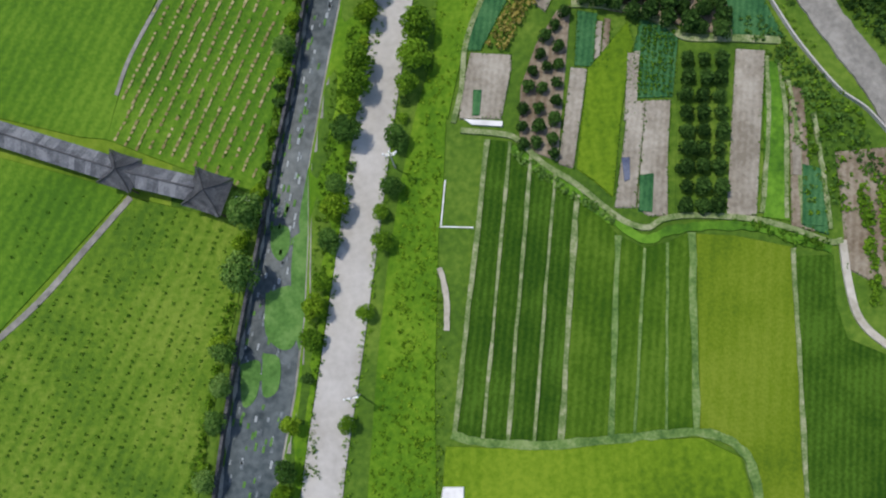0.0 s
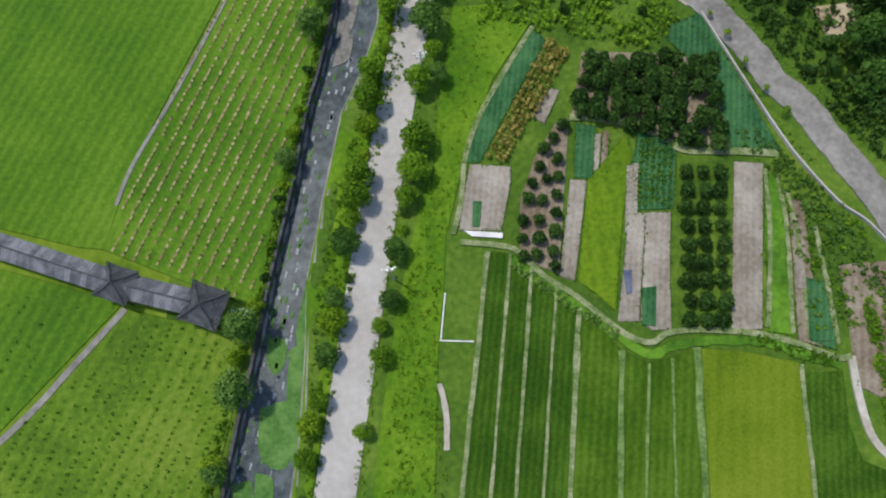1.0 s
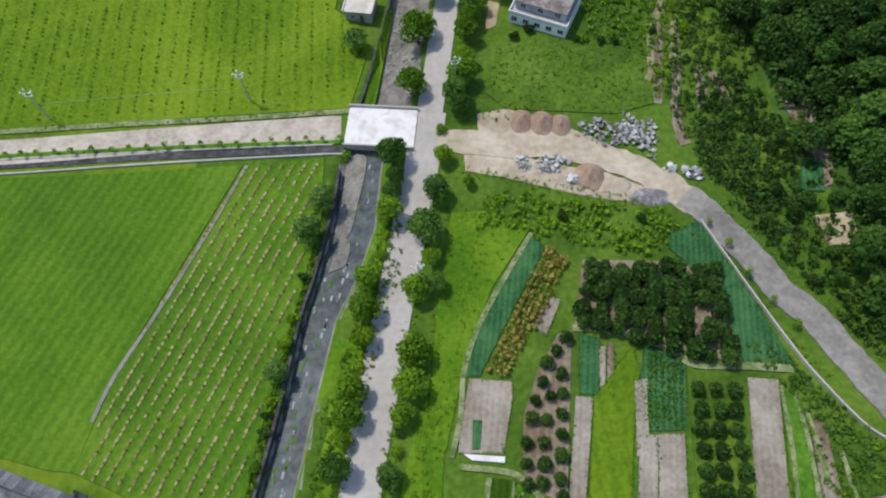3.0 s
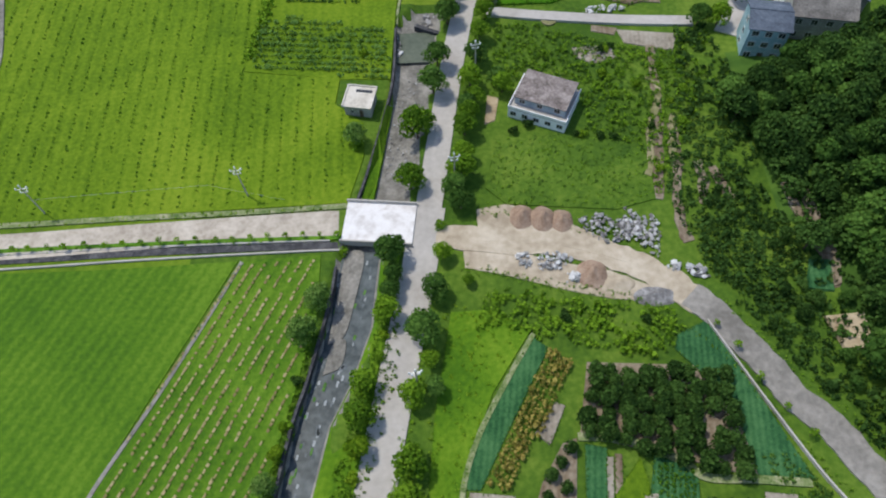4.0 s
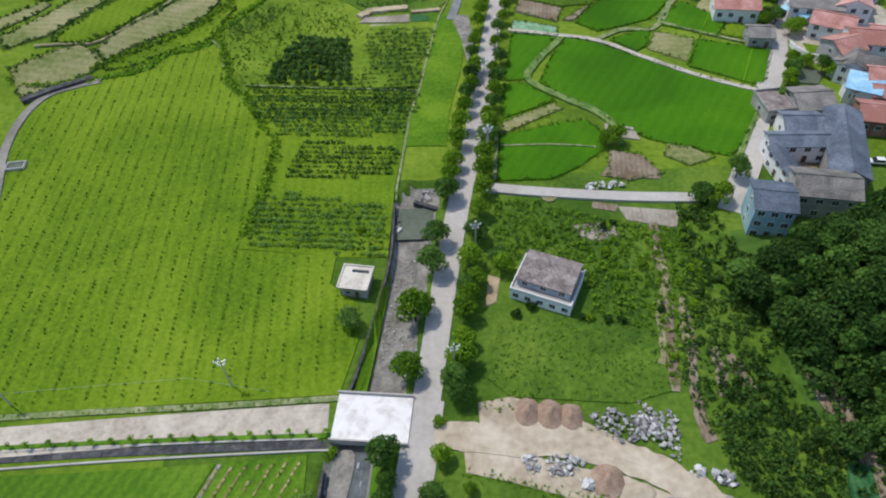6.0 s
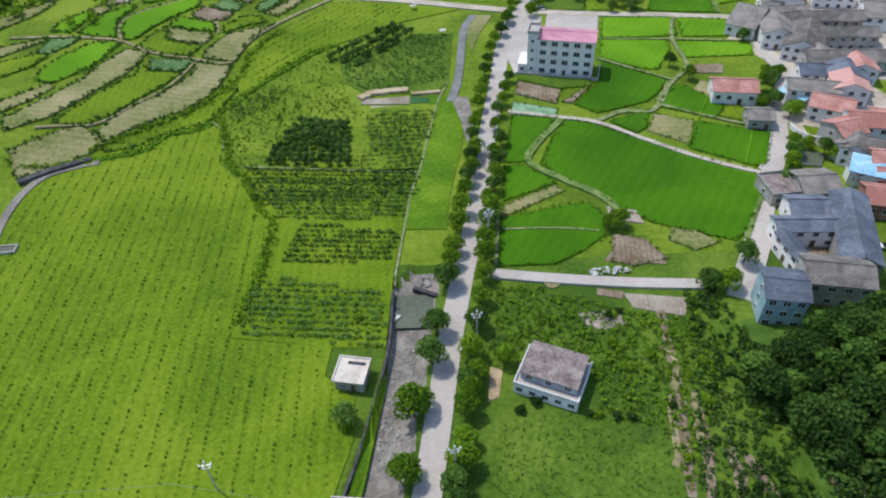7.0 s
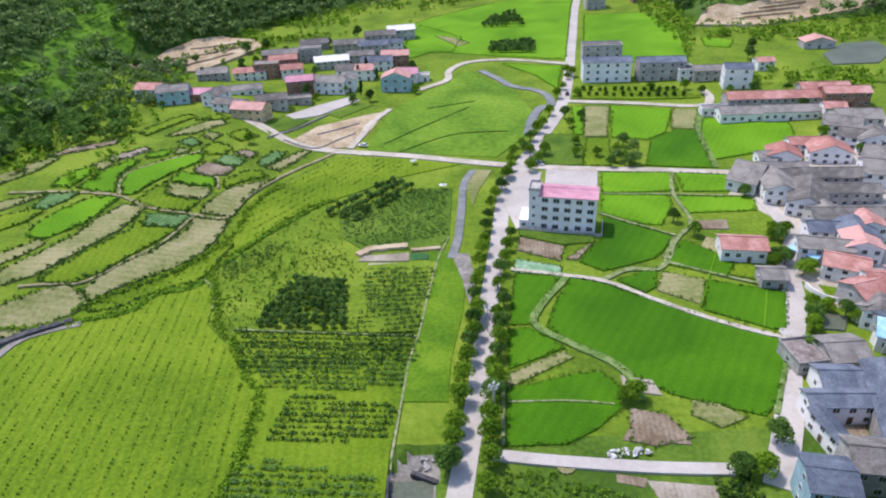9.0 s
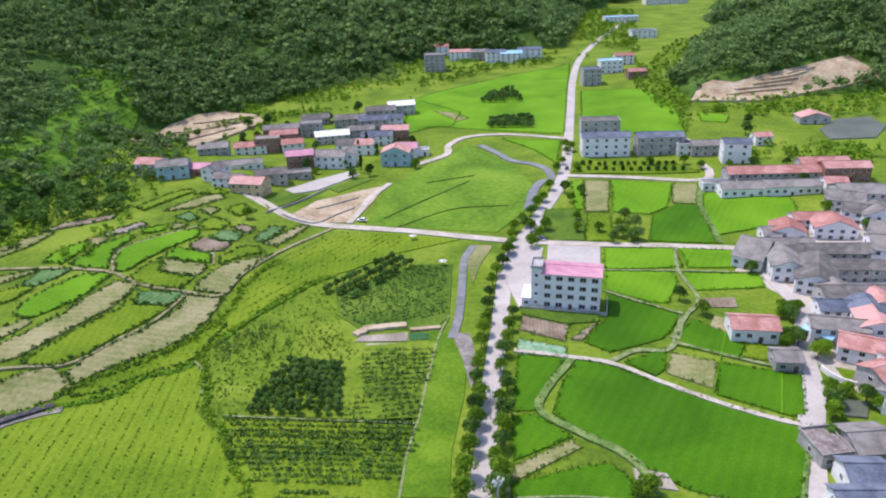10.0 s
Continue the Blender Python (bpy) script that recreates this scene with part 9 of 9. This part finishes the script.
for x, y in [(-9.1, 316.6), (2.4, 292.7)]:
    field_canopy(x, y)
car(-31.5, 337.6, 75, CAR_WHITE, "white parked van beside the lane")
for line in ([(90.9, 248.5), (83.0, 233.5), (71.2, 210.8)], [(92.8, 218.9), (88.4, 209.5), (84.2, 200.9)]):
    ribbon("tyre_line", line, 0.3, RICE_YOUNG, "faint pale tyre line through the rice", "tyre line", lift=0.62, ragged=0.5)
car(*(104.2, 164.5), 80, CAR_WHITE, "white parked car between village houses")
car(*(41.9, 311.4), 20, CAR_WHITE, "white parked car at the crossroads")
car(*(38.8, 310.1), 30, CAR_DARK, "dark parked car at the crossroads")
car(*(67.9, 395.1), -12, CAR_DARK, "dark car standing on the road")
house(*[(106.1, 234.8), (110.8, 228.2)], 4, 3.0, GREY_WALL, BLUE_ROOF, "open shelter with a bright blue sheet roof", style="shed", name="shelter", category="shelter")
# white edging of the small grass plot
ribbon("edging", [(-3.2, 28.1), (-4.1, 20.4)], 0.22, BRIDGE_WHITE, "white lime edging of a grass plot", "edging", lift=0.2, ragged=0.7)
ribbon("edging", [(-4.3, 20.2), (1.3, 19.9)], 0.2, BRIDGE_WHITE, "white lime edging of a grass plot", "edging", lift=0.2, ragged=0.7)
ribbon("path", [(-4.5, 13.3), (-3.5, 9.0), (-3.6, 3.0)], 0.9, PALE_LANE, "short worn earth path", "path", lift=0.2, ragged=0.6)
patch("slab", [(-4.6, -21.5), (-1.5, -21.5), (-1.6, -24.7), (-5.2, -24.7)], BRIGHT_CONCRETE, "pale concrete slab in the grass", "slab", lift=0.6)


def water_tank():
    root = tagged(new("water_tank"), "small open concrete water tank beside the field", "tank")
    x, y = (-109.8, 177.0)
    root.matrix_basis = Matrix.Translation((x, y, surface(x, y))) @ Matrix.Rotation(0.1, 4, "Z")
    boxed("wall", [(-2.4, 2.4, -1.5, -1.2, -0.5, 1.0), (-2.4, 2.4, 1.2, 1.5, -0.5, 1.0), (-2.4, -2.1, -1.2, 1.2, -0.5, 1.0), (2.1, 2.4, -1.2, 1.2, -0.5, 1.0)], CONCRETE, root)
    boxed("tank_water", [(-2.1, 2.1, -1.2, 1.2, -0.4, 0.7)], POND, root, "murky green water")


water_tank()
